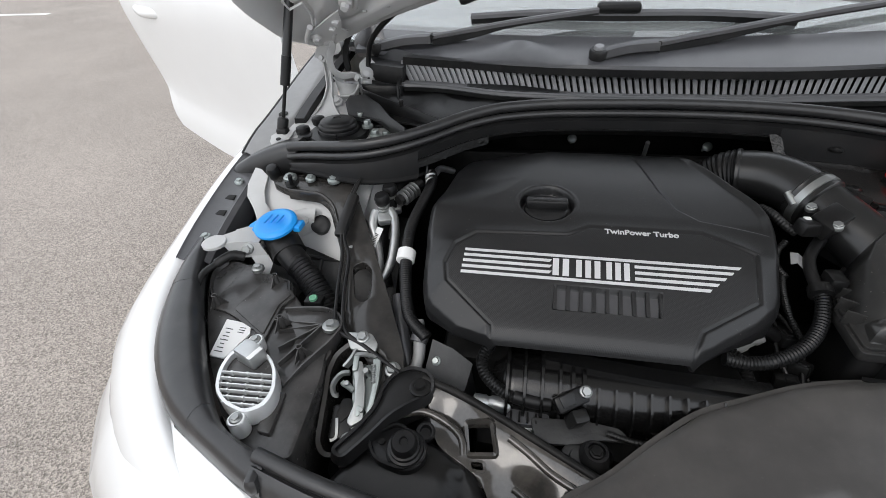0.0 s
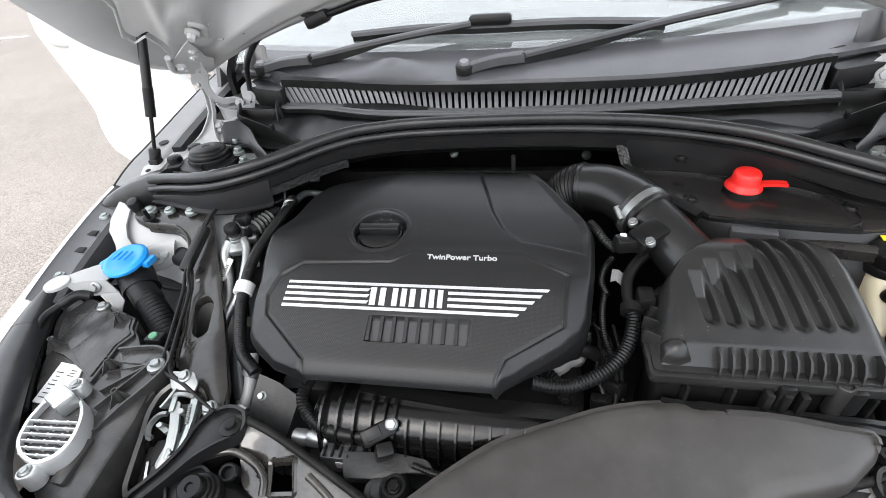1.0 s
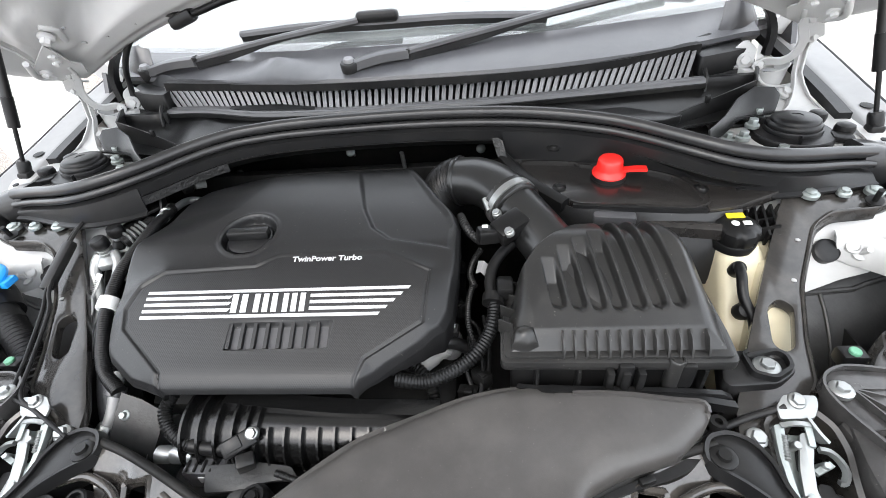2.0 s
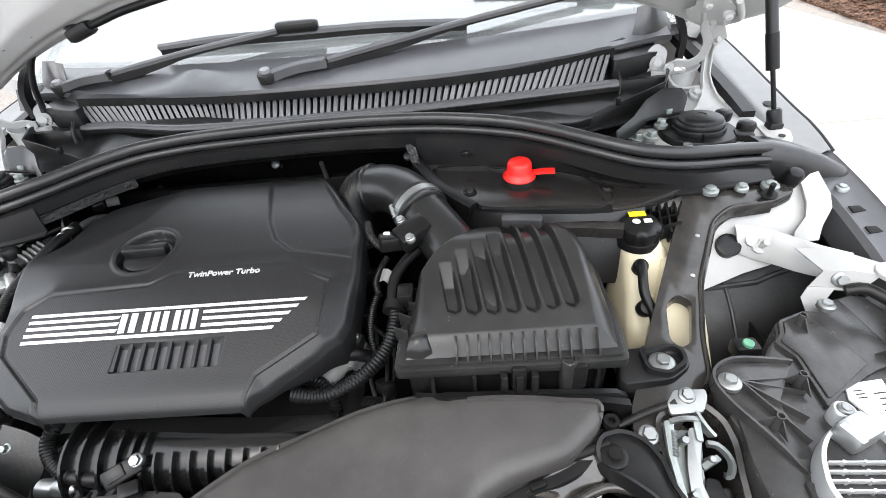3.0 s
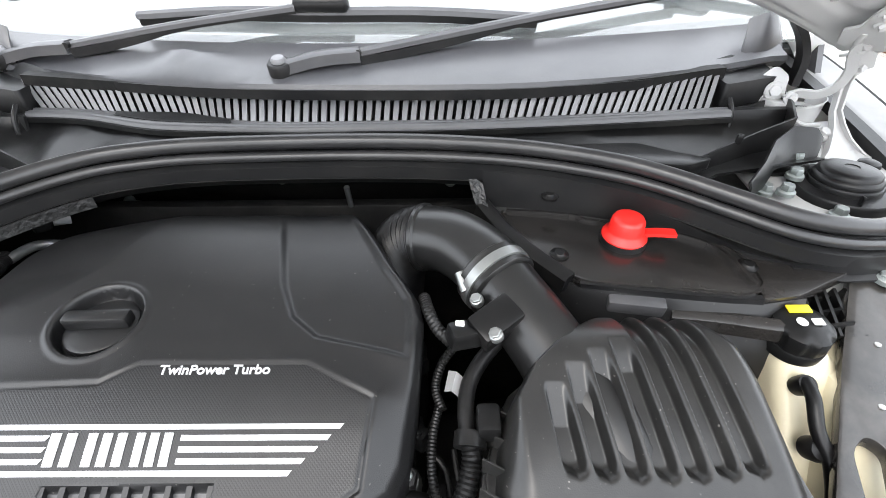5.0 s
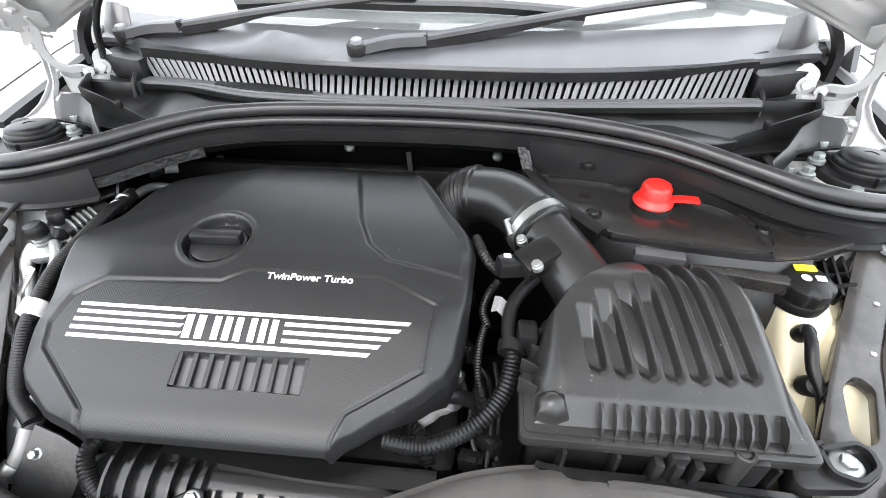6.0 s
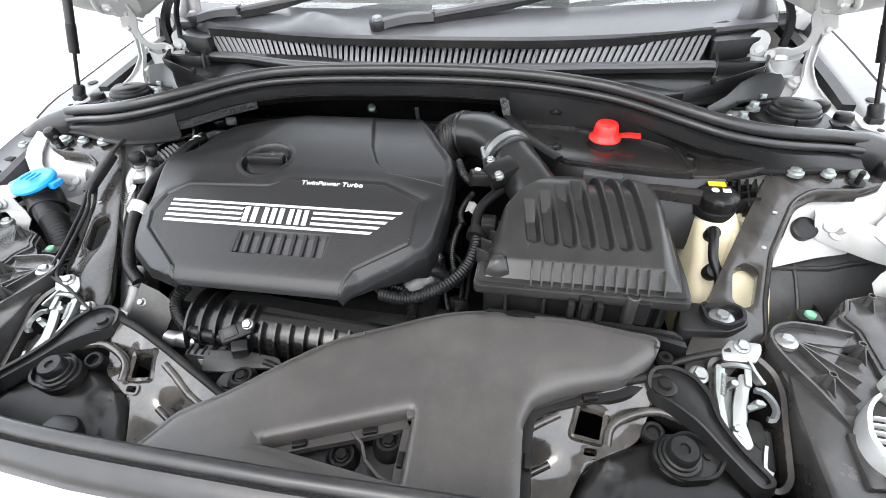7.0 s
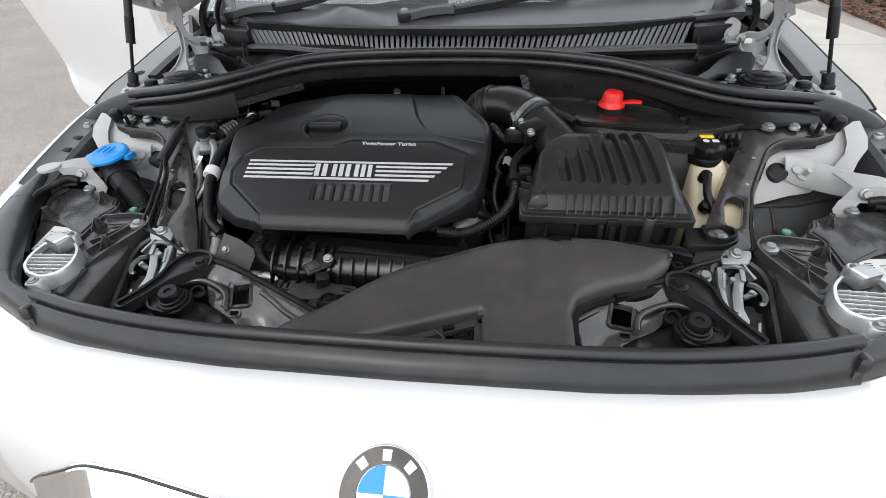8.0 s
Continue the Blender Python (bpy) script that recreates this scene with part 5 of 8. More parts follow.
def brace(s):
    """Black pressed arm from the tower's bolts forward to the latch."""
    base = thing("bay_brace", "glossy black pressed steel brace bolted to the strut tower", "brace", (s * 0.5, 0.75, 0.85), "bay braces")
    out = rounded([(-0.535, 0.885), (-0.658, 0.885), (-0.672, 0.858), (-0.640, 0.846), (-0.575, 0.842), (-0.548, 0.826), (-0.503, 0.745), (-0.480, 0.675), (-0.472, 0.630), (-0.440, 0.600), (-0.405, 0.560), (-0.372, 0.560), (-0.378, 0.600), (-0.425, 0.690), (-0.480, 0.790)], 0.012, 4)
    hole = rounded([(-0.471, 0.730), (-0.484, 0.719), (-0.467, 0.670), (-0.454, 0.664), (-0.444, 0.674), (-0.453, 0.718)], 0.009, 4)
    bm = bmesh.new()
    # the plate with its long hole, as a filled ring pair
    vo = [bm.verts.new((x, y, brace_z(x, y))) for x, y in out]
    vh = [bm.verts.new((x, y, brace_z(x, y))) for x, y in hole]
    eo = [bm.edges.new((vo[i], vo[(i + 1) % len(vo)])) for i in range(len(vo))]
    eh = [bm.edges.new((vh[i], vh[(i + 1) % len(vh)])) for i in range(len(vh))]
    bmesh.ops.triangle_fill(bm, use_beauty=True, edges=eo + eh)
    bmesh.ops.recalc_face_normals(bm, faces=bm.faces)
    r = bmesh.ops.extrude_face_region(bm, geom=bm.faces[:])
    bmesh.ops.translate(bm, vec=(0, 0, -0.014), verts=[v for v in r["geom"] if isinstance(v, bmesh.types.BMVert)])
    bmesh.ops.recalc_face_normals(bm, faces=bm.faces)
    bevelled(bm, 0.003, 2, 60)
    part("plate", sided(bm, s), M_BRACE, base)
    rim = [Vector((x, y, brace_z(x, y) + 0.002)) for x, y in out[18:45]]
    part("flange", sided(b_sweep(rim, [(-0.0025, -0.020), (0.002, -0.020), (0.0025, -0.003), (0.001, 0.0), (-0.0015, 0.0), (-0.003, -0.003)]), s), M_BRACE, base)
    for x, r in ((-0.559, 0.0072), (-0.602, 0.0055), (-0.640, 0.0072)):
        part("bolt", sided(b_bolt((x, 0.868, 0.888), (0, -0.1, 1), r, 0.0045, 1.6), s), M_ZINC, base)
    part("stud", sided(join(b_tube([(-0.628, 0.848, 0.882), (-0.624, 0.842, 0.905)], 0.0035), b_lathe([(0.010, 0), (0.010, 0.002), (0.005, 0.003)], (-0.629, 0.849, 0.884), (0.1, -0.2, 1), 18)), s), M_DARK, base)
    for x, y in ((-0.522, 0.806), (-0.497, 0.752)):
        part("spot", sided(b_lathe([(0.003, 0), (0.003, 0.0012), (0.002, 0.0016)], (x, y, brace_z(x, y)), seg=10), s), M_WHITE_SHADED, base)


for s in (-1, 1):
    brace(s)


def liner(s):
    """The rounded front of the wheel arch, as it stands in the bay."""
    rows = []
    for j in range(17):
        t = j / 16
        a = 1.45 * t
        row = []
        for i in range(17):
            x = -0.44 - 0.36 * i / 16
            dent = 0.05 * smooth01(-0.46, -0.56, x) - 0.02 * math.exp(-((x + 0.64) / 0.06) ** 2)
            row.append((x, 0.905 - 0.21 * math.sin(a) + 0.4 * max(0, -0.62 - x) - dent * 0.4, 0.55 + 0.245 * math.cos(a * 0.98) + 0.012 * dent))
        rows.append(row)
    base = thing("wheel_arch_liner", "dusty dark grey plastic wheel arch liner", "wheel arch liner", (s * 0.62, 0.80, 0.55), "wheel arch liners")
    part("shell", sided(b_sheet(rows, 0.003), s), M_LINER, base, smooth=70)
    part("edge_bead", sided(b_sweep([Vector(p) for p in rows[5]], circle(0.004, 8)), s), M_LINER, base)
    part("edge_bead", sided(b_sweep([Vector(r[6]) for r in rows[1:13]], circle(0.003, 8), up=(1, 0, 0)), s), M_LINER, base)


for s in (-1, 1):
    liner(s)


def headlamp(s):
    base = thing("headlamp", "black plastic headlamp housing seen from above with ribs", "headlamp", (s * 0.58, 0.56, 0.80), "headlamps")

    def top(x, y):
        return 0.788 + 0.060 * (y - 0.45)

    poly = rounded([(-0.462, 0.442), (-0.503, 0.434), (-0.569, 0.480), (-0.620, 0.541), (-0.658, 0.594), (-0.696, 0.655), (-0.714, 0.694), (-0.712, 0.722), (-0.690, 0.734), (-0.648, 0.722), (-0.630, 0.706), (-0.614, 0.710), (-0.574, 0.696), (-0.566, 0.676), (-0.551, 0.664), (-0.530, 0.640), (-0.480, 0.602), (-0.468, 0.540)], 0.008)
    part("housing", sided(b_prism(poly, 0.68, top, 0.004), s), M_HEADLAMP, base)
    rear = [(-0.672, 0.629), (-0.662, 0.722), (-0.646, 0.718), (-0.629, 0.703), (-0.612, 0.706), (-0.577, 0.694), (-0.569, 0.675), (-0.556, 0.664), (-0.567, 0.643), (-0.563, 0.582), (-0.590, 0.600), (-0.640, 0.622)]
    panel = part("rear_panel", sided(b_prism(rounded(rear, 0.004, 3), 0.79, lambda x, y: top(x, y) + 0.005, 0.0015), s), M_HEADLAMP, base)
    part("panel_step", sided(b_prism(rounded([(-0.632, 0.628), (-0.612, 0.700), (-0.580, 0.690), (-0.573, 0.674), (-0.562, 0.664), (-0.571, 0.643), (-0.568, 0.590), (-0.596, 0.606)], 0.004, 3), 0.795, lambda x, y: top(x, y) + 0.0072, 0.001), s), M_HEADLAMP, panel)
    part("fold", sided(b_sweep(spline([(-0.700, 0.724, 0.808), (-0.708, 0.698, 0.806), (-0.696, 0.668, 0.804), (-0.676, 0.642, 0.802)], 0.006), [(-0.003, -0.003), (0.003, -0.003), (0.0, 0.003)]), s), M_HEADLAMP, panel)
    part("edge_gasket", sided(b_tube([(-0.690, 0.738, 0.808), (-0.716, 0.728, 0.808), (-0.719, 0.694, 0.806), (-0.700, 0.652, 0.803), (-0.662, 0.592, 0.800), (-0.624, 0.539, 0.797)], 0.0045, 10), s), M_RUBBER, base)
    # raised arm to the fixing bolt, with ribs that fan out from it
    arm = rounded([(-0.495, 0.640), (-0.474, 0.630), (-0.465, 0.612), (-0.472, 0.588), (-0.494, 0.552), (-0.509, 0.522), (-0.526, 0.540), (-0.518, 0.588), (-0.557, 0.634)], 0.010)
    ar = part("mount_arm", sided(b_prism(arm, 0.775, lambda x, y: 0.806 - 0.20 * max(0, 0.60 - y), 0.003), s), M_HEADLAMP, base)
    part("arm_rim", sided(b_sweep(spline([(-0.556, 0.634, 0.808), (-0.520, 0.640, 0.809), (-0.495, 0.640, 0.810), (-0.474, 0.630, 0.810), (-0.465, 0.612, 0.810), (-0.472, 0.588, 0.807), (-0.494, 0.552, 0.800), (-0.509, 0.522, 0.793)], 0.005), [(-0.0018, -0.012), (0.0018, -0.012), (0.0014, 0.003), (-0.0014, 0.003)]), s), M_HEADLAMP, ar)
    part("bolt", sided(b_bolt((-0.479, 0.611, 0.811), (0, 0, 1), 0.006, 0.006, 1.9), s), M_STEEL, ar)
    for x, y in ((-0.552, 0.600), (-0.538, 0.572), (-0.526, 0.548), (-0.570, 0.618)):
        a, b = Vector((-0.490, 0.612, 0.809)), Vector((x, y, 0.800))
        part("rib", sided(b_sweep([a, b], [(-0.0011, -0.014), (0.0011, -0.014), (0.0009, 0.003), (-0.0009, 0.003)]), s), M_HEADLAMP, ar)
    for x, y in ((-0.663, 0.635), (-0.595, 0.686), (-0.550, 0.610), (-0.503, 0.566)):
        post = part("post", sided(b_lathe([(0.006, -0.004), (0.0048, 0.006), (0.004, 0.018), (0.003, 0.018), (0.0026, 0.012)], (x, y, top(x, y) + 0.004), seg=12), s), M_HEADLAMP, base)
        for a in (20, 140, 260):
            u = Vector((math.cos(radians(a)), math.sin(radians(a)), 0))
            foot = Vector((x, y, top(x, y) + 0.004))
            part("web", sided(b_sheet([[foot + u * 0.003, foot + u * 0.017], [foot + u * 0.003 + Vector((0, 0, 0.016)), foot + u * 0.005 + Vector((0, 0, 0.015))]], 0.0012), s), M_HEADLAMP, post)
    # stepped flank towards the latch
    part("side_rail", sided(b_prism(rounded([(-0.470, 0.585), (-0.482, 0.590), (-0.508, 0.520), (-0.500, 0.462), (-0.480, 0.458), (-0.484, 0.515)], 0.004), 0.74, lambda x, y: 0.786 + 0.10 * (y - 0.52), 0.002), s), M_HEADLAMP, base)
    part("side_shelf", sided(b_prism(rounded([(-0.500, 0.515), (-0.512, 0.512), (-0.512, 0.462), (-0.494, 0.460)], 0.004), 0.77, 0.796, 0.002), s), M_HEADLAMP, base)
    for k in range(4):
        y = 0.545 - 0.020 * k
        part("slot", sided(b_box((-0.480 - 0.003 * k, y, 0.7905 + 0.10 * (y - 0.52) - 0.003), (0.009, 0.010, 0.003), 0.001, rot(0, 0, 15)), s), M_DARK, base)
    part("green_plug", sided(b_lathe([(0.0062, -0.008), (0.0062, 0.001), (0.005, 0.002), (0.003, 0.0015)], (-0.530, 0.667, 0.803), seg=14), s), M_GREEN, base, "small green plug in a black holder")
    part("plug_holder", sided(b_box((-0.530, 0.669, 0.791), (0.028, 0.020, 0.020), 0.004), s), M_RUBBER, base)
    # lamp control module: a bright die-cast ring round a dark field with cooling fins
    ring = rounded([(-0.572, 0.562), (-0.537, 0.553), (-0.514, 0.530), (-0.501, 0.499), (-0.504, 0.478), (-0.522, 0.467), (-0.552, 0.475), (-0.574, 0.491), (-0.587, 0.520), (-0.588, 0.548)], 0.016, 5)
    c = (-0.545, 0.515)
    inner = [(c[0] + (x - c[0]) * 0.86, c[1] + (y - c[1]) * 0.88) for x, y in ring]
    led = part("module", sided(b_loft([[(x, y, z) for x, y in lp] for lp, z in ((ring, 0.792), (ring, 0.812), ([(c[0] + (x - c[0]) * 0.97, c[1] + (y - c[1]) * 0.97) for x, y in ring], 0.8155), (inner, 0.8155), (inner, 0.806))]), s), M_CAST, base, "bright cast aluminium lamp module with cooling fins")
    part("inner_plate", sided(b_prism(inner, 0.800, 0.8075, 0), s), M_HEADLAMP, led)
    for i in range(6):
        y = 0.480 + i * 0.0080
        w = (0.048, 0.060, 0.066, 0.068, 0.067, 0.063)[i]
        x = c[0] + 0.007 - 0.0032 * (i - 1.5)
        part("fin", sided(b_box((x, y, 0.8120), (w, 0.0015, 0.006), 0.0005, rot(0, 0, 3)), s), M_CAST, led)
        for k in (-0.30, 0.02, 0.30):
            part("nub", sided(b_lathe([(0.0016, -0.004), (0.0016, 0.0032), (0.001, 0.0036)], (x + w * k, y + w * k * 0.05, 0.812), seg=8), s), M_CAST, led)
    part("connector", sided(b_box((-0.556, 0.545, 0.818), (0.034, 0.024, 0.022), 0.004, rot(0, 0, -22)), s), M_ALU, led)
    part("code_strip", sided(b_box((-0.544, 0.538, 0.8293), (0.006, 0.020, 0.0006), 0, rot(0, 0, -22)), s), M_LABEL, led)
    for x, y in ((-0.566, 0.571), (-0.529, 0.462)):
        part("lug", sided(b_lathe([(0.0105, -0.02), (0.0105, 0.002), (0.009, 0.004), (0.004, 0.004)], (x, y, 0.810), seg=18), s), M_CAST, led)
        part("screw", sided(b_bolt((x, y, 0.814), r=0.0042, h=0.003), s), M_STEEL, led)
    lab = part("label", sided(b_prism([(-0.636, 0.612), (-0.597, 0.608), (-0.590, 0.592), (-0.604, 0.550), (-0.626, 0.552)], 0.792, lambda x, y: top(x, y) + 0.0022, 0), s), M_LABEL, base, "white paper label with a printed code")
    for k in range(7):
        part("print_bar", sided(b_box((-0.6175 - 0.0009 * k, 0.559 + 0.0062 * k, top(0, 0.559 + 0.0062 * k) + 0.0024), (0.012 - 0.003 * (k % 3), 0.0012, 0.0005), 0, rot(3.4, 0, -4)), s), M_INK, lab)
    for k in range(3):
        part("print_bar", sided(b_box((-0.604, 0.592 + 0.004 * k, top(0, 0.592 + 0.004 * k) + 0.0024), (0.009, 0.0011, 0.0005), 0, rot(3.4, 0, -4)), s), M_INK, lab)
    part("aim_screw", sided(b_bolt((-0.630, 0.700, 0.822), (0, 0, 1), 0.0055, 0.005, 1.7), s), M_STEEL, base)


for s in (-1, 1):
    headlamp(s)


def white_bracket(s):
    """White folded bracket that carries the headlamp at the fender."""
    base = thing("lamp_bracket", "white painted folded steel bracket at the fender's edge", "bracket", (s * 0.66, 0.73, 0.84), "lamp brackets")
    top = [[(-0.700, 0.700, 0.858), (-0.692, 0.722, 0.861)], [(-0.682, 0.708, 0.858), (-0.674, 0.742, 0.860)], [(-0.662, 0.722, 0.854), (-0.652, 0.762, 0.856)], [(-0.640, 0.735, 0.845), (-0.632, 0.778, 0.848)]]
    part("arm", sided(b_sheet(top, 0.003), s), M_WHITE_SHADED, base, smooth=70)
    part("face", sided(b_sheet([[r[0] for r in top[1:]], [(-0.672, 0.712, 0.830), (-0.652, 0.724, 0.824), (-0.632, 0.736, 0.818)]], 0.003), s), M_WHITE_SHADED, base)
    part("tongue", sided(b_lathe([(0.018, -0.004), (0.018, 0.0), (0.017, 0.001), (0.004, 0.001)], (-0.694, 0.707, 0.860), seg=20), s), M_WHITE_SHADED, base)
    part("leg", sided(b_sheet([[(-0.652, 0.722, 0.828), (-0.630, 0.734, 0.822)], [(-0.646, 0.720, 0.812), (-0.624, 0.730, 0.808)], [(-0.642, 0.716, 0.796), (-0.630, 0.720, 0.792)]], 0.003), s), M_WHITE_SHADED, base)
    part("bolt", sided(b_bolt((-0.655, 0.722, 0.840), (0.3, -0.9, 0.3), 0.006, 0.005), s), M_STEEL, base)
    part("cable_socket", sided(b_tube([(-0.690, 0.690, 0.832), (-0.672, 0.706, 0.838), (-0.655, 0.712, 0.832)], 0.007, 12), s), M_RUBBER, base)
    part("cable", sided(b_tube([(-0.690, 0.690, 0.832), (-0.700, 0.665, 0.828), (-0.690, 0.630, 0.815), (-0.665, 0.60, 0.80)], 0.005, 10), s), M_RUBBER, base)


for s in (-1, 1):
    white_bracket(s)


def lz(y):
    """Height of the latch's plane along the car."""
    return 0.764 + 0.38 * (y - 0.50)


def bar(pts, w, h, up=(0, 0, 1)):
    return b_sweep(spline(pts, 0.004), [(-w, -h), (w, -h), (w, h), (-w, h)], up=up)


def latch(s):
    base = thing("bonnet_latch", "bright zinc-plated bonnet latch in a black tray", "latch", (s * 0.43, 0.54, 0.75), "bonnet latches")

    def plate(name, poly, low, high, mat, parent, r=0.003):
        return part(name, sided(b_prism(rounded(poly, r, 3), lambda x, y: lz(y) + low, lambda x, y: lz(y) + high, 0.0008), s), mat, parent)

    tray = rounded([(-0.397, 0.586), (-0.420, 0.600), (-0.449, 0.598), (-0.464, 0.582), (-0.468, 0.560), (-0.464, 0.537), (-0.461, 0.511), (-0.457, 0.482), (-0.447, 0.471), (-0.418, 0.471), (-0.412, 0.482), (-0.403, 0.506), (-0.394, 0.530)], 0.008)
    part("tray", sided(b_prism(tray, 0.67, 0.69, 0.002), s), M_DARK, base)
    part("tray_rim", sided(b_sweep([Vector((x, y, lz(y) - 0.006)) for x, y in tray + [tray[0]]], [(-0.0035, -0.060), (0.0015, -0.060), (0.0015, 0.004), (-0.0035, 0.002)]), s), M_BRACE, base)
    head = plate("top_plate", [(-0.452, 0.597), (-0.453, 0.606), (-0.421, 0.607), (-0.410, 0.595), (-0.411, 0.584), (-0.444, 0.585)], 0.0, 0.004, M_STEEL, base)
    part("bolt", sided(b_bolt((-0.432, 0.601, lz(0.601) + 0.004), (0, -0.35, 1), 0.0058, 0.005, 1.5), s), M_STEEL, head)
    part("bolt", sided(b_bolt((-0.386, 0.571, 0.787), (0, -0.3, 1), 0.0068, 0.006, 1.5), s), M_STEEL, base)
    part("bolt", sided(b_bolt((-0.420, 0.487, 0.756), (0, -0.3, 1), 0.0068, 0.006, 1.5), s), M_STEEL, base)
    plate("lever", [(-0.434, 0.573), (-0.424, 0.572), (-0.413, 0.542), (-0.410, 0.527), (-0.407, 0.508), (-0.420, 0.499), (-0.426, 0.504), (-0.422, 0.524), (-0.427, 0.545), (-0.435, 0.564)], -0.002, 0.003, M_STEEL, base)
    plate("lever_stamp", [(-0.412, 0.522), (-0.418, 0.522), (-0.417, 0.510), (-0.412, 0.511)], 0.0025, 0.0038, M_ZINC, base, 0.002)
    plate("side_bar", [(-0.412, 0.580), (-0.402, 0.579), (-0.398, 0.552), (-0.398, 0.521), (-0.400, 0.506), (-0.405, 0.507), (-0.404, 0.524), (-0.404, 0.547)], -0.010, 0.004, M_ZINC, base, 0.002)
    plate("guide_plate", [(-0.441, 0.576), (-0.412, 0.577), (-0.404, 0.545), (-0.409, 0.504), (-0.425, 0.502), (-0.431, 0.540)], -0.013, -0.010, M_ZINC, base)
    plate("guide_block", [(-0.430, 0.560), (-0.420, 0.562), (-0.416, 0.545), (-0.424, 0.540)], -0.010, 0.000, M_DARK, base, 0.002)
    plate("link", [(-0.437, 0.578), (-0.430, 0.579), (-0.428, 0.560), (-0.434, 0.558)], 0.003, 0.0055, M_ZINC, base, 0.002)
    part("frame_wire", sided(bar([(-0.436, 0.586, lz(0.586)), (-0.440, 0.572, lz(0.572) + 0.002), (-0.446, 0.565, lz(0.565))], 0.0016, 0.006), s), M_STEEL, base)
    part("cross_strap", sided(bar([(-0.408, 0.578, lz(0.578) + 0.004), (-0.422, 0.579, lz(0.579) + 0.006), (-0.440, 0.578, lz(0.578) + 0.004)], 0.0025, 0.0014), s), M_STEEL, base)
    part("catch_hook", sided(bar([(-0.438, 0.559, lz(0.559)), (-0.447, 0.557, lz(0.557)), (-0.4535, 0.549, lz(0.549)), (-0.455, 0.540, lz(0.540)), (-0.450, 0.532, lz(0.532)), (-0.445, 0.532, lz(0.532))], 0.0022, 0.0028), s), M_STEEL, base)
    part("hook_arm", sided(bar([(-0.445, 0.547, lz(0.547) - 0.001), (-0.436, 0.543, lz(0.543)), (-0.427, 0.539, lz(0.539))], 0.0028, 0.0022), s), M_ZINC, base)
    plate("pawl", [(-0.441, 0.532), (-0.430, 0.534), (-0.424, 0.520), (-0.436, 0.505), (-0.444, 0.514)], -0.016, -0.006, M_DARK, base)
    part("spring", sided(b_ribbed([(-0.409, 0.570, lz(0.570) + 0.003), (-0.404, 0.548, lz(0.548) + 0.003)], 0.0036, 0.0028, 0.0011, 10), s), M_STEEL, base)
    for x, y, r in ((-0.417, 0.562, 0.0042), (-0.437, 0.545, 0.0035), (-0.411, 0.518, 0.003)):
        part("pin", sided(b_lathe([(r, -0.012), (r, 0.004), (r * 0.8, 0.0055), (r * 0.2, 0.0055)], (x, y, lz(y) + 0.001), (0, -0.35, 1), 14), s), M_STEEL, base)
    part("lower_housing", sided(b_box((-0.436, 0.512, lz(0.512) - 0.020), (0.026, 0.040, 0.024), 0.003, rot(20, 0, 6)), s), M_PLASTIC, base)
    part("lower_claw", sided(bar([(-0.441, 0.510, lz(0.510) - 0.006), (-0.438, 0.500, lz(0.50) - 0.006), (-0.437, 0.491, lz(0.491) - 0.008), (-0.443, 0.487, lz(0.487) - 0.008)], 0.0016, 0.0018), s), M_STEEL, base)
    plate("back_plate", [(-0.404, 0.574), (-0.440, 0.572), (-0.430, 0.505), (-0.406, 0.508)], -0.030, -0.027, M_DARK, base)


for s in (-1, 1):
    latch(s)


def seg_dist(x, y, a, b):
    dx, dy = b[0] - a[0], b[1] - a[1]
    t = max(0.0, min(1.0, ((x - a[0]) * dx + (y - a[1]) * dy) / (dx * dx + dy * dy)))
    return math.hypot(x - a[0] - t * dx, y - a[1] - t * dy)


def filled(outer, holes, zf, depth, tries=4, size=0.012):
    """A pressed plate with holes: an outline filled, cut finer and lifted by zf."""
    bm = bmesh.new()
    ee = []
    for loop in [outer] + holes:
        vs = [bm.verts.new((x, y, 0)) for x, y in loop]
        ee += [bm.edges.new((vs[i], vs[(i + 1) % len(vs)])) for i in range(len(vs))]
    bmesh.ops.triangle_fill(bm, use_beauty=True, edges=ee)
    for _ in range(tries):
        bmesh.ops.subdivide_edges(bm, edges=[e for e in bm.edges if e.calc_length() > size], cuts=1)
        bmesh.ops.triangulate(bm, faces=[f for f in bm.faces if len(f.verts) > 4])
    for v in bm.verts:
        v.co.z = zf(v.co.x, v.co.y)
    bmesh.ops.recalc_face_normals(bm, faces=bm.faces)
    r = bmesh.ops.extrude_face_region(bm, geom=bm.faces[:])
    bmesh.ops.translate(bm, vec=(0, 0, -depth), verts=[v for v in r["geom"] if isinstance(v, bmesh.types.BMVert)])
    bmesh.ops.recalc_face_normals(bm, faces=bm.faces)
    return bm


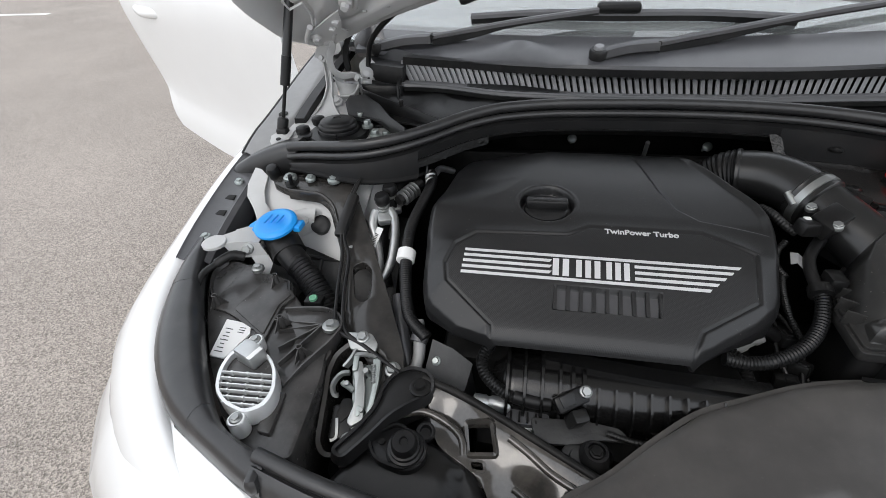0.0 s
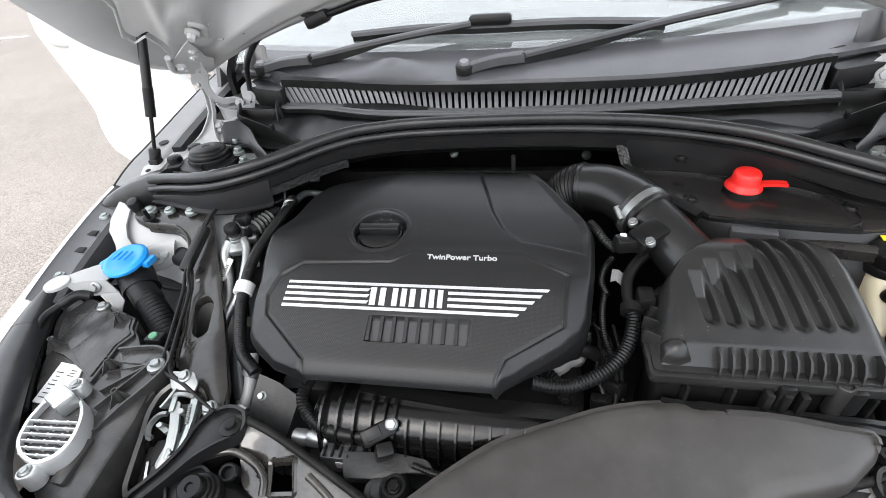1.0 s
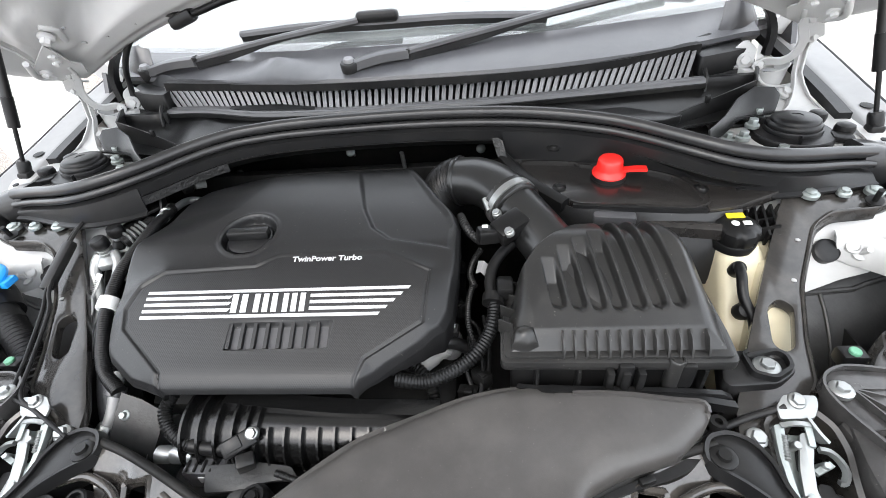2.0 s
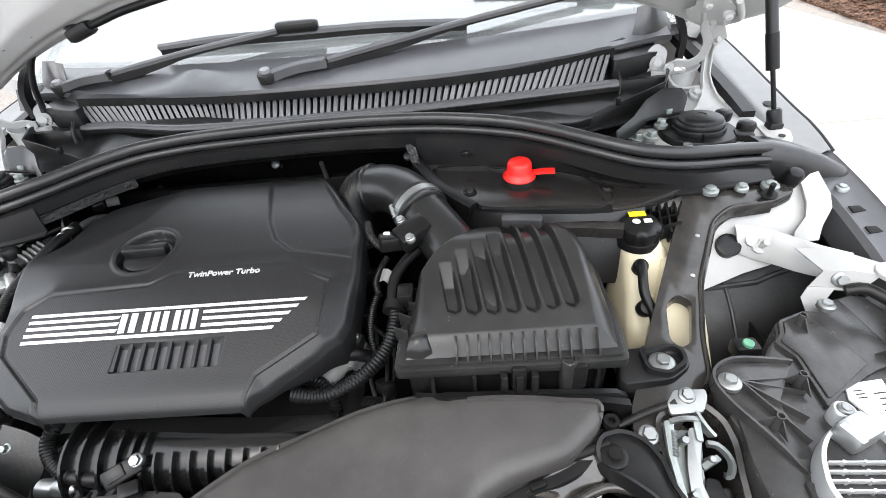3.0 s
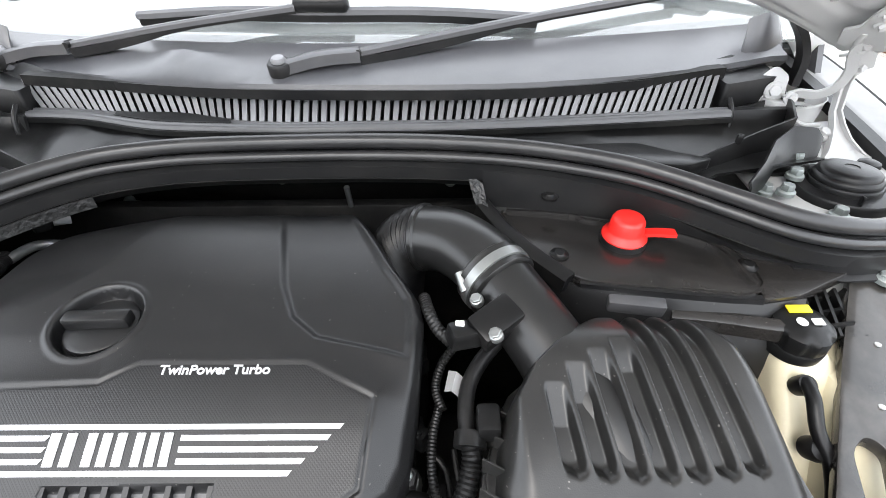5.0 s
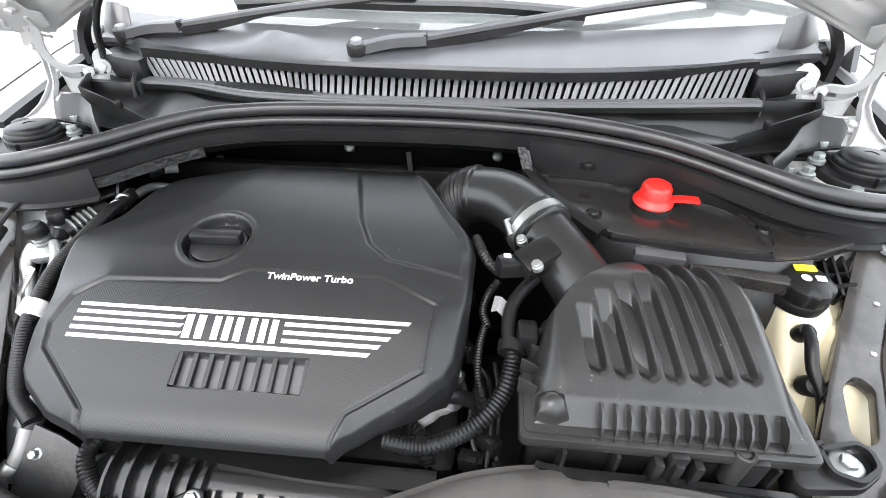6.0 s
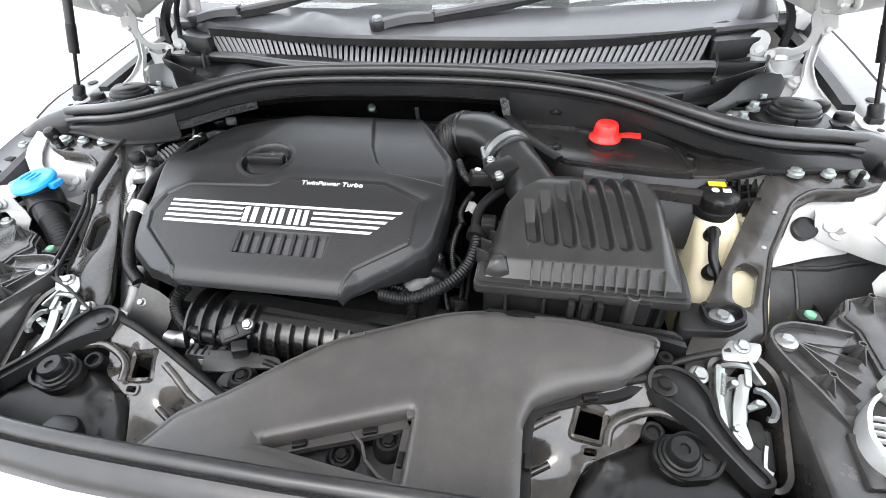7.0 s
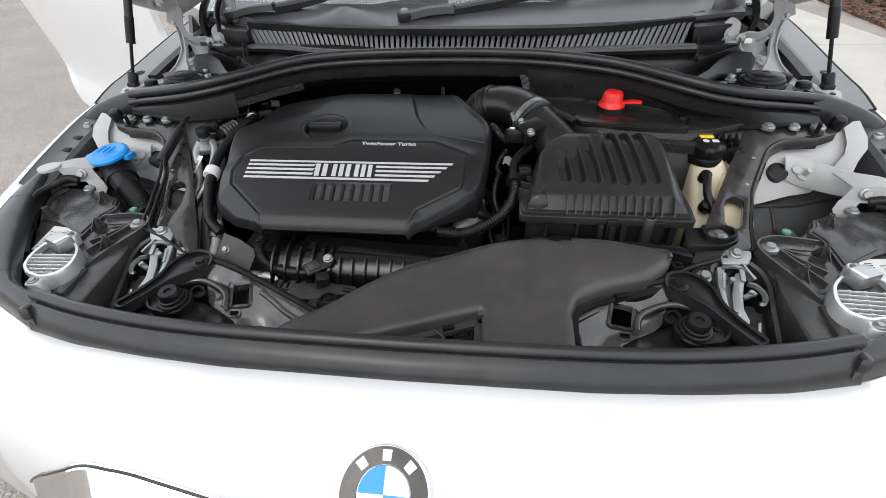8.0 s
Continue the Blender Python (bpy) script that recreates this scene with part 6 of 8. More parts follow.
def support(s):
    """Black front carrier half: ear, rubber bump stop and pressed cross member."""
    base = thing("front_carrier", "black front carrier with bolts, slots and a bump stop", "carrier", (s * 0.33, 0.50, 0.76), "front carriers")
    ear = rounded([(-0.329, 0.556), (-0.338, 0.572), (-0.360, 0.577), (-0.380, 0.567), (-0.391, 0.546), (-0.393, 0.520), (-0.405, 0.494), (-0.428, 0.462), (-0.412, 0.454), (-0.390, 0.484), (-0.372, 0.512), (-0.354, 0.528), (-0.338, 0.538)], 0.010)
    def ez(x, y):
        return 0.780 + 0.10 * (y - 0.55) + 0.004 * smooth01(0.012, 0.018, math.hypot(x + 0.346, y - 0.552))
    part("ear", sided(b_prism(ear, 0.745, ez, 0.002), s), M_TRIM, base)
    part("ear_rim", sided(b_sweep([Vector((x, y, ez(x, y) + 0.001)) for x, y in ear] + [Vector((*ear[0], ez(*ear[0]) + 0.001))], [(-0.0022, -0.010), (0.0022, -0.010), (0.002, 0.004), (-0.002, 0.004)]), s), M_TRIM, base)
    part("screw", sided(b_lathe([(0.013, -0.004), (0.013, 0.001), (0.011, 0.002), (0.007, 0.002), (0.006, 0.006), (0.002, 0.006)], (-0.346, 0.551, 0.786), seg=22), s), M_PLASTIC, base)
    plate = rounded([(-0.394, 0.486), (-0.362, 0.508), (-0.332, 0.490), (-0.322, 0.470), (-0.345, 0.455), (-0.378, 0.462)], 0.010)
    bp = part("bump_plate", sided(b_prism(plate, 0.752, 0.772, 0.003), s), M_RUBBER, base)
    part("plate_rim", sided(b_sweep([Vector((x, y, 0.773)) for x, y in plate] + [Vector((*plate[0], 0.773))], [(-0.002, -0.004), (0.002, -0.004), (0.0015, 0.003), (-0.0015, 0.003)]), s), M_RUBBER, bp)
    part("bump_stop", sided(b_lathe([(0.0225, -0.010), (0.0225, 0.001), (0.020, 0.003), (0.0195, 0.007), (0.017, 0.008), (0.0165, 0.012), (0.0145, 0.013), (0.014, 0.021), (0.012, 0.0235), (0.005, 0.0235), (0.004, 0.021)], (-0.346, 0.477, 0.775), (0, -0.15, 1), 30), s), M_RUBBER, base)
    for x, y in ((-0.376, 0.484), (-0.335, 0.470)):
        part("rivet", sided(b_lathe([(0.004, 0), (0.004, 0.002), (0.002, 0.0025)], (x, y, 0.772), seg=12), s), M_DARK, bp)
    cover = rounded([(-0.418, 0.462), (-0.396, 0.492), (-0.345, 0.514), (-0.305, 0.494), (-0.282, 0.481), (-0.262, 0.468), (-0.240, 0.432), (-0.235, 0.40), (-0.44, 0.40), (-0.44, 0.43)], 0.014)
    part("cover", sided(filled(cover, [], lambda x, y: 0.762 - 0.35 * max(0, 0.462 - y) ** 1.0 - 0.014 * smooth01(-0.300, -0.288, x) * smooth01(0.478, 0.462, y) - 0.012 * (1 - smooth01(0.0, 0.010, inside(cover, x, y))), 0.05), s), M_PLASTIC, base, smooth=60)
    part("front_tab", sided(b_prism(rounded([(-0.330, 0.438), (-0.300, 0.440), (-0.285, 0.425), (-0.30, 0.412), (-0.335, 0.412)], 0.008), 0.742, 0.758, 0.003), s), M_TRIM, base)
    part("socket", sided(b_lathe([(0.011, -0.02), (0.011, 0.004), (0.009, 0.006), (0.007, 0.006), (0.006, -0.004)], (-0.331, 0.506, 0.766), (0.2, -0.3, 1), 18), s), M_RUBBER, base)
    # pressed cross member with a framed slot and folds
    slot = rounded([(-0.286, 0.524), (-0.258, 0.526), (-0.250, 0.497), (-0.280, 0.495)], 0.004)
    oval = rounded([(-0.278, 0.489), (-0.262, 0.489), (-0.260, 0.479), (-0.276, 0.479)], 0.004)
    outer = rounded([(-0.345, 0.560), (-0.325, 0.566), (-0.258, 0.534), (-0.183, 0.503), (-0.110, 0.470), (-0.105, 0.415), (-0.235, 0.415), (-0.262, 0.470), (-0.318, 0.500)], 0.012)

    def cz(x, y):
        z = 0.754 + 0.26 * (y - 0.50)
        z += 0.012 * smooth01(0.045, 0.0, seg_dist(x, y, (-0.335, 0.562), (-0.11, 0.466)))
        z -= 0.010 * smooth01(0.045, 0.0, math.hypot(x + 0.215, y - 0.455))
        return z - 0.008 * smooth01(0.035, 0.0, math.hypot(x + 0.308, y - 0.527))

    cm = part("cross_member", sided(filled(outer, [slot, oval], cz, 0.012, 5, 0.005), s), M_GLOSSBLACK, base, "glossy black pressed cross member with mud film", smooth=80)
    for loop, w in ((slot, 0.0035), (oval, 0.002)):
        lp = [(x + (x + 0.268) * 0.10, y + (y - 0.510) * 0.10) for x, y in loop] if loop is slot else loop
        part("opening_rim", sided(b_sweep([Vector((x, y, cz(x, y))) for x, y in lp + [lp[0]]], [(-w, -0.006), (w, -0.006), (w * 0.7, 0.0022), (-w * 0.7, 0.0022)]), s), M_GLOSSBLACK, cm)
    part("edge_bead", sided(b_tube([(-0.345, 0.566, 0.784), (-0.30, 0.553, 0.780), (-0.25, 0.533, 0.774), (-0.183, 0.503, 0.765), (-0.11, 0.470, 0.756)], 0.005, 10), s), M_DARK, cm)
    part("fold_bead", sided(b_tube([(x, y, cz(x, y)) for x, y in ((-0.236, 0.512), (-0.215, 0.500), (-0.190, 0.484), (-0.165, 0.472))], 0.0045, 10), s), M_GLOSSBLACK, cm)
    part("fold_bead", sided(b_tube([(x, y, cz(x, y)) for x, y in ((-0.228, 0.470), (-0.205, 0.458), (-0.180, 0.440))], 0.004, 10), s), M_GLOSSBLACK, cm)
    part("arch_bead", sided(b_tube([(-0.285, 0.490, 0.756), (-0.290, 0.508, 0.762), (-0.310, 0.522, 0.766), (-0.340, 0.530, 0.769), (-0.372, 0.520, 0.768)], 0.005, 10), s), M_GLOSSBLACK, cm)
    part("front_rail", sided(b_box((-0.27, 0.408, 0.720), (0.42, 0.03, 0.06), 0.008), s), M_PLASTIC, base)


for s in (-1, 1):
    support(s)


# ---- engine cover ----
CV_L = [(0.604, -0.268), (0.612, -0.290), (0.621, -0.318), (0.645, -0.353), (0.655, -0.361), (0.675, -0.366), (0.72, -0.370), (0.75, -0.373), (0.79, -0.372), (0.85, -0.366), (0.90, -0.356), (0.93, -0.343), (0.96, -0.318), (0.985, -0.275)]
CV_R = [(0.604, -0.032), (0.612, -0.022), (0.630, 0.005), (0.652, 0.043), (0.672, 0.067), (0.690, 0.0755), (0.745, 0.083), (0.80, 0.086), (0.822, 0.081), (0.84, 0.071), (0.86, 0.058), (0.92, 0.027), (0.955, 0.008), (0.985, -0.02)]
CV_Z = [(0.604, 0.8165), (0.6065, 0.8235), (0.611, 0.8295), (0.618, 0.8355), (0.640, 0.8465), (0.68, 0.867), (0.71, 0.882), (0.752, 0.896), (0.80, 0.905), (0.86, 0.914), (0.92, 0.918), (0.955, 0.912), (0.985, 0.890)]
CREASE = [(0.78, -0.33), (0.82, -0.272), (0.859, -0.236), (0.926, -0.210), (0.985, -0.19)]
PANEL = [(-0.326, 0.717), (-0.300, 0.736), (-0.178, 0.741), (-0.150, 0.757), (-0.010, 0.757), (0.047, 0.729), (0.041, 0.670), (-0.024, 0.633), (-0.034, 0.612), (-0.036, 0.590), (-0.269, 0.590), (-0.270, 0.620), (-0.331, 0.668), (-0.336, 0.69)]
STEP_R = [(-0.095, 1.02), (-0.078, 0.945), (-0.052, 0.842), (-0.034, 0.803), (-0.008, 0.781), (0.075, 0.764), (0.20, 0.74), (0.20, 1.02)]
OIL = (-0.207, 0.800)
VENT = [(-0.193, 0.672), (-0.066, 0.673), (-0.069, 0.645), (-0.195, 0.644)]


def cover_z(x, y):
    z = curve_at(CV_Z, y)
    l, r = lin_at(CV_L, y), lin_at(CV_R, y)
    d = min(x - l, r - x)
    p = inside(PANEL, x, y)
    # flat facets fall from the panel's border to the outer edge; the edge itself is rolled over
    z -= 0.62 * max(0.0, -p - 0.004) * smooth01(0.785, 0.700, y)
    z -= 0.010 * (1 - smooth01(-0.001, 0.011, d)) ** 2
    c = lin_at(CREASE, y)
    if y > 0.78 and x < c:
        z -= 0.022 * smooth01(0.78, 0.86, y) * min(1.0, (c - x) / (c - l + 1e-6)) ** 1.2
    e = min(inside(STEP_R, x, y), r - 0.011 - x)
    z -= 0.0055 * smooth01(-0.003, 0.006, e) * smooth01(0.98, 0.90, y + 0.3 * max(0, -x - 0.05))
    # the panel lies a little lower inside a narrow groove
    z -= 0.0010 * smooth01(-0.0005, 0.002, p) + 0.0022 * math.exp(-(p / 0.0016) ** 2) * smooth01(0.760, 0.735, y + 0.1 * abs(x + 0.14)) + 0.0006 * math.exp(-(p / 0.0016) ** 2)
    q = math.hypot(x - OIL[0], (y - OIL[1]) * 1.05)
    z -= 0.015 * smooth01(0.0385, 0.0350, q) - 0.0012 * smooth01(0.046, 0.041, q) * smooth01(0.036, 0.040, q)
    z -= 0.007 * smooth01(-0.001, 0.002, inside(VENT, x, y))
    return z


def engine_cover():
    base = thing("engine_cover", "black plastic engine cover with silver stripes and a net-grained front", "engine cover", (-0.14, 0.77, 0.80))
    ny, nx = 280, 340
    ys = [0.604 + 0.381 * (j / (ny - 1)) ** 1.15 for j in range(ny)]
    shell, net = bmesh.new(), bmesh.new()
    pts, rows_v, rows_n = [], [], []
    for y in ys:
        l, r = lin_at(CV_L, y), lin_at(CV_R, y)
        row = [(l + (r - l) * i / (nx - 1), y) for i in range(nx)]
        pts.append([(x, yy, cover_z(x, yy)) for x, yy in row])
    for j in range(ny):
        rows_v.append([shell.verts.new(p) for p in pts[j]])
        rows_n.append([net.verts.new(p) for p in pts[j]])
    for j in range(ny - 1):
        for i in range(nx - 1):
            a = pts[j][i]
            b = pts[j + 1][i + 1]
            cx, cy = (a[0] + b[0]) / 2, (a[1] + b[1]) / 2
            isn = inside(PANEL, cx, cy) > 0.002 and inside(VENT, cx, cy) < -0.001
            R, bm = (rows_n, net) if isn else (rows_v, shell)
            bm.faces.new((R[j][i], R[j][i + 1], R[j + 1][i + 1], R[j + 1][i]))
    # skirt
    rim = [(0, i) for i in range(nx)] + [(j, nx - 1) for j in range(1, ny)] + [(ny - 1, i) for i in range(nx - 2, -1, -1)] + [(j, 0) for j in range(ny - 2, 0, -1)]
    low = []
    for j, i in rim:
        x, y, z = pts[j][i]
        low.append(shell.verts.new((x * 0.99 - 0.0014, y + (0.004 if j == 0 else 0), z - (0.005 + 0.040 * smooth01(0.61, 0.70, y)))))
    for k in range(len(rim)):
        (j, i), (j2, i2) = rim[k], rim[(k + 1) % len(rim)]
        shell.faces.new((rows_v[j][i], rows_v[j2][i2], low[(k + 1) % len(rim)], low[k]))
    for bm in (shell, net):
        loose = [v for v in bm.verts if not v.link_faces]
        bmesh.ops.delete(bm, geom=loose, context="VERTS")
    part("shell", shell, M_COVER, base, smooth=70)
    part("front_panel", net, M_NET, base, "net-grained black front panel", smooth=70)
    # silver stripes, broken by the emblem
    y0, y1 = 0.6795, 0.7085
    for k in range(5):
        y = y1 + (y0 - y1) * k / 4
        xl = -0.312 - 0.0006 * k
        xr = 0.024 - 0.009 * k
        runs = [(xl, xr)] if k in (0, 4) else [(xl, -0.201), (-0.097, xr)]
        for a, b in runs:
            n = 24
            w = 0.0018
            rows = []
            for i in range(n + 1):
                x = a + (b - a) * i / n
                rows.append([(x, y - w, cover_z(x, y - w) + 0.0007), (x + (0.003 if i == n else 0), y + w, cover_z(x, y + w) + 0.0007)])
            part("stripe", b_sheet(rows, 0.0005), M_SILVER, base)
    # emblem: plain silver fields, three blocks of upright bars
    yb, yt = 0.6835, 0.7045
    for x0, x1, n in ((-0.197, -0.172, 2), (-0.168, -0.134, 3), (-0.131, -0.099, 3)):
        for i in range(n):
            w = (x1 - x0) / n
            a, b = x0 + i * w, x0 + (i + 0.62) * w
            part("emblem_bar", b_sheet([[(x, y, cover_z(x, y) + 0.0009) for x in (a, (a + b) / 2, b)] for y in (yb, (yb + yt) / 2, yt)], 0.0008), M_SILVER, base)
    t = text_mesh("TwinPower Turbo", 0.0108)
    w = max(v.co.x for v in t.verts)
    for v in t.verts:
        v.co.x *= 0.092 / w
    for v in t.verts:
        x, y = -0.131 + v.co.x, 0.7475 + v.co.y
        v.co = (x, y, cover_z(x, y) + 0.0006 + v.co.z)
    part("lettering", t, M_SILVER, base, "small silver words on the cover")
    # vent slots
    n = 9
    for i in range(n):
        x = -0.1925 + 0.1250 * i / (n - 1)
        part("vent_rib", b_sheet([[(x + d, y, curve_at(CV_Z, y) - 0.0022) for d in (-0.0022, 0.0022)] for y in (0.645, 0.659, 0.673)], 0.005), M_COVER, base)
    # slot backs in a paler grey, which stands for the light they reflect
    rows = [[(x, y, curve_at(CV_Z, y) - 0.0078) for x in (-0.192, -0.13, -0.067)] for y in (0.647, 0.659, 0.6705)]
    part("vent_back", b_sheet(rows, 0.0006), M_GREYPL, base)
    # oil filler cap in its round well
    cap = thing("oil_filler_cap", "black oil filler cap with a bar grip, sunk in the cover", "oil cap", (OIL[0], OIL[1], 0.885))
    z = curve_at(CV_Z, OIL[1]) - 0.012
    part("disc", b_lathe([(0.0305, -0.004), (0.0315, 0.0), (0.0310, 0.004), (0.0285, 0.0055), (0.004, 0.0055)], (OIL[0], OIL[1], z), (0, -0.06, 1), 36), M_COVER, cap)
    part("grip", b_box((OIL[0], OIL[1], z + 0.0115), (0.058, 0.014, 0.014), 0.003, rot(3, 0, 2)), M_COVER, cap)


engine_cover()


def intake_manifold():
    base = thing("intake_manifold", "black ribbed plastic intake manifold below the cover", "intake manifold", (-0.05, 0.58, 0.74))
    line = spline([(-0.262, 0.606, 0.742), (-0.16, 0.602, 0.744), (-0.05, 0.600, 0.744), (0.075, 0.602, 0.740)], 0.006)
    part("tube", b_sweep(line, circle(0.043, 24), scales=[0.6 + 0.4 * smooth01(0, 4, min(i, len(line) - 1 - i)) - (0.12 * i / len(line)) for i in range(len(line))]), M_MANIFOLD, base)
    for i in range(4):
        part("rib", b_lathe([(0.0425, -0.0030), (0.0510, -0.0016), (0.0510, 0.0016), (0.0425, 0.0030)], (-0.243 + 0.021 * i, 0.605, 0.743), (1, 0, 0), 28), M_MANIFOLD, base)
    for i in range(10):
        part("rib", b_sweep([Vector((-0.136 + 0.0195 * i, 0.601 + 0.041 * math.cos(a), 0.744 + 0.041 * math.sin(a))) for a in [2.0 + 0.14 * k for k in range(11)]], [(-0.004, -0.0018), (0.0075, -0.0013), (0.0075, 0.0013), (-0.004, 0.0018)], up=(1, 0, 0)), M_MANIFOLD, base)
    for x in (-0.165, -0.152):
        part("collar", b_lathe([(0.044, -0.003), (0.048, -0.002), (0.048, 0.002), (0.044, 0.003)], (x, 0.602, 0.744), (1, 0, 0), 28), M_MANIFOLD, base)
    part("upper_ledge", b_sweep(spline([(-0.20, 0.618, 0.790), (-0.13, 0.612, 0.787), (-0.05, 0.606, 0.786), (0.06, 0.606, 0.783)], 0.01), [(-0.010, -0.005), (0.010, -0.005), (0.010, 0.004), (-0.010, 0.004)]), M_MANIFOLD, base)
    sn = thing("pressure_sensor", "small black pressure sensor with a steel screw", "sensor", (-0.165, 0.565, 0.77))
    part("body", b_box((-0.168, 0.566, 0.778), (0.040, 0.020, 0.012), 0.003, rot(38, -10, 30)), M_PLASTIC, sn)
    part("lid", b_box((-0.172, 0.561, 0.783), (0.018, 0.014, 0.004), 0.001, rot(38, -10, 30)), M_TRIM, sn)
    part("socket", b_box((-0.160, 0.552, 0.762), (0.020, 0.016, 0.026), 0.003, rot(20, 10, 28)), M_PLASTIC, sn)
    part("screw", b_bolt((-0.152, 0.572, 0.788), (0.1, -0.5, 0.85), 0.0055, 0.005, 1.4), M_STEEL, sn)


intake_manifold()


def low_engine():
    blk = thing("engine_block", "dark engine castings and small aluminium fittings below the manifold", "engine", (-0.1, 0.65, 0.6))
    part("block", b_box((-0.13, 0.78, 0.625), (0.42, 0.30, 0.26), 0.02), M_DARK, blk)
    part("gearbox", b_box((0.20, 0.72, 0.56), (0.26, 0.28, 0.24), 0.03), M_DARK, blk)
    part("front_casting", b_box((-0.17, 0.57, 0.66), (0.22, 0.07, 0.10), 0.012), M_DARK, blk)
    part("canister", b_lathe([(0.008, 0), (0.0105, 0.002), (0.0105, 0.016), (0.009, 0.018), (0.009, 0.021), (0.0105, 0.023), (0.0105, 0.044), (0.008, 0.047)], (-0.284, 0.568, 0.747), (1, 0.0, -0.02), 22), M_ALU, blk, "small bright aluminium canister")
    reg = part("regulator", b_box((-0.216, 0.560, 0.732), (0.052, 0.032, 0.034), 0.004), M_GREYPL, blk)
    part("label", b_box((-0.214, 0.5425, 0.738), (0.014, 0.001, 0.012), 0), M_LABEL, reg)
    for k in range(4):
        part("rib", b_box((-0.236 + 0.010 * k, 0.553, 0.7495), (0.003, 0.014, 0.004), 0.001), M_PLASTIC, reg)
    bracket = part("bracket_plate", b_prism(rounded([(-0.213, 0.553), (-0.205, 0.525), (-0.165, 0.528), (-0.130, 0.538), (-0.098, 0.540), (-0.110, 0.553), (-0.150, 0.557)], 0.005), lambda x, y: 0.745 + 0.25 * (y - 0.54), lambda x, y: 0.749 + 0.25 * (y - 0.54), 0.001), M_LINER, blk, "dusty folded bracket plate")
    part("fixing_boss", b_lathe([(0.018, -0.015), (0.017, 0.0), (0.013, 0.003), (0.009, 0.003), (0.008, 0.007), (0.002, 0.007)], (-0.160, 0.515, 0.742), (0.1, -0.2, 1), 22), M_LINER, blk)
    part("side_sheet", b_sheet([[(-0.345, 0.625, 0.790), (-0.318, 0.620, 0.782), (-0.290, 0.612, 0.765)], [(-0.352, 0.585, 0.758), (-0.325, 0.582, 0.748), (-0.30, 0.575, 0.735)], [(-0.36, 0.55, 0.72), (-0.33, 0.545, 0.71), (-0.30, 0.54, 0.70)]], 0.003), M_LINER, blk)
    part("coolant_pipe", b_tube([(-0.372, 0.655, 0.790), (-0.366, 0.635, 0.778), (-0.364, 0.612, 0.762), (-0.370, 0.596, 0.750), (-0.385, 0.585, 0.742)], 0.0085, 14), M_GUTTER, blk)
    part("pipe_band", b_lathe([(0.0115, -0.007), (0.012, -0.006), (0.012, 0.006), (0.0115, 0.007)], (-0.366, 0.635, 0.778), (0.15, 0.8, 0.45), 18), M_GREYPL, blk)
    part("pipe_band", b_lathe([(0.0115, -0.007), (0.012, -0.006), (0.012, 0.006), (0.0115, 0.007)], (-0.370, 0.596, 0.750), (0.4, 0.75, 0.4), 18), M_STEEL, blk)
    part("stud", b_bolt((-0.338, 0.606, 0.770), (0, -0.6, 0.8), 0.0042, 0.006, 1.6), M_ZINC, blk)
    part("pulley", b_lathe([(0.05, 0), (0.052, 0.003), (0.052, 0.007), (0.047, 0.008), (0.047, 0.014), (0.052, 0.015), (0.052, 0.022), (0.02, 0.024)], (-0.318, 0.605, 0.690), (1, -0.2, 0.1), 32), M_STEEL, blk)
    # fittings in the gap between the cover and the air box
    part("metal_sleeve", b_lathe([(0.010, -0.024), (0.0125, -0.022), (0.0125, -0.006), (0.011, -0.004), (0.011, 0.004), (0.0125, 0.006), (0.0125, 0.016), (0.009, 0.018)], (0.052, 0.680, 0.792), (0.75, 0.2, 0.55), 20), M_GUTTER, blk, "dull grey pipe sleeve")
    part("sensor_boss", b_lathe([(0.016, -0.03), (0.016, 0.0), (0.013, 0.004), (0.012, 0.014), (0.008, 0.017)], (0.068, 0.708, 0.786), (0.1, -0.25, 1), 18), M_GUTTER, blk)
    part("sensor_cap", b_lathe([(0.0125, 0.0), (0.0125, 0.014), (0.010, 0.018), (0.005, 0.019)], (0.069, 0.704, 0.802), (0.1, -0.25, 1), 6), M_RUBBER, blk)
    part("cap_stud", b_bolt((0.072, 0.700, 0.821), (0.1, -0.25, 1), 0.0036, 0.005, 1.5), M_ZINC, blk)
    for k, (x, y, z, a) in enumerate(((0.066, 0.770, 0.816, 20), (0.078, 0.742, 0.808, 55), (0.098, 0.690, 0.792, 10), (0.108, 0.655, 0.776, 40), (0.092, 0.640, 0.764, 75), (0.120, 0.625, 0.768, 15), (0.075, 0.815, 0.822, 35))):
        plug = part("connector", b_box((x, y, z), (0.016, 0.026, 0.018), 0.003, rot(-14 + 6 * (k % 3), 10, a)), M_PLASTIC, blk)
        part("catch", b_box((x, y - 0.004, z + 0.0105), (0.008, 0.010, 0.004), 0.001, rot(-14 + 6 * (k % 3), 10, a)), M_TRIM, plug)
    for pts in (((0.070, 0.835, 0.815), (0.068, 0.790, 0.812), (0.086, 0.735, 0.805), (0.105, 0.715, 0.798), (0.110, 0.667, 0.786), (0.106, 0.632, 0.770)), ((0.080, 0.760, 0.810), (0.094, 0.715, 0.796), (0.088, 0.672, 0.782), (0.098, 0.640, 0.764)), ((0.112, 0.730, 0.806), (0.118, 0.690, 0.790), (0.116, 0.648, 0.770), (0.122, 0.612, 0.756))):
        part("wire", b_tube(pts, 0.0028, 8, 0.008), M_RUBBER, blk)


low_engine()


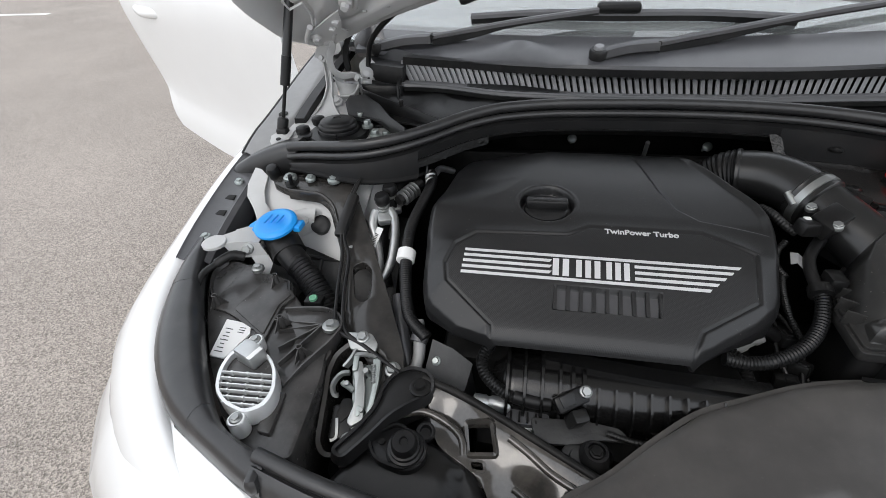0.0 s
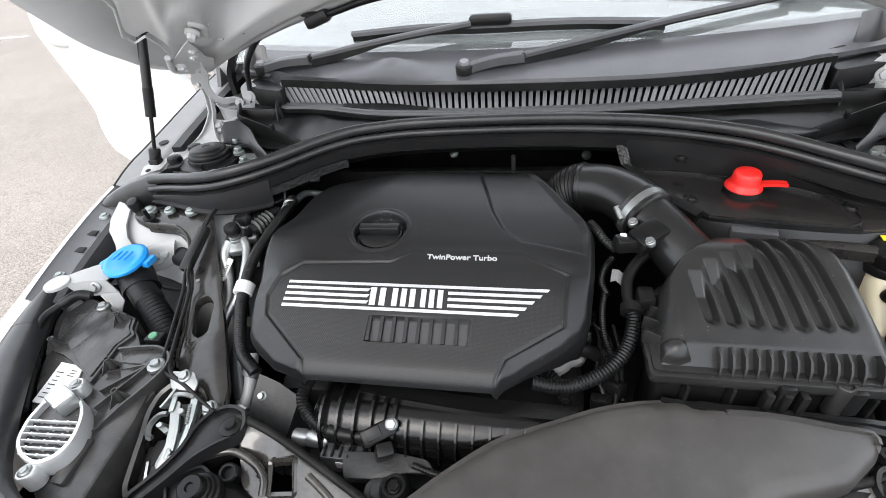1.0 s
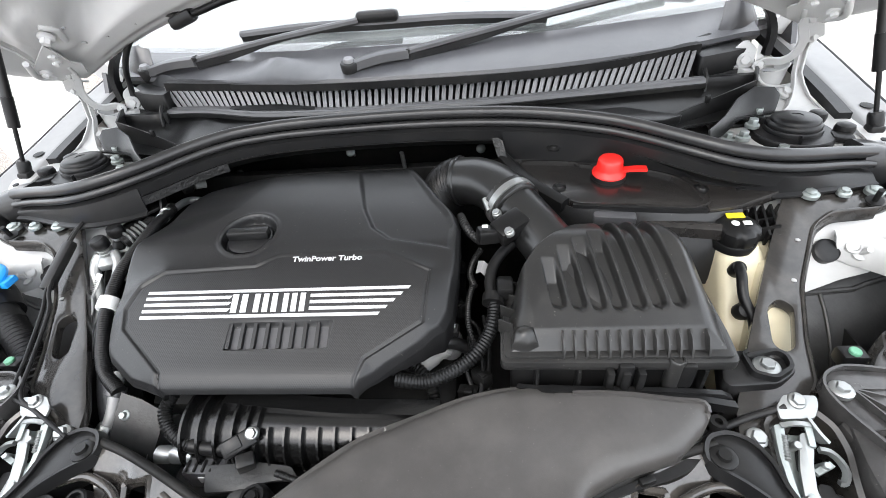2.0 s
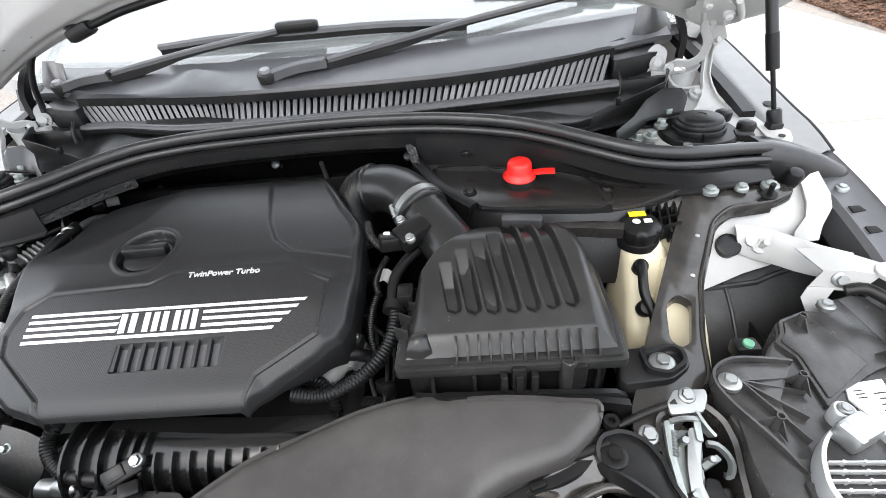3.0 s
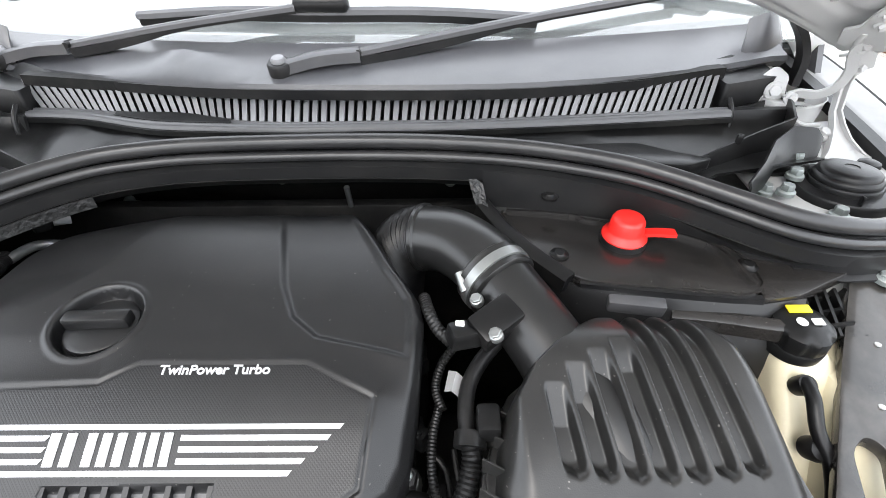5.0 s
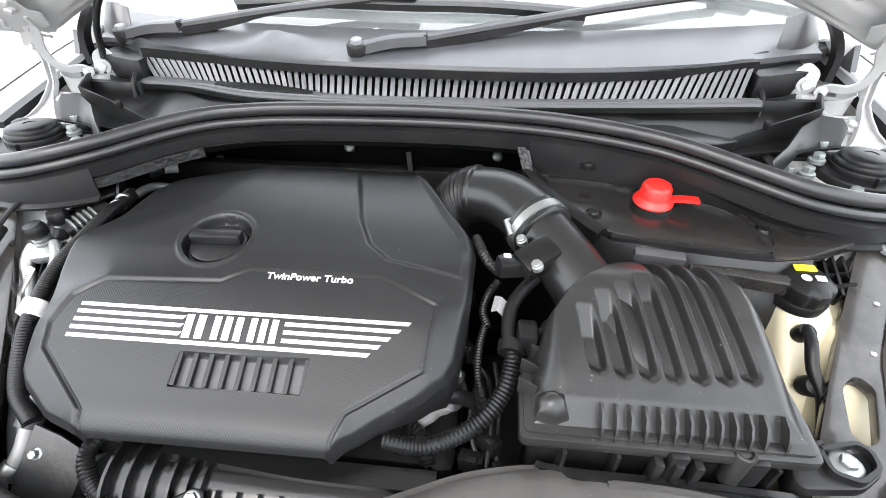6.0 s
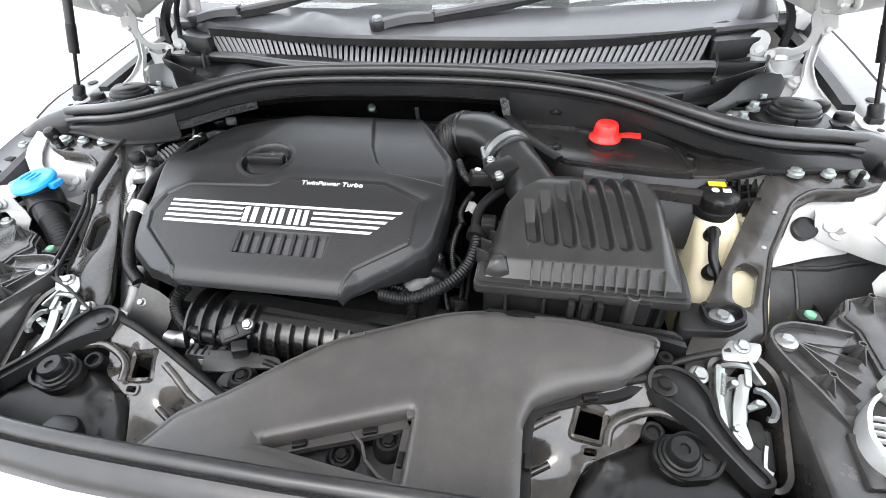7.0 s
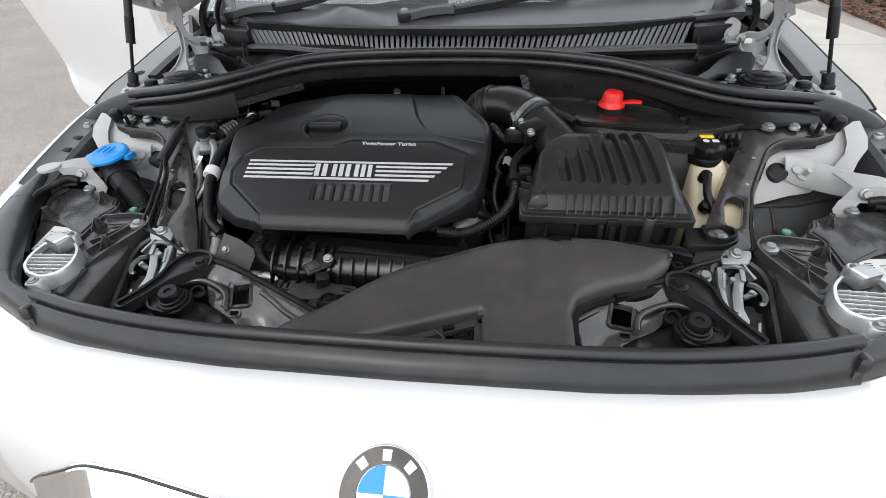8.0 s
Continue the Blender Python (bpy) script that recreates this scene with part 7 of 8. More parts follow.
def hoses():
    def hose(label, pts, r, mat=M_RUBBER, ribbed=False, pitch=0.006, depth=0.0013):
        bm = b_ribbed(pts, r, pitch, depth) if ribbed else b_tube(pts, r, 12, 0.008)
        return solid("hose", bm, mat, label, "hose")
    hose("black corrugated wiring conduit curling round the manifold", [(-0.268, 0.622, 0.796), (-0.277, 0.604, 0.784), (-0.268, 0.587, 0.773), (-0.246, 0.573, 0.766), (-0.230, 0.570, 0.763)], 0.0082, M_PLASTIC, True, 0.004, 0.0012)
    hose("smooth black hose end plugged under the manifold", [(-0.234, 0.571, 0.764), (-0.210, 0.569, 0.761), (-0.190, 0.570, 0.760)], 0.0090)
    hose("thick black corrugated conduit from the cover to the air box", [(0.008, 0.631, 0.805), (0.036, 0.629, 0.803), (0.062, 0.632, 0.808), (0.095, 0.648, 0.818), (0.117, 0.673, 0.83), (0.126, 0.700, 0.845), (0.124, 0.715, 0.853)], 0.0088, M_PLASTIC, True, 0.004, 0.0011)
    hose("smooth black hose rising from the clip to the air sensor", [(0.124, 0.712, 0.852), (0.122, 0.735, 0.860), (0.126, 0.758, 0.866), (0.138, 0.778, 0.872), (0.152, 0.795, 0.875)], 0.0072)
    hose("thin black corrugated cable beside the engine cover", [(0.100, 0.752, 0.845), (0.094, 0.725, 0.838), (0.094, 0.695, 0.826), (0.104, 0.668, 0.810)], 0.0042, M_PLASTIC, True, 0.003, 0.0007)
    hose("black hose with printed marks curling under the cover", [(-0.005, 0.655, 0.790), (0.018, 0.664, 0.806), (0.046, 0.678, 0.811), (0.074, 0.686, 0.804), (0.090, 0.690, 0.790)], 0.0082)
    hose("black corrugated conduit low under the engine cover", [(-0.02, 0.668, 0.785), (0.006, 0.667, 0.788), (0.026, 0.662, 0.787), (0.042, 0.650, 0.778), (0.050, 0.632, 0.764)], 0.0078, M_PLASTIC, True, 0.004, 0.0011)
    hose("short black corrugated hose to the air sensor", [(0.085, 0.835, 0.895), (0.090, 0.812, 0.900), (0.099, 0.793, 0.896), (0.112, 0.782, 0.890)], 0.006, M_PLASTIC, True, 0.004, 0.0009)
    hose("black cable below the air sensor", [(0.112, 0.795, 0.868), (0.102, 0.785, 0.858), (0.096, 0.765, 0.85), (0.102, 0.745, 0.845)], 0.0045, M_PLASTIC, True, 0.003, 0.0007)
    hose("thin black cable along the manifold's foot", [(-0.125, 0.545, 0.752), (-0.09, 0.535, 0.756), (-0.05, 0.54, 0.756), (-0.02, 0.55, 0.75)], 0.004, M_PLASTIC, True, 0.004, 0.0006)
    # bay's other side: refrigerant pipes and braided hoses
    hose("bright aluminium refrigerant pipe with a label", [(-0.474, 0.822, 0.858), (-0.477, 0.805, 0.846), (-0.466, 0.782, 0.826), (-0.456, 0.755, 0.808), (-0.452, 0.725, 0.795), (-0.45, 0.68, 0.776)], 0.0078, M_ALU)
    hose("bent aluminium refrigerant pipe beside the brace", [(-0.452, 0.828, 0.860), (-0.441, 0.812, 0.850), (-0.435, 0.780, 0.832), (-0.436, 0.748, 0.811), (-0.446, 0.722, 0.795), (-0.446, 0.69, 0.778)], 0.0070, M_ALU)
    hose("braided black hose beside the engine cover", [(-0.402, 0.925, 0.878), (-0.396, 0.905, 0.880), (-0.392, 0.862, 0.884), (-0.398, 0.82, 0.876), (-0.404, 0.782, 0.866), (-0.404, 0.75, 0.855), (-0.402, 0.735, 0.848)], 0.0085, M_RUBBER, True, 0.003, 0.0005)
    hose("black hose with a white band falling beside the engine", [(-0.402, 0.735, 0.848), (-0.397, 0.70, 0.832), (-0.384, 0.655, 0.800), (-0.355, 0.63, 0.785)], 0.009, M_RUBBER, True, 0.003, 0.0005)
    hose("grey rubber pipe low beside the engine", [(-0.410, 0.70, 0.79), (-0.400, 0.665, 0.775), (-0.390, 0.635, 0.755), (-0.378, 0.61, 0.735)], 0.012, M_GREYPL)
    hose("thick black hose rising to the firewall", [(-0.455, 0.84, 0.85), (-0.462, 0.868, 0.862), (-0.450, 0.895, 0.868), (-0.43, 0.93, 0.86)], 0.012)
    hose("black hose low behind the refrigerant pipes", [(-0.470, 0.86, 0.84), (-0.470, 0.82, 0.82), (-0.462, 0.78, 0.79), (-0.45, 0.75, 0.76)], 0.013)
    for c in ((-0.462, 0.826, 0.872), (-0.458, 0.858, 0.872)):
        cap = thing("service_port", "refrigerant service port with ribbed black cap and steel collar", "valve", c, "service ports")
        C = Vector(c)
        part("cap", b_lathe([(0.0105, 0), (0.012, 0.002), (0.0125, 0.012), (0.010, 0.017), (0.003, 0.0175)], C, (-0.1, -0.1, 1), 10), M_RUBBER, cap)
        for k in range(3):
            part("collar", b_lathe([(0.009, 0.0), (0.0105, 0.001), (0.0105, 0.0035), (0.009, 0.0045)], C - Vector((0, 0, 0.006 + 0.005 * k)), (-0.1, -0.1, 1), 18), M_STEEL, cap)
        part("block", b_box(C + Vector((0.004, -0.008, -0.020)), (0.026, 0.030, 0.014), 0.004, rot(15, 0, 20)), M_ALU, cap)
    port = thing("pipe_fitting", "threaded steel fitting on the refrigerant line", "pipe fitting", (-0.43, 0.86, 0.86))
    for k in range(5):
        part("ring", b_lathe([(0.0105, 0), (0.0135, 0.0015), (0.0135, 0.003), (0.0105, 0.0045)], (-0.436 + 0.0035 * k, 0.846 + 0.006 * k, 0.870 + 0.001 * k), (0.5, 0.85, 0.15), 20), M_STEEL, port)
    part("pipe", b_tube([(-0.440, 0.840, 0.868), (-0.425, 0.866, 0.874), (-0.415, 0.89, 0.876)], 0.0095, 14), M_RUBBER, port)
    joint = thing("hose_coupling", "bright crimped steel coupling on the braided hose", "pipe fitting", (-0.388, 0.89, 0.88))
    for k, r in enumerate((0.0095, 0.0075, 0.0105, 0.0075, 0.0085)):
        part("ring", b_lathe([(r * 0.85, 0), (r, 0.001), (r, 0.0065), (r * 0.85, 0.0075)], (-0.394 - 0.002 * k, 0.882 + 0.0085 * k, 0.882 - 0.0008 * k), (-0.2, 0.95, -0.1), 16), M_STEEL, joint)
    part("pipe", b_tube([(-0.396, 0.92, 0.878), (-0.392, 0.955, 0.872), (-0.372, 0.975, 0.858)], 0.006, 12), M_ALU, joint)
    band = thing("hose_band", "white plastic band round a black hose", "hose band", (-0.392, 0.72, 0.85))
    part("band", b_lathe([(0.0125, -0.009), (0.0135, -0.008), (0.0135, 0.008), (0.0125, 0.009)], (-0.402, 0.728, 0.845), (0.0, 0.93, 0.36), 20), M_LABEL, band)
    lab = thing("pipe_label", "white printed label on the refrigerant pipe", "label", (-0.437, 0.73, 0.85))
    lm = pose(-0.4655, 0.781, 0.8345, 38, 0, -20)
    part("paper", b_prism([(-0.006, -0.018), (0.006, -0.018), (0.006, 0.018), (-0.006, 0.018)], 0, 0.0008, 0, lm), M_LABEL, lab)
    for k in range(9):
        part("print_bar", b_prism([(-0.0045, -0.015 + 0.0026 * k), (0.002, -0.015 + 0.0026 * k), (0.002, -0.0137 + 0.0026 * k), (-0.0045, -0.0137 + 0.0026 * k)], 0.0008, 0.0012, 0, lm), M_INK, lab)
    st = thing("step_bracket", "black folded bracket under the firewall seal", "bracket", (-0.44, 0.90, 0.89))
    part("shelf", b_prism(rounded([(-0.480, 0.918), (-0.476, 0.892), (-0.425, 0.880), (-0.408, 0.905), (-0.418, 0.930)], 0.004), 0.886, 0.891, 0.001), M_PLASTIC, st)
    part("upright", b_sheet([[(-0.478, 0.920, 0.905), (-0.445, 0.935, 0.912), (-0.415, 0.945, 0.925)], [(-0.480, 0.915, 0.888), (-0.446, 0.925, 0.888), (-0.416, 0.935, 0.890)]], 0.003), M_PLASTIC, st)
    part("side", b_sheet([[(-0.415, 0.945, 0.930), (-0.404, 0.915, 0.905)], [(-0.416, 0.935, 0.880), (-0.405, 0.900, 0.880)]], 0.003), M_PLASTIC, st)
    part("hole", b_box((-0.452, 0.893, 0.8915), (0.006, 0.004, 0.001), 0), M_DARK, st)
    sen = thing("firewall_sensor", "grey plastic sensor plugged in behind the engine", "sensor", (-0.39, 1.02, 0.865))
    part("body", b_tube([(-0.410, 1.01, 0.872), (-0.396, 1.022, 0.868)], 0.008, 14), M_GUTTER, sen)
    part("plug", b_box((-0.418, 1.0, 0.872), (0.020, 0.018, 0.016), 0.004, rot(0, 0, 40)), M_PLASTIC, sen)
    # release cable of the bonnet along the brace
    for dx in (0, 0.010):
        hose("thin black bonnet release cable", [(-0.497, 0.896, 0.892), (-0.505, 0.870, 0.898), (-0.514 + 0.4 * dx, 0.825, 0.884), (-0.509 + 0.4 * dx, 0.755, 0.856), (-0.498 + dx, 0.72, 0.842), (-0.488 + dx, 0.66, 0.818), (-0.470 + dx, 0.61, 0.808), (-0.43, 0.592, 0.802), (-0.375, 0.565, 0.790)], 0.0027)
    solid("cable_sleeve", b_box((-0.511, 0.790, 0.868), (0.018, 0.080, 0.014), 0.005, rot(24, 0, -4)), M_RUBBER, "black rubber sleeve on the release cable", "cable sleeve")
    hose("short black release cable to the latch", [(0.335, 0.575, 0.775), (0.375, 0.588, 0.790), (0.420, 0.597, 0.802)], 0.004)


hoses()


# ---- air filter box ----
LID_L = [(0.632, 0.139), (0.66, 0.139), (0.70, 0.145), (0.73, 0.153), (0.755, 0.168), (0.775, 0.188), (0.80, 0.215), (0.826, 0.250)]
LID_R = [(0.632, 0.369), (0.68, 0.374), (0.74, 0.376), (0.775, 0.372), (0.80, 0.360), (0.826, 0.330)]
# the upper face, inside the sloping flanks
TOP_L = [(0.632, 0.172), (0.654, 0.171), (0.69, 0.166), (0.724, 0.164), (0.75, 0.181), (0.77, 0.202), (0.80, 0.236), (0.826, 0.266)]
TOP_R = [(0.632, 0.346), (0.69, 0.345), (0.74, 0.342), (0.765, 0.338), (0.80, 0.320), (0.826, 0.296)]
LID_Z = [(0.632, 0.857), (0.655, 0.868), (0.68, 0.880), (0.72, 0.896), (0.76, 0.908), (0.785, 0.906), (0.808, 0.894), (0.826, 0.872)]


def lid_z(x, y):
    l, r, tl, tr = lin_at(LID_L, y), lin_at(LID_R, y), lin_at(TOP_L, y), lin_at(TOP_R, y)
    d = max(0.0, min(1.0, (x - l) / (tl - l), (r - x) / (r - tr), (y - 0.632) / 0.021, (0.828 - y) / 0.014))
    z = 0.846 + (curve_at(LID_Z, y) - 0.846) * (1 - (1 - d) ** 1.9)
    # seven sunken grooves; the outer ones end in a flat ramp, the rest run out over the back
    u = (x - 0.199 + 0.14 * (y - 0.676)) / 0.0215 + 0.5
    k = math.floor(u)
    if 0 <= k < 7:
        f = u - k
        cut = smooth01(0.05, 0.17, f) * smooth01(0.96, 0.70, f)
        y0 = 0.668 - 0.003 * k * (6 - k) / 9
        run = smooth01(y0, y0 + 0.016, y - 0.004 * abs(2 * f - 1))
        if k < 4:
            y1 = (0.734, 0.750, 0.762, 0.773)[k]
            run *= max(0.0, min(1.0, (y1 - y) / 0.026))
        z -= 0.0115 * cut * run
    return z


def air_box():
    base = thing("air_filter_box", "black plastic air filter box with a ribbed lid", "air filter box", (0.26, 0.70, 0.70))
    ny, nx = 150, 260
    bm = bmesh.new()
    R = []
    for j in range(ny):
        y = 0.632 + (0.826 - 0.632) * j / (ny - 1)
        l, r = lin_at(LID_L, y), lin_at(LID_R, y)
        R.append([bm.verts.new((x, y, lid_z(x, y))) for x in [l + (r - l) * i / (nx - 1) for i in range(nx)]])
    for j in range(ny - 1):
        for i in range(nx - 1):
            bm.faces.new((R[j][i], R[j][i + 1], R[j + 1][i + 1], R[j + 1][i]))
    rim = R[0] + [R[j][-1] for j in range(1, ny)] + R[-1][-2::-1] + [R[j][0] for j in range(ny - 2, 0, -1)]
    low = [bm.verts.new((v.co.x, v.co.y, 0.838)) for v in rim]
    for k in range(len(rim)):
        bm.faces.new((rim[k], rim[(k + 1) % len(rim)], low[(k + 1) % len(rim)], low[k]))
    lid = part("lid", bm, M_BOX, base, smooth=60)
    edge = [(0.130, 0.622), (0.376, 0.620), (0.380, 0.66), (0.382, 0.77), (0.366, 0.822), (0.240, 0.828), (0.155, 0.750), (0.132, 0.685)]
    part("rim", b_prism(rounded(edge, 0.008), 0.832, 0.845, 0.002), M_BOX, lid)
    part("rim_step", b_prism(rounded([(x + (0.004 if x < 0.25 else -0.004), y + 0.005) for x, y in edge], 0.007), 0.844, 0.8485, 0.001), M_BOX, lid)
    for x in [0.198 + 0.0119 * i for i in range(12)] + [0.346]:
        rib = b_sweep([Vector((x - 0.0011, 0.6245, 0.0)), Vector((x + 0.0011, 0.6245, 0.0))], [(0.0, 0.846), (-0.004, 0.858), (-0.010, 0.866), (-0.021, 0.8695), (-0.026, 0.862), (-0.026, 0.846)])
        part("rib", rib, M_BOX, lid)
    part("corner_boss", b_loft([[(0.158 + a * k, 0.648 + b * k, z) for a, b in ((-0.016, -0.012), (0.0, -0.015), (0.015, -0.011), (0.016, 0.008), (0.0, 0.014), (-0.014, 0.010))] for z, k in ((0.846, 1.0), (0.856, 0.9), (0.866, 0.62), (0.871, 0.30))]), M_BOX, lid, smooth=60)
    for i in range(4):
        y = 0.665 + 0.022 * i
        part("rib", b_box((lin_at(LID_L, y) - 0.002, y, 0.854), (0.018, 0.0018, 0.02), 0.0005, rot(0, 0, -28)), M_BOX, lid)
    body = part("lower_box", b_prism(rounded([(0.140, 0.632), (0.360, 0.630), (0.364, 0.68), (0.366, 0.75), (0.345, 0.785), (0.21, 0.785), (0.155, 0.72)], 0.012), 0.62, 0.832, 0.004), M_PLASTIC, base)
    for x in (0.17, 0.215, 0.31, 0.345):
        part("rib", b_box((x, 0.626, 0.790), (0.004, 0.016, 0.085), 0.001), M_PLASTIC, body)
    for x in (0.262, 0.325):
        part("clip", b_box((x, 0.620, 0.826), (0.016, 0.010, 0.036), 0.003), M_PLASTIC, body)
    part("socket_frame", b_sweep([Vector(p) for p in ((0.150, 0.615, 0.795), (0.185, 0.610, 0.812), (0.26, 0.606, 0.806), (0.34, 0.604, 0.800), (0.372, 0.602, 0.795), (0.378, 0.604, 0.750))], [(-0.004, -0.010), (0.004, -0.010), (0.004, 0.006), (-0.004, 0.006)]), M_PLASTIC, body)
    # side foot with its bolt
    foot = rounded([(0.372, 0.628), (0.385, 0.669), (0.446, 0.672), (0.457, 0.655), (0.454, 0.640), (0.430, 0.624), (0.378, 0.620)], 0.008)
    ft = part("foot", b_prism(foot, 0.775, 0.804, 0.003), M_TRIM, base)
    part("foot_rim", b_sweep([Vector((x, y, 0.805)) for x, y in rounded([(0.405, 0.662), (0.405, 0.634), (0.425, 0.627), (0.448, 0.641), (0.450, 0.657), (0.443, 0.664)], 0.006)] + [Vector((0.405, 0.656, 0.805))], [(-0.0025, -0.004), (0.0025, -0.004), (0.002, 0.007), (-0.002, 0.007)]), M_TRIM, ft)
    part("bolt", b_bolt((0.424, 0.645, 0.806), (0, 0, 1), 0.007, 0.006, 2.0), M_STEEL, ft)
    part("washer_cup", b_lathe([(0.017, -0.002), (0.017, 0.0005), (0.010, 0.001)], (0.424, 0.645, 0.8045), seg=24), M_DARK, ft)
    # screw boss, latch tongues and the rim round the duct's mouth
    part("screw_boss", b_lathe([(0.009, -0.035), (0.009, 0.006), (0.0075, 0.008), (0.006, 0.008), (0.005, 0.003)], (0.314, 0.624, 0.840), seg=18), M_BOX, base)
    for x in (0.246, 0.262, 0.278):
        part("latch_tongue", b_box((x, 0.617, 0.812), (0.008, 0.012, 0.050), 0.002), M_PLASTIC, base)
    part("mouth_rim", b_sweep(spline([(0.150, 0.622, 0.800), (0.172, 0.615, 0.806), (0.26, 0.613, 0.806), (0.345, 0.612, 0.802), (0.372, 0.612, 0.795), (0.374, 0.606, 0.775), (0.368, 0.598, 0.76)], 0.01), [(-0.004, -0.012), (0.004, -0.012), (0.003, 0.005), (-0.003, 0.005)]), M_TRIM, base)


air_box()


def intake_pipe():
    base = thing("intake_pipe", "black intake pipe with a bellows and a steel hose clamp", "intake pipe", (0.15, 0.86, 0.90))
    part("outlet", b_sweep(spline([(0.262, 0.690, 0.815), (0.232, 0.738, 0.850), (0.195, 0.795, 0.880), (0.161, 0.850, 0.898)], 0.01), circle(0.0345, 28), scales=[1.45 - 0.45 * smooth01(0, 13, i) for i in range(20)]), M_CARBON, base)
    part("elbow", b_sweep(spline([(0.164, 0.847, 0.898), (0.140, 0.884, 0.905), (0.113, 0.911, 0.906), (0.083, 0.928, 0.900)], 0.008), circle(0.0360, 28)), M_CARBON, base)
    part("bellows", b_ribbed([(0.088, 0.926, 0.902), (0.070, 0.936, 0.892), (0.054, 0.942, 0.872), (0.044, 0.944, 0.840), (0.040, 0.942, 0.80)], 0.0375, 0.0050, 0.0022, 28), M_RUBBER, base)
    d = Vector((-0.036, 0.055, 0.012))
    part("clamp", b_lathe([(0.0375, -0.0055), (0.0395, -0.005), (0.0395, 0.005), (0.0375, 0.0055)], (0.156, 0.857, 0.900), tuple(d), 36), M_STEEL, base, "bright steel hose clamp")
    part("cuff", b_lathe([(0.036, -0.014), (0.0385, -0.012), (0.0375, -0.006), (0.0375, 0.008), (0.0385, 0.012), (0.036, 0.014)], (0.156, 0.857, 0.900), tuple(d), 36), M_CARBON, base)
    part("clamp_screw", b_tube([(0.126, 0.836, 0.902), (0.120, 0.852, 0.912)], 0.006, 10), M_STEEL, base)
    part("rib", b_lathe([(0.0365, -0.004), (0.0385, -0.002), (0.0385, 0.002), (0.0365, 0.004)], (0.083, 0.928, 0.900), (-0.90, 0.38, -0.22), 28), M_CARBON, base)
    sn = thing("air_mass_sensor", "black air mass sensor plugged into the intake pipe", "sensor", (0.14, 0.79, 0.9))
    part("body", b_box((0.150, 0.795, 0.903), (0.030, 0.045, 0.026), 0.004, rot(12, 14, -52)), M_PLASTIC, sn)
    part("plug", b_box((0.122, 0.783, 0.900), (0.030, 0.020, 0.020), 0.004, rot(0, 10, 20)), M_PLASTIC, sn)
    part("clip", b_box((0.118, 0.786, 0.911), (0.008, 0.006, 0.003), 0.001), M_LABEL, sn)
    for c in ((0.134, 0.815, 0.911), (0.148, 0.775, 0.909)):
        part("screw", b_bolt(c, (-0.3, -0.2, 1), 0.005, 0.004, 1.3), M_STEEL, sn)
    tag = solid("cable_tag", b_sheet([[(0.104, 0.752, 0.862), (0.108, 0.770, 0.868)], [(0.110, 0.750, 0.866), (0.115, 0.767, 0.870)], [(0.120, 0.746, 0.858), (0.126, 0.762, 0.862)]], 0.0008), M_GUTTER, "small white printed tag on a cable", "label")
    hold = solid("cable_clip", join(b_box((0.140, 0.722, 0.862), (0.020, 0.026, 0.022), 0.004), b_lathe([(0.0135, -0.006), (0.0135, 0.006)], (0.125, 0.712, 0.853), (0.1, 0.9, 0.3), 20)), M_PLASTIC, "black plastic clip holding the conduit to the air box", "clip")


intake_pipe()


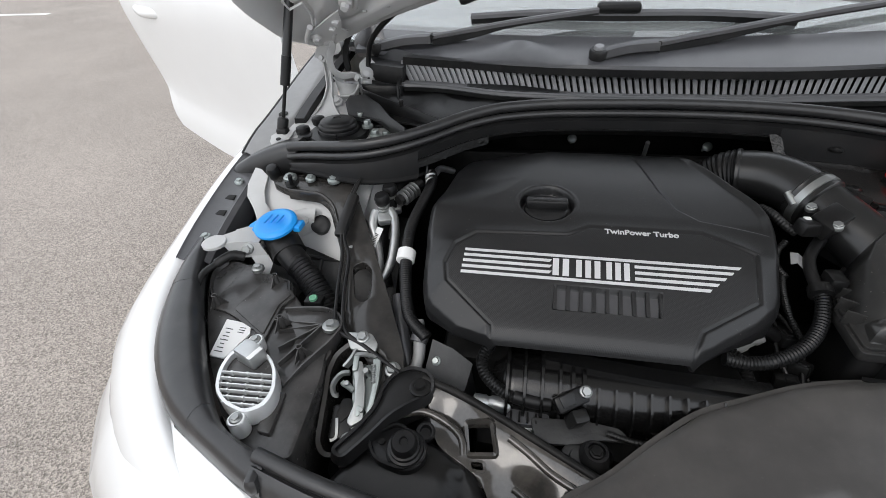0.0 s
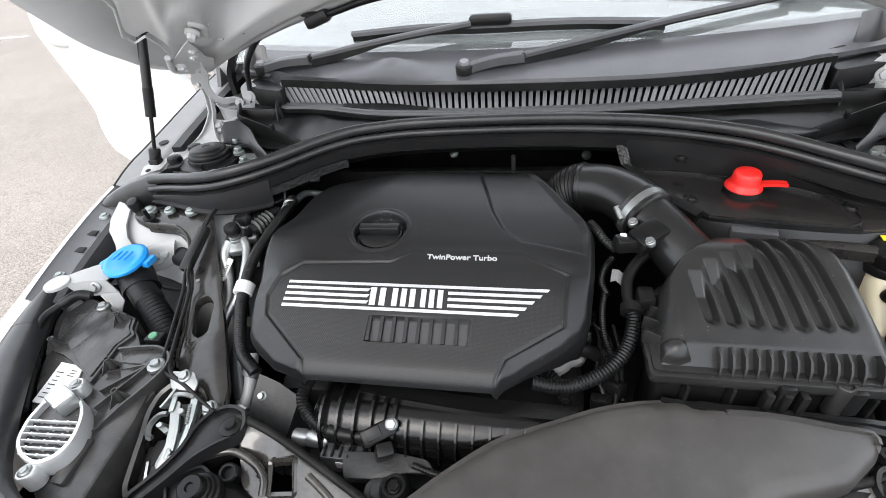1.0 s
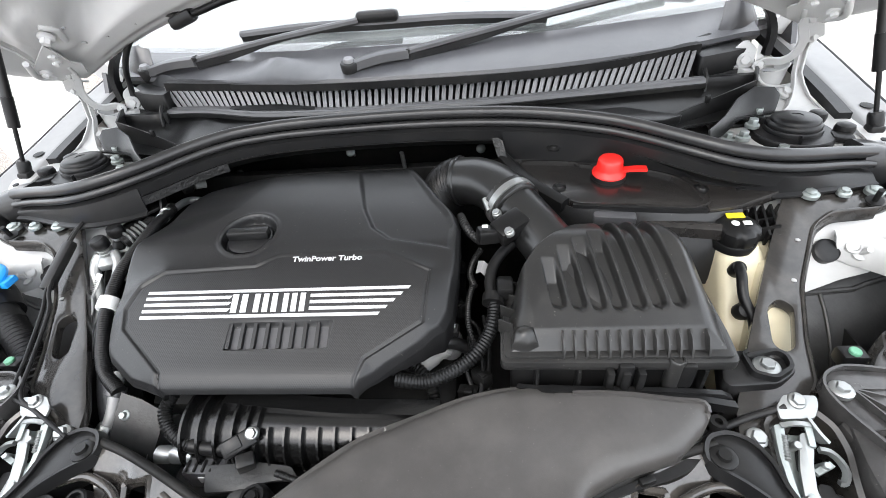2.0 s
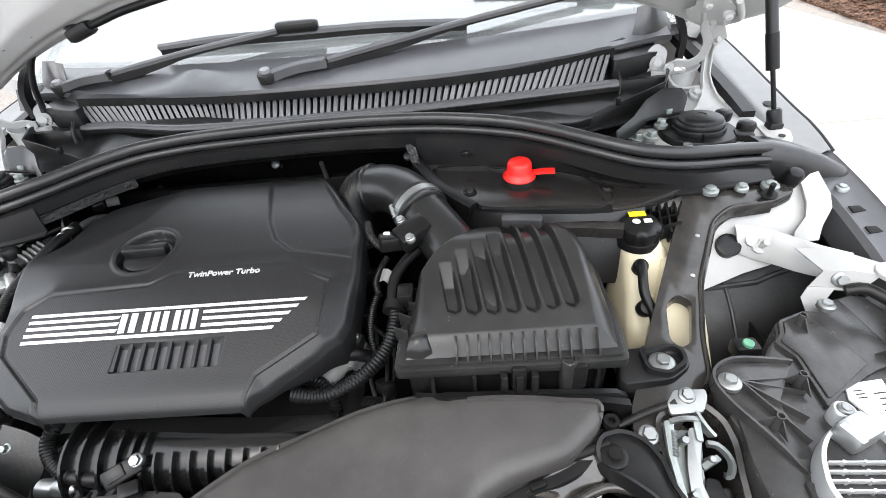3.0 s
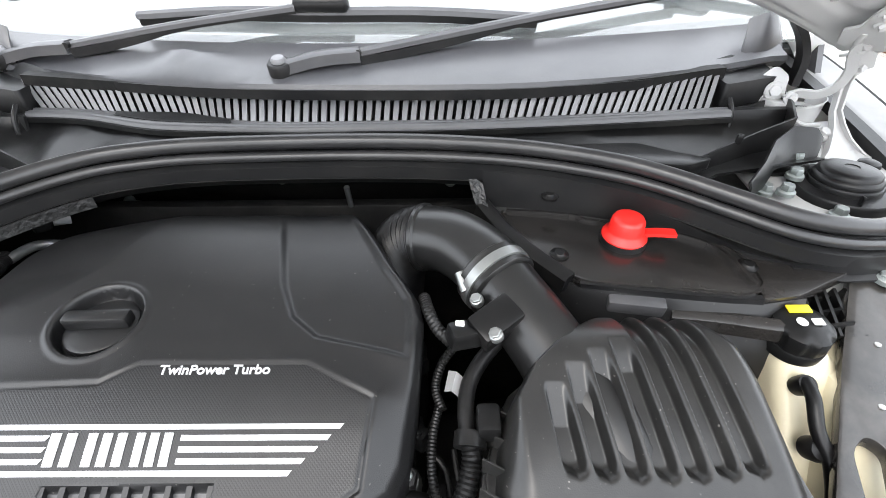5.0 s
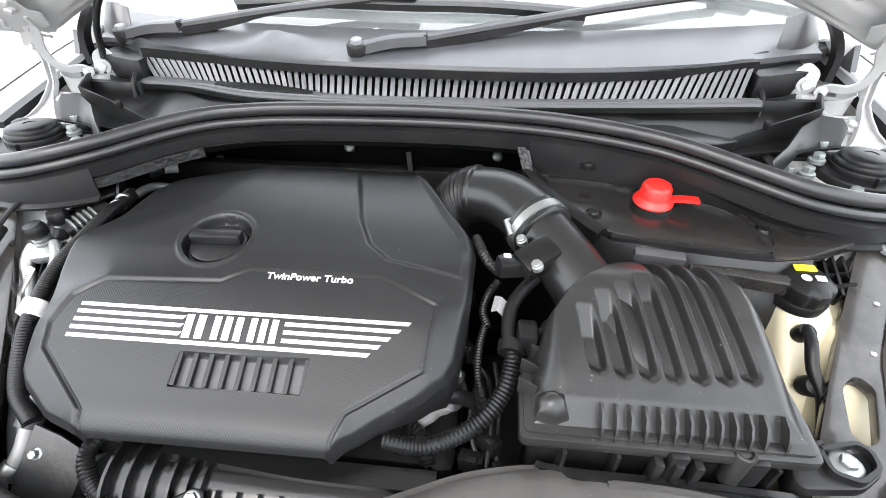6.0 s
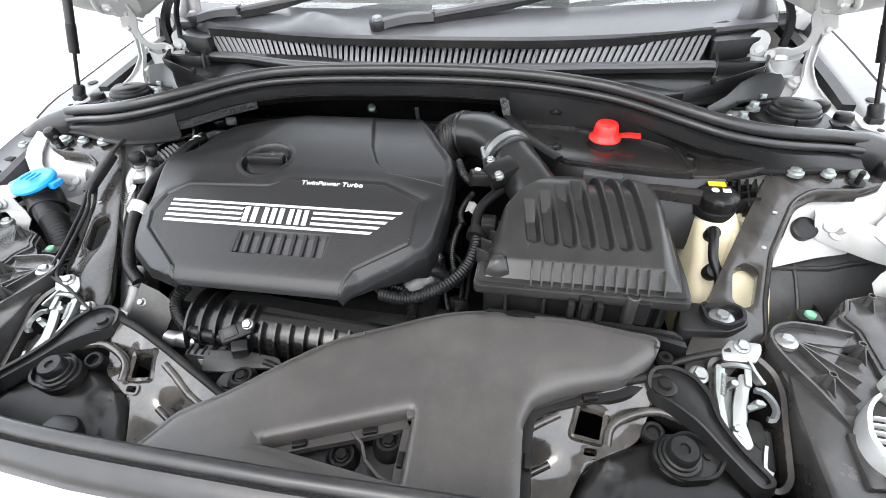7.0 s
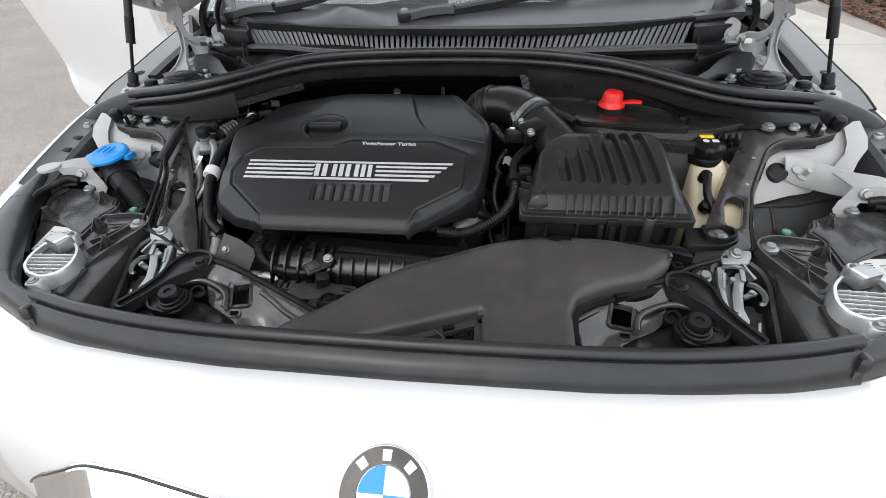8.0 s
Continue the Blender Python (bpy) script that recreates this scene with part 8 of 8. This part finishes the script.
def snorkel():
    """Flat air duct over the radiator into the air box."""
    base = thing("air_duct", "wide flat matt dark grey plastic air duct", "air duct", (0.1, 0.52, 0.76))
    out = [(-0.215, 0.392), (-0.192, 0.426), (-0.176, 0.452), (-0.130, 0.482), (-0.080, 0.524), (-0.026, 0.563), (0.035, 0.588), (0.082, 0.604), (0.124, 0.612), (0.168, 0.616), (0.200, 0.608), (0.270, 0.606), (0.344, 0.603), (0.345, 0.588), (0.335, 0.574), (0.304, 0.548), (0.243, 0.529), (0.208, 0.513), (0.198, 0.490), (0.197, 0.392), (0.084, 0.392)]
    tri_hole = rounded([(0.083, 0.486), (-0.068, 0.430), (0.085, 0.412)], 0.004, 3)

    def dz(x, y):
        z = 0.772 + 0.10 * (y - 0.45) + 0.010 * smooth01(0.35, 0.1, abs(x - 0.08)) + 0.010 * smooth01(0.15, 0.33, x)
        return z + 0.016 * smooth01(0.50, 0.61, y) * smooth01(-0.02, 0.18, x) * (1 - 0.75 * smooth01(0.22, 0.34, x))

    O = rounded(out, 0.006, 3)
    bm = bmesh.new()
    vo = [bm.verts.new((x, y, 0)) for x, y in O]
    vh = [bm.verts.new((x, y, 0)) for x, y in tri_hole]
    ee = [bm.edges.new((v[i], v[(i + 1) % len(v)])) for v in (vo, vh) for i in range(len(v))]
    bmesh.ops.triangle_fill(bm, use_beauty=True, edges=ee)
    for _ in range(4):
        bmesh.ops.subdivide_edges(bm, edges=[e for e in bm.edges if e.calc_length() > 0.012], cuts=1, use_grid_fill=True)
        bmesh.ops.triangulate(bm, faces=[f for f in bm.faces if len(f.verts) > 4])
    for v in bm.verts:
        x, y = v.co.x, v.co.y
        mouth = y > 0.586 and x > 0.19
        d = min(0.02 if mouth else abs(inside(O, x, y)), abs(inside(tri_hole, x, y)))
        v.co.z = dz(x, y) - 0.005 * (1 - smooth01(0.0, 0.009, d))
    bmesh.ops.recalc_face_normals(bm, faces=bm.faces)
    r = bmesh.ops.extrude_face_region(bm, geom=bm.faces[:])
    bmesh.ops.translate(bm, vec=(0, 0, -0.016), verts=[v for v in r["geom"] if isinstance(v, bmesh.types.BMVert)])
    bmesh.ops.recalc_face_normals(bm, faces=bm.faces)
    part("shell", bm, M_DUCT, base, smooth=60)
    # lower half of the moulding: a lip that shows along the hollow side and round the opening
    side = [(0.346, 0.582), (0.335, 0.568), (0.304, 0.542), (0.243, 0.523), (0.214, 0.510), (0.204, 0.490), (0.203, 0.44), (0.203, 0.392)]
    lip = [(-0.005, -0.006), (0.005, -0.006), (0.005, 0.002), (-0.005, 0.002)]
    part("lower_lip", b_sweep(spline([(x, y, dz(x, y) - 0.022) for x, y in side], 0.006), lip), M_TRIM, base)
    part("lower_lip", b_sweep(spline([(x, y, dz(x, y) - 0.020) for x, y in ((-0.075, 0.424), (-0.02, 0.444), (0.03, 0.461), (0.078, 0.479))], 0.006), lip), M_DUCT, base)
    part("lower_lip", b_sweep(spline([(0.079, y, dz(0.08, y) - 0.020) for y in (0.478, 0.45, 0.415)], 0.006), lip), M_DUCT, base)
    outer = [(-0.218, 0.394), (-0.195, 0.429), (-0.179, 0.455), (-0.133, 0.485), (-0.083, 0.527), (-0.028, 0.567), (0.034, 0.592), (0.081, 0.608), (0.123, 0.616), (0.166, 0.620)]
    part("lower_lip", b_sweep(spline([(x, y, dz(x, y) - 0.012) for x, y in outer], 0.008), [(-0.003, -0.004), (0.003, -0.004), (0.003, 0.002), (-0.003, 0.002)]), M_DUCT, base)
    part("mouth_rim", b_sweep(spline([(x, y, dz(x, y) + 0.001) for x, y in ((0.206, 0.6035), (0.235, 0.6035), (0.270, 0.603), (0.31, 0.6015), (0.341, 0.600), (0.342, 0.589))], 0.006), [(-0.0025, -0.003), (0.0025, -0.003), (0.0018, 0.0025), (-0.0018, 0.0025)]), M_DUCT, base)
    for x, y, a in ((0.268, 0.5295, 18), (0.204, 0.455, 90), (-0.030, 0.441, 20), (0.040, 0.4645, 19), (0.079, 0.440, 90)):
        part("clip", b_box((x, y, dz(x, y) - 0.017), (0.016, 0.007, 0.007), 0.0015, rot(0, 0, a)), M_PLASTIC, base)
    part("corner_tab", b_box((0.082, 0.482, dz(0.082, 0.482) - 0.006), (0.010, 0.010, 0.006), 0.0015, rot(0, 0, 20)), M_DUCT, base)
    part("web", b_sheet([[(0.022, 0.462, 0.768), (0.036, 0.452, 0.766), (0.044, 0.436, 0.764), (0.060, 0.424, 0.762), (0.080, 0.418, 0.762)], [(0.022, 0.462, 0.740), (0.036, 0.450, 0.740), (0.046, 0.434, 0.740), (0.060, 0.422, 0.740), (0.080, 0.416, 0.740)]], 0.003), M_DUCT, base)
    part("under_tray", b_prism([(-0.10, 0.405), (0.10, 0.405), (0.10, 0.50), (0.02, 0.48)], 0.735, lambda x, y: 0.742 + 0.05 * (y - 0.42), 0.002), M_LINER, base, "dusty grey tray under the duct's opening")
    part("seam_lug", b_lathe([(0.008, -0.006), (0.008, 0.004), (0.004, 0.004), (0.004, -0.002)], (0.352, 0.584, 0.792), seg=14), M_PLASTIC, base)
    for c in ((0.060, 0.462, 0.752), (-0.140, 0.516, 0.752), (0.014, 0.442, 0.746)):
        f = thing("rubber_fixing", "dark rubber fixing with a sunken screw below the duct", "fixing", c, "rubber fixings")
        part("boss", b_lathe([(0.019, -0.02), (0.018, 0.0), (0.014, 0.006), (0.013, 0.008), (0.010, 0.008), (0.010, 0.004)], c, seg=22), M_RUBBER, f)
        part("screw", b_bolt((c[0], c[1], c[2] + 0.005), r=0.006, h=0.005, washer=1.3), M_DARK, f)


snorkel()


# ---- control unit box, brake fluid, washer filler ----
def ecu_box():
    base = thing("control_unit_box", "black plastic control unit box with a flat lid", "control unit box", (0.33, 0.90, 0.86))
    lid = rounded([(0.166, 0.958), (0.190, 0.918), (0.228, 0.874), (0.246, 0.858), (0.400, 0.835), (0.424, 0.850), (0.426, 0.885), (0.408, 0.915), (0.352, 0.946), (0.270, 0.972), (0.18, 0.992)], 0.012)

    def lid_height(x, y):
        return 0.895 + 0.004 * smooth01(0.86, 0.95, y)

    part("lid", b_prism(lid, 0.880, lid_height, 0.003), M_ECU, base, "satin black lid with a film of dust")
    part("lid_edge", b_sweep([Vector((x, y, lid_height(x, y))) for x, y in lid] + [Vector((*lid[0], lid_height(*lid[0])))], [(-0.0016, -0.003), (0.0016, -0.003), (0.0012, 0.0014), (-0.0012, 0.0014)]), M_ECU, base)
    ridge = spline([(0.180, 0.981, 0.9005), (0.222, 0.976, 0.9005), (0.262, 0.968, 0.9005), (0.270, 0.960, 0.900), (0.330, 0.946, 0.900), (0.380, 0.924, 0.899), (0.404, 0.898, 0.898), (0.412, 0.850, 0.897)], 0.006)
    part("ridge", b_sweep(ridge, [(-0.0025, -0.003), (0.0025, -0.003), (0.002, 0.0016), (-0.002, 0.0016)]), M_ECU, base)
    part("front_lip", b_sweep(spline([(0.242, 0.859, 0.891), (0.30, 0.8485, 0.891), (0.36, 0.8395, 0.891), (0.412, 0.833, 0.891)], 0.01), [(-0.004, -0.004), (0.004, -0.004), (0.004, 0.003), (-0.004, 0.003)]), M_COVER, base)
    apron = rounded([(0.412, 0.832), (0.452, 0.838), (0.492, 0.858), (0.535, 0.878), (0.500, 0.898), (0.414, 0.915), (0.430, 0.885)], 0.008)
    part("apron", b_prism(apron, 0.878, 0.892, 0.003), M_ECU, base)
    part("front_wall", b_sheet([[(0.20, 0.895, 0.89), (0.244, 0.856, 0.888), (0.34, 0.842, 0.887), (0.41, 0.832, 0.887), (0.46, 0.842, 0.885)], [(0.205, 0.885, 0.86), (0.248, 0.840, 0.855), (0.34, 0.826, 0.853), (0.42, 0.812, 0.85), (0.46, 0.825, 0.85)], [(0.21, 0.87, 0.80), (0.255, 0.82, 0.79), (0.34, 0.81, 0.79), (0.43, 0.80, 0.79), (0.47, 0.81, 0.79)]], 0.003), M_COVER, base)
    part("front_rail", b_sweep(spline([(0.330, 0.836, 0.868), (0.37, 0.828, 0.870), (0.425, 0.814, 0.872), (0.455, 0.812, 0.872)], 0.008), [(-0.009, -0.010), (0.009, -0.010), (0.008, 0.004), (0.003, 0.008), (-0.004, 0.008), (-0.009, 0.003)]), M_ECU, base)
    part("catch", b_box((0.296, 0.843, 0.876), (0.056, 0.016, 0.020), 0.003, rot(12, 0, -9)), M_GREYPL, base)
    part("wall_seam", b_tube([(0.351, 0.938, 0.940), (0.349, 0.940, 0.922), (0.347, 0.944, 0.902)], 0.0022, 8), M_DARK, base)
    part("lip_roll", b_tube([(0.468, 0.880, 0.888), (0.495, 0.884, 0.888), (0.520, 0.890, 0.888)], 0.005, 12), M_TRIM, base)
    for c in ((0.228, 0.898, 0.8975), (0.419, 0.878, 0.8965), (0.228, 0.974, 0.925)):
        part("clip", b_lathe([(0.010, -0.002), (0.010, 0.001), (0.0065, 0.002), (0.005, 0.004), (0.0015, 0.004)], c, (0, -0.1, 1), 18), M_PLASTIC, base)
    part("left_rail", b_sweep(spline([(0.150, 0.972, 0.915), (0.170, 0.940, 0.905), (0.196, 0.902, 0.899), (0.232, 0.862, 0.893)], 0.01), [(-0.010, -0.012), (0.010, -0.012), (0.009, 0.003), (0.004, 0.006), (-0.006, 0.006), (-0.010, 0.002)]), M_PLASTIC, base)
    solid("heat_shield", b_sheet([[(0.134, 0.988, 0.940), (0.142, 0.985, 0.942), (0.150, 0.980, 0.938)], [(0.140, 0.974, 0.922), (0.147, 0.971, 0.924), (0.155, 0.966, 0.920)], [(0.150, 0.960, 0.902), (0.157, 0.956, 0.903), (0.163, 0.95, 0.90)]], 0.002), M_FOIL, "crumpled silver heat shield foil at the firewall", "heat shield")
    rows = [[(x, curve_at(SEAL_Y, x) + 0.004, curve_at(SEAL_Z, x) + d) for x in (-0.43, -0.41, -0.39, -0.37, -0.35, -0.33, -0.31)] for d in (-0.048, -0.056, -0.062)]
    solid("insulation_mat", b_sheet(rows, 0.004), M_QUILT, "quilted dark insulation edge under the firewall seal", "insulation")
    # web of ribs at the box's outer end
    web = thing("rib_web", "open black plastic ribbed web beside the brake fluid tank", "bracket", (0.49, 0.84, 0.86))
    for i in range(5):
        part("rib", b_sweep([Vector((0.468 + 0.012 * i, 0.815, 0.858)), Vector((0.480 + 0.011 * i, 0.868, 0.872))], [(-0.0015, -0.02), (0.0015, -0.02), (0.0015, 0.002), (-0.0015, 0.002)]), M_PLASTIC, web)
    for i in range(3):
        part("rib", b_sweep([Vector((0.462, 0.822 + 0.018 * i, 0.860)), Vector((0.508, 0.826 + 0.018 * i, 0.866))], [(-0.0015, -0.02), (0.0015, -0.02), (0.0015, 0.002), (-0.0015, 0.002)]), M_PLASTIC, web)
    cap = thing("jump_terminal_cap", "bright red plastic cap with a tether over the jump terminal", "terminal cap", (0.302, 0.922, 0.90))
    c = (0.303, 0.922, 0.903)
    part("cap", b_lathe([(0.0235, 0.0), (0.0245, 0.003), (0.0232, 0.0055), (0.0200, 0.0085), (0.0188, 0.012), (0.0176, 0.023), (0.0158, 0.0262), (0.013, 0.0275), (0.003, 0.028)], c, (0.0, -0.05, 1), 32), M_RED, cap)
    part("tether", b_sweep(spline([(0.322, 0.918, 0.911), (0.337, 0.914, 0.914), (0.353, 0.912, 0.914)], 0.004), [(-0.006, -0.002), (0.006, -0.002), (0.006, 0.002), (-0.006, 0.002)]), M_RED, cap)
    part("foot", b_lathe([(0.025, -0.010), (0.025, 0.001), (0.022, 0.002)], c, (0.0, -0.05, 1), 32), M_RUBBER, cap)


ecu_box()


def brake_reservoir():
    base = thing("brake_fluid_tank", "cream translucent brake fluid tank with a black screw cap", "brake fluid tank", (0.45, 0.79, 0.75))
    def ring(z, x0, x1, y0, y1, r=0.02):
        return [(x, y, z) for x, y in rounded([(x0, y0), (x1, y0), (x1, y1), (x0, y1)], r, 5)]
    part("tank", b_loft([ring(0.68, 0.415, 0.520, 0.70, 0.83), ring(0.76, 0.415, 0.520, 0.705, 0.83), ring(0.785, 0.420, 0.515, 0.735, 0.832), ring(0.80, 0.423, 0.505, 0.752, 0.835), ring(0.825, 0.424, 0.495, 0.775, 0.840), ring(0.845, 0.425, 0.480, 0.790, 0.842, 0.024), ring(0.862, 0.428, 0.468, 0.798, 0.836, 0.016)]), M_CREAM, base, smooth=60)
    part("side_chamber", b_loft([ring(0.66, 0.425, 0.505, 0.64, 0.80, 0.015), ring(0.745, 0.425, 0.505, 0.655, 0.80, 0.015), ring(0.80, 0.455, 0.512, 0.725, 0.82, 0.015), ring(0.838, 0.470, 0.514, 0.770, 0.838, 0.012)]), M_CREAM, base, smooth=60)
    c = (0.447, 0.816, 0.860)
    cap_bm = b_lathe([(0.026, -0.008), (0.0275, -0.006), (0.0275, 0.012), (0.0265, 0.017), (0.022, 0.020), (0.016, 0.022), (0.003, 0.0235)], c, (0, -0.08, 1), 64)
    for v in cap_bm.verts:
        a, h = math.atan2(v.co.y - c[1], v.co.x - c[0]), v.co.z - c[2]
        k = 1 - 0.09 * smooth01(0.35, 0.8, math.cos(7 * a)) * smooth01(0.020, 0.014, h)
        v.co.x, v.co.y = c[0] + (v.co.x - c[0]) * k, c[1] + (v.co.y - c[1]) * k
    cap = part("cap", cap_bm, M_PLASTIC, base, "black ribbed screw cap with warning stickers")
    part("skirt", b_lathe([(0.0285, -0.012), (0.0285, -0.002), (0.0275, 0.0)], c, (0, -0.08, 1), 32), M_PLASTIC, cap)
    part("yellow_sticker", b_box((0.446, 0.827, 0.8848), (0.022, 0.009, 0.0016), 0.0002, rot(8, 0, 0)), M_YELLOW, cap)
    part("white_sign", b_lathe([(0.005, 0), (0.005, 0.0008)], (0.440, 0.811, 0.8836), (0, -0.08, 1), 16), M_LABEL, cap)
    part("white_sign", b_box((0.4545, 0.8105, 0.8842), (0.010, 0.007, 0.0014), 0.0001, rot(8, 0, 0)), M_LABEL, cap)
    h = thing("reservoir_hose", "black rubber hose looped over the brake fluid tank", "hose", (0.44, 0.77, 0.82))
    part("hose", b_tube([(0.440, 0.775, 0.842), (0.436, 0.757, 0.842), (0.434, 0.735, 0.825), (0.442, 0.715, 0.805), (0.440, 0.69, 0.78), (0.432, 0.665, 0.75)], 0.0062, 14), M_RUBBER, h)
    part("elbow_cap", b_lathe([(0.009, -0.01), (0.0098, 0.002), (0.0085, 0.006), (0.003, 0.007)], (0.440, 0.774, 0.838), (0, -0.5, 0.9), 16), M_RUBBER, h)
    part("fitting", b_lathe([(0.0105, -0.01), (0.0115, 0.002), (0.009, 0.007), (0.003, 0.008)], (0.436, 0.728, 0.808), (0, -0.6, 0.8), 16), M_RUBBER, h)


brake_reservoir()


def washer_filler():
    base = thing("washer_filler", "corrugated black washer filler neck with a bright blue lid", "washer filler", (-0.62, 0.76, 0.84))
    c = Vector((-0.624, 0.768, 0.854))
    ax = Vector((-0.05, -0.18, 1)).normalized()
    lid = part("lid", b_lathe([(0.032, 0.0), (0.0345, 0.002), (0.0345, 0.006), (0.0315, 0.009), (0.026, 0.0105), (0.024, 0.0095), (0.003, 0.0095)], c, tuple(ax), 36), M_BLUE, base, "bright blue snap lid")
    part("tab", b_prism(rounded([(-0.044, -0.008), (-0.028, -0.022), (-0.020, 0.0), (-0.028, 0.016)], 0.006), 0, 0.005, 0.0015, Matrix.Translation(c) @ rot(10, 0, 0)), M_BLUE, lid)
    part("hinge_tab", b_box(c + Vector((0.036, 0.004, 0.000)), (0.012, 0.022, 0.010), 0.002), M_BLUE, lid)
    for k in range(3):
        part("mark", b_tube([c + Vector((-0.012 + 0.010 * k, -0.010, 0.0125)), c + Vector((-0.008 + 0.010 * k, 0.008, 0.0155))], 0.0016, 8), M_BLUE, lid)
    part("neck", b_sweep(spline([c, c + Vector((0.004, -0.003, -0.025)), (-0.600, 0.745, 0.815)], 0.005), circle(0.027, 24)), M_RUBBER, base)
    part("collar", b_tube([(-0.605, 0.748, 0.823), (-0.578, 0.728, 0.808)], 0.021, 20), M_RUBBER, base)
    part("bellows", b_ribbed([(-0.582, 0.731, 0.812), (-0.545, 0.702, 0.795), (-0.515, 0.672, 0.772), (-0.50, 0.645, 0.735), (-0.498, 0.63, 0.69)], 0.020, 0.0065, 0.0028, 22), M_RUBBER, base)
    part("bracket", b_box((-0.662, 0.748, 0.838), (0.022, 0.022, 0.022), 0.004), M_PLASTIC, base)


washer_filler()


# ---- open front door ----
def door():
    h = Vector((-0.84, 1.35, 0))
    d = Vector((-math.cos(radians(25)), math.sin(radians(25)), 0))
    n = Vector((-d.y, d.x, 0))
    low = [(0, 0.54), (0.47, 0.586), (0.65, 0.62), (0.74, 0.643), (0.772, 0.655), (0.785, 0.685)]
    side = [(0.0, 0.016), (0.07, 0.012), (0.13, 0.001), (0.20, 0.002), (0.34, 0.020), (0.44, 0.033), (0.455, 0.034), (0.50, 0.036), (0.58, 0.022)]
    levels = (0, 0.012, 0.03, 0.06, 0.09, 0.12, 0.15, 0.20, 0.28, 0.36, 0.42, 0.45, 0.48, 0.53, 0.58)
    rows = []
    for level in levels:
        row = []
        for i in range(36):
            L = 0.785 * i / 35
            z0 = curve_at(low, L)
            # the creases rise a little towards the rear edge
            z = z0 + (1.13 - z0) * level / 0.58
            L -= 0.035 * (i / 35) * (1 - smooth01(0.66, 0.92, z))
            row.append(h + d * L + n * (curve_at(side, level) - 0.028) + Vector((0, 0, z)))
        rows.append(row)
    base = part("front_door", b_sheet(rows, 0.02), M_WHITE, car, "white front door swung wide open", smooth=60)
    part("window_seal", b_tube([h + d * 0.05 + Vector((0, 0, 1.12)), h + d * 0.45 + Vector((0, 0, 1.13)), h + d * 0.77 + Vector((0, 0, 1.12))], 0.014, 10, 0.05), M_RUBBER, base)
    part("handle", b_tube([h + d * 0.56 + n * 0.006 + Vector((0, 0, 1.03)), h + d * 0.64 + n * 0.032 + Vector((0, 0, 1.035)), h + d * 0.73 + n * 0.006 + Vector((0, 0, 1.04))], 0.016, 12, 0.02), M_WHITE, base)


door()
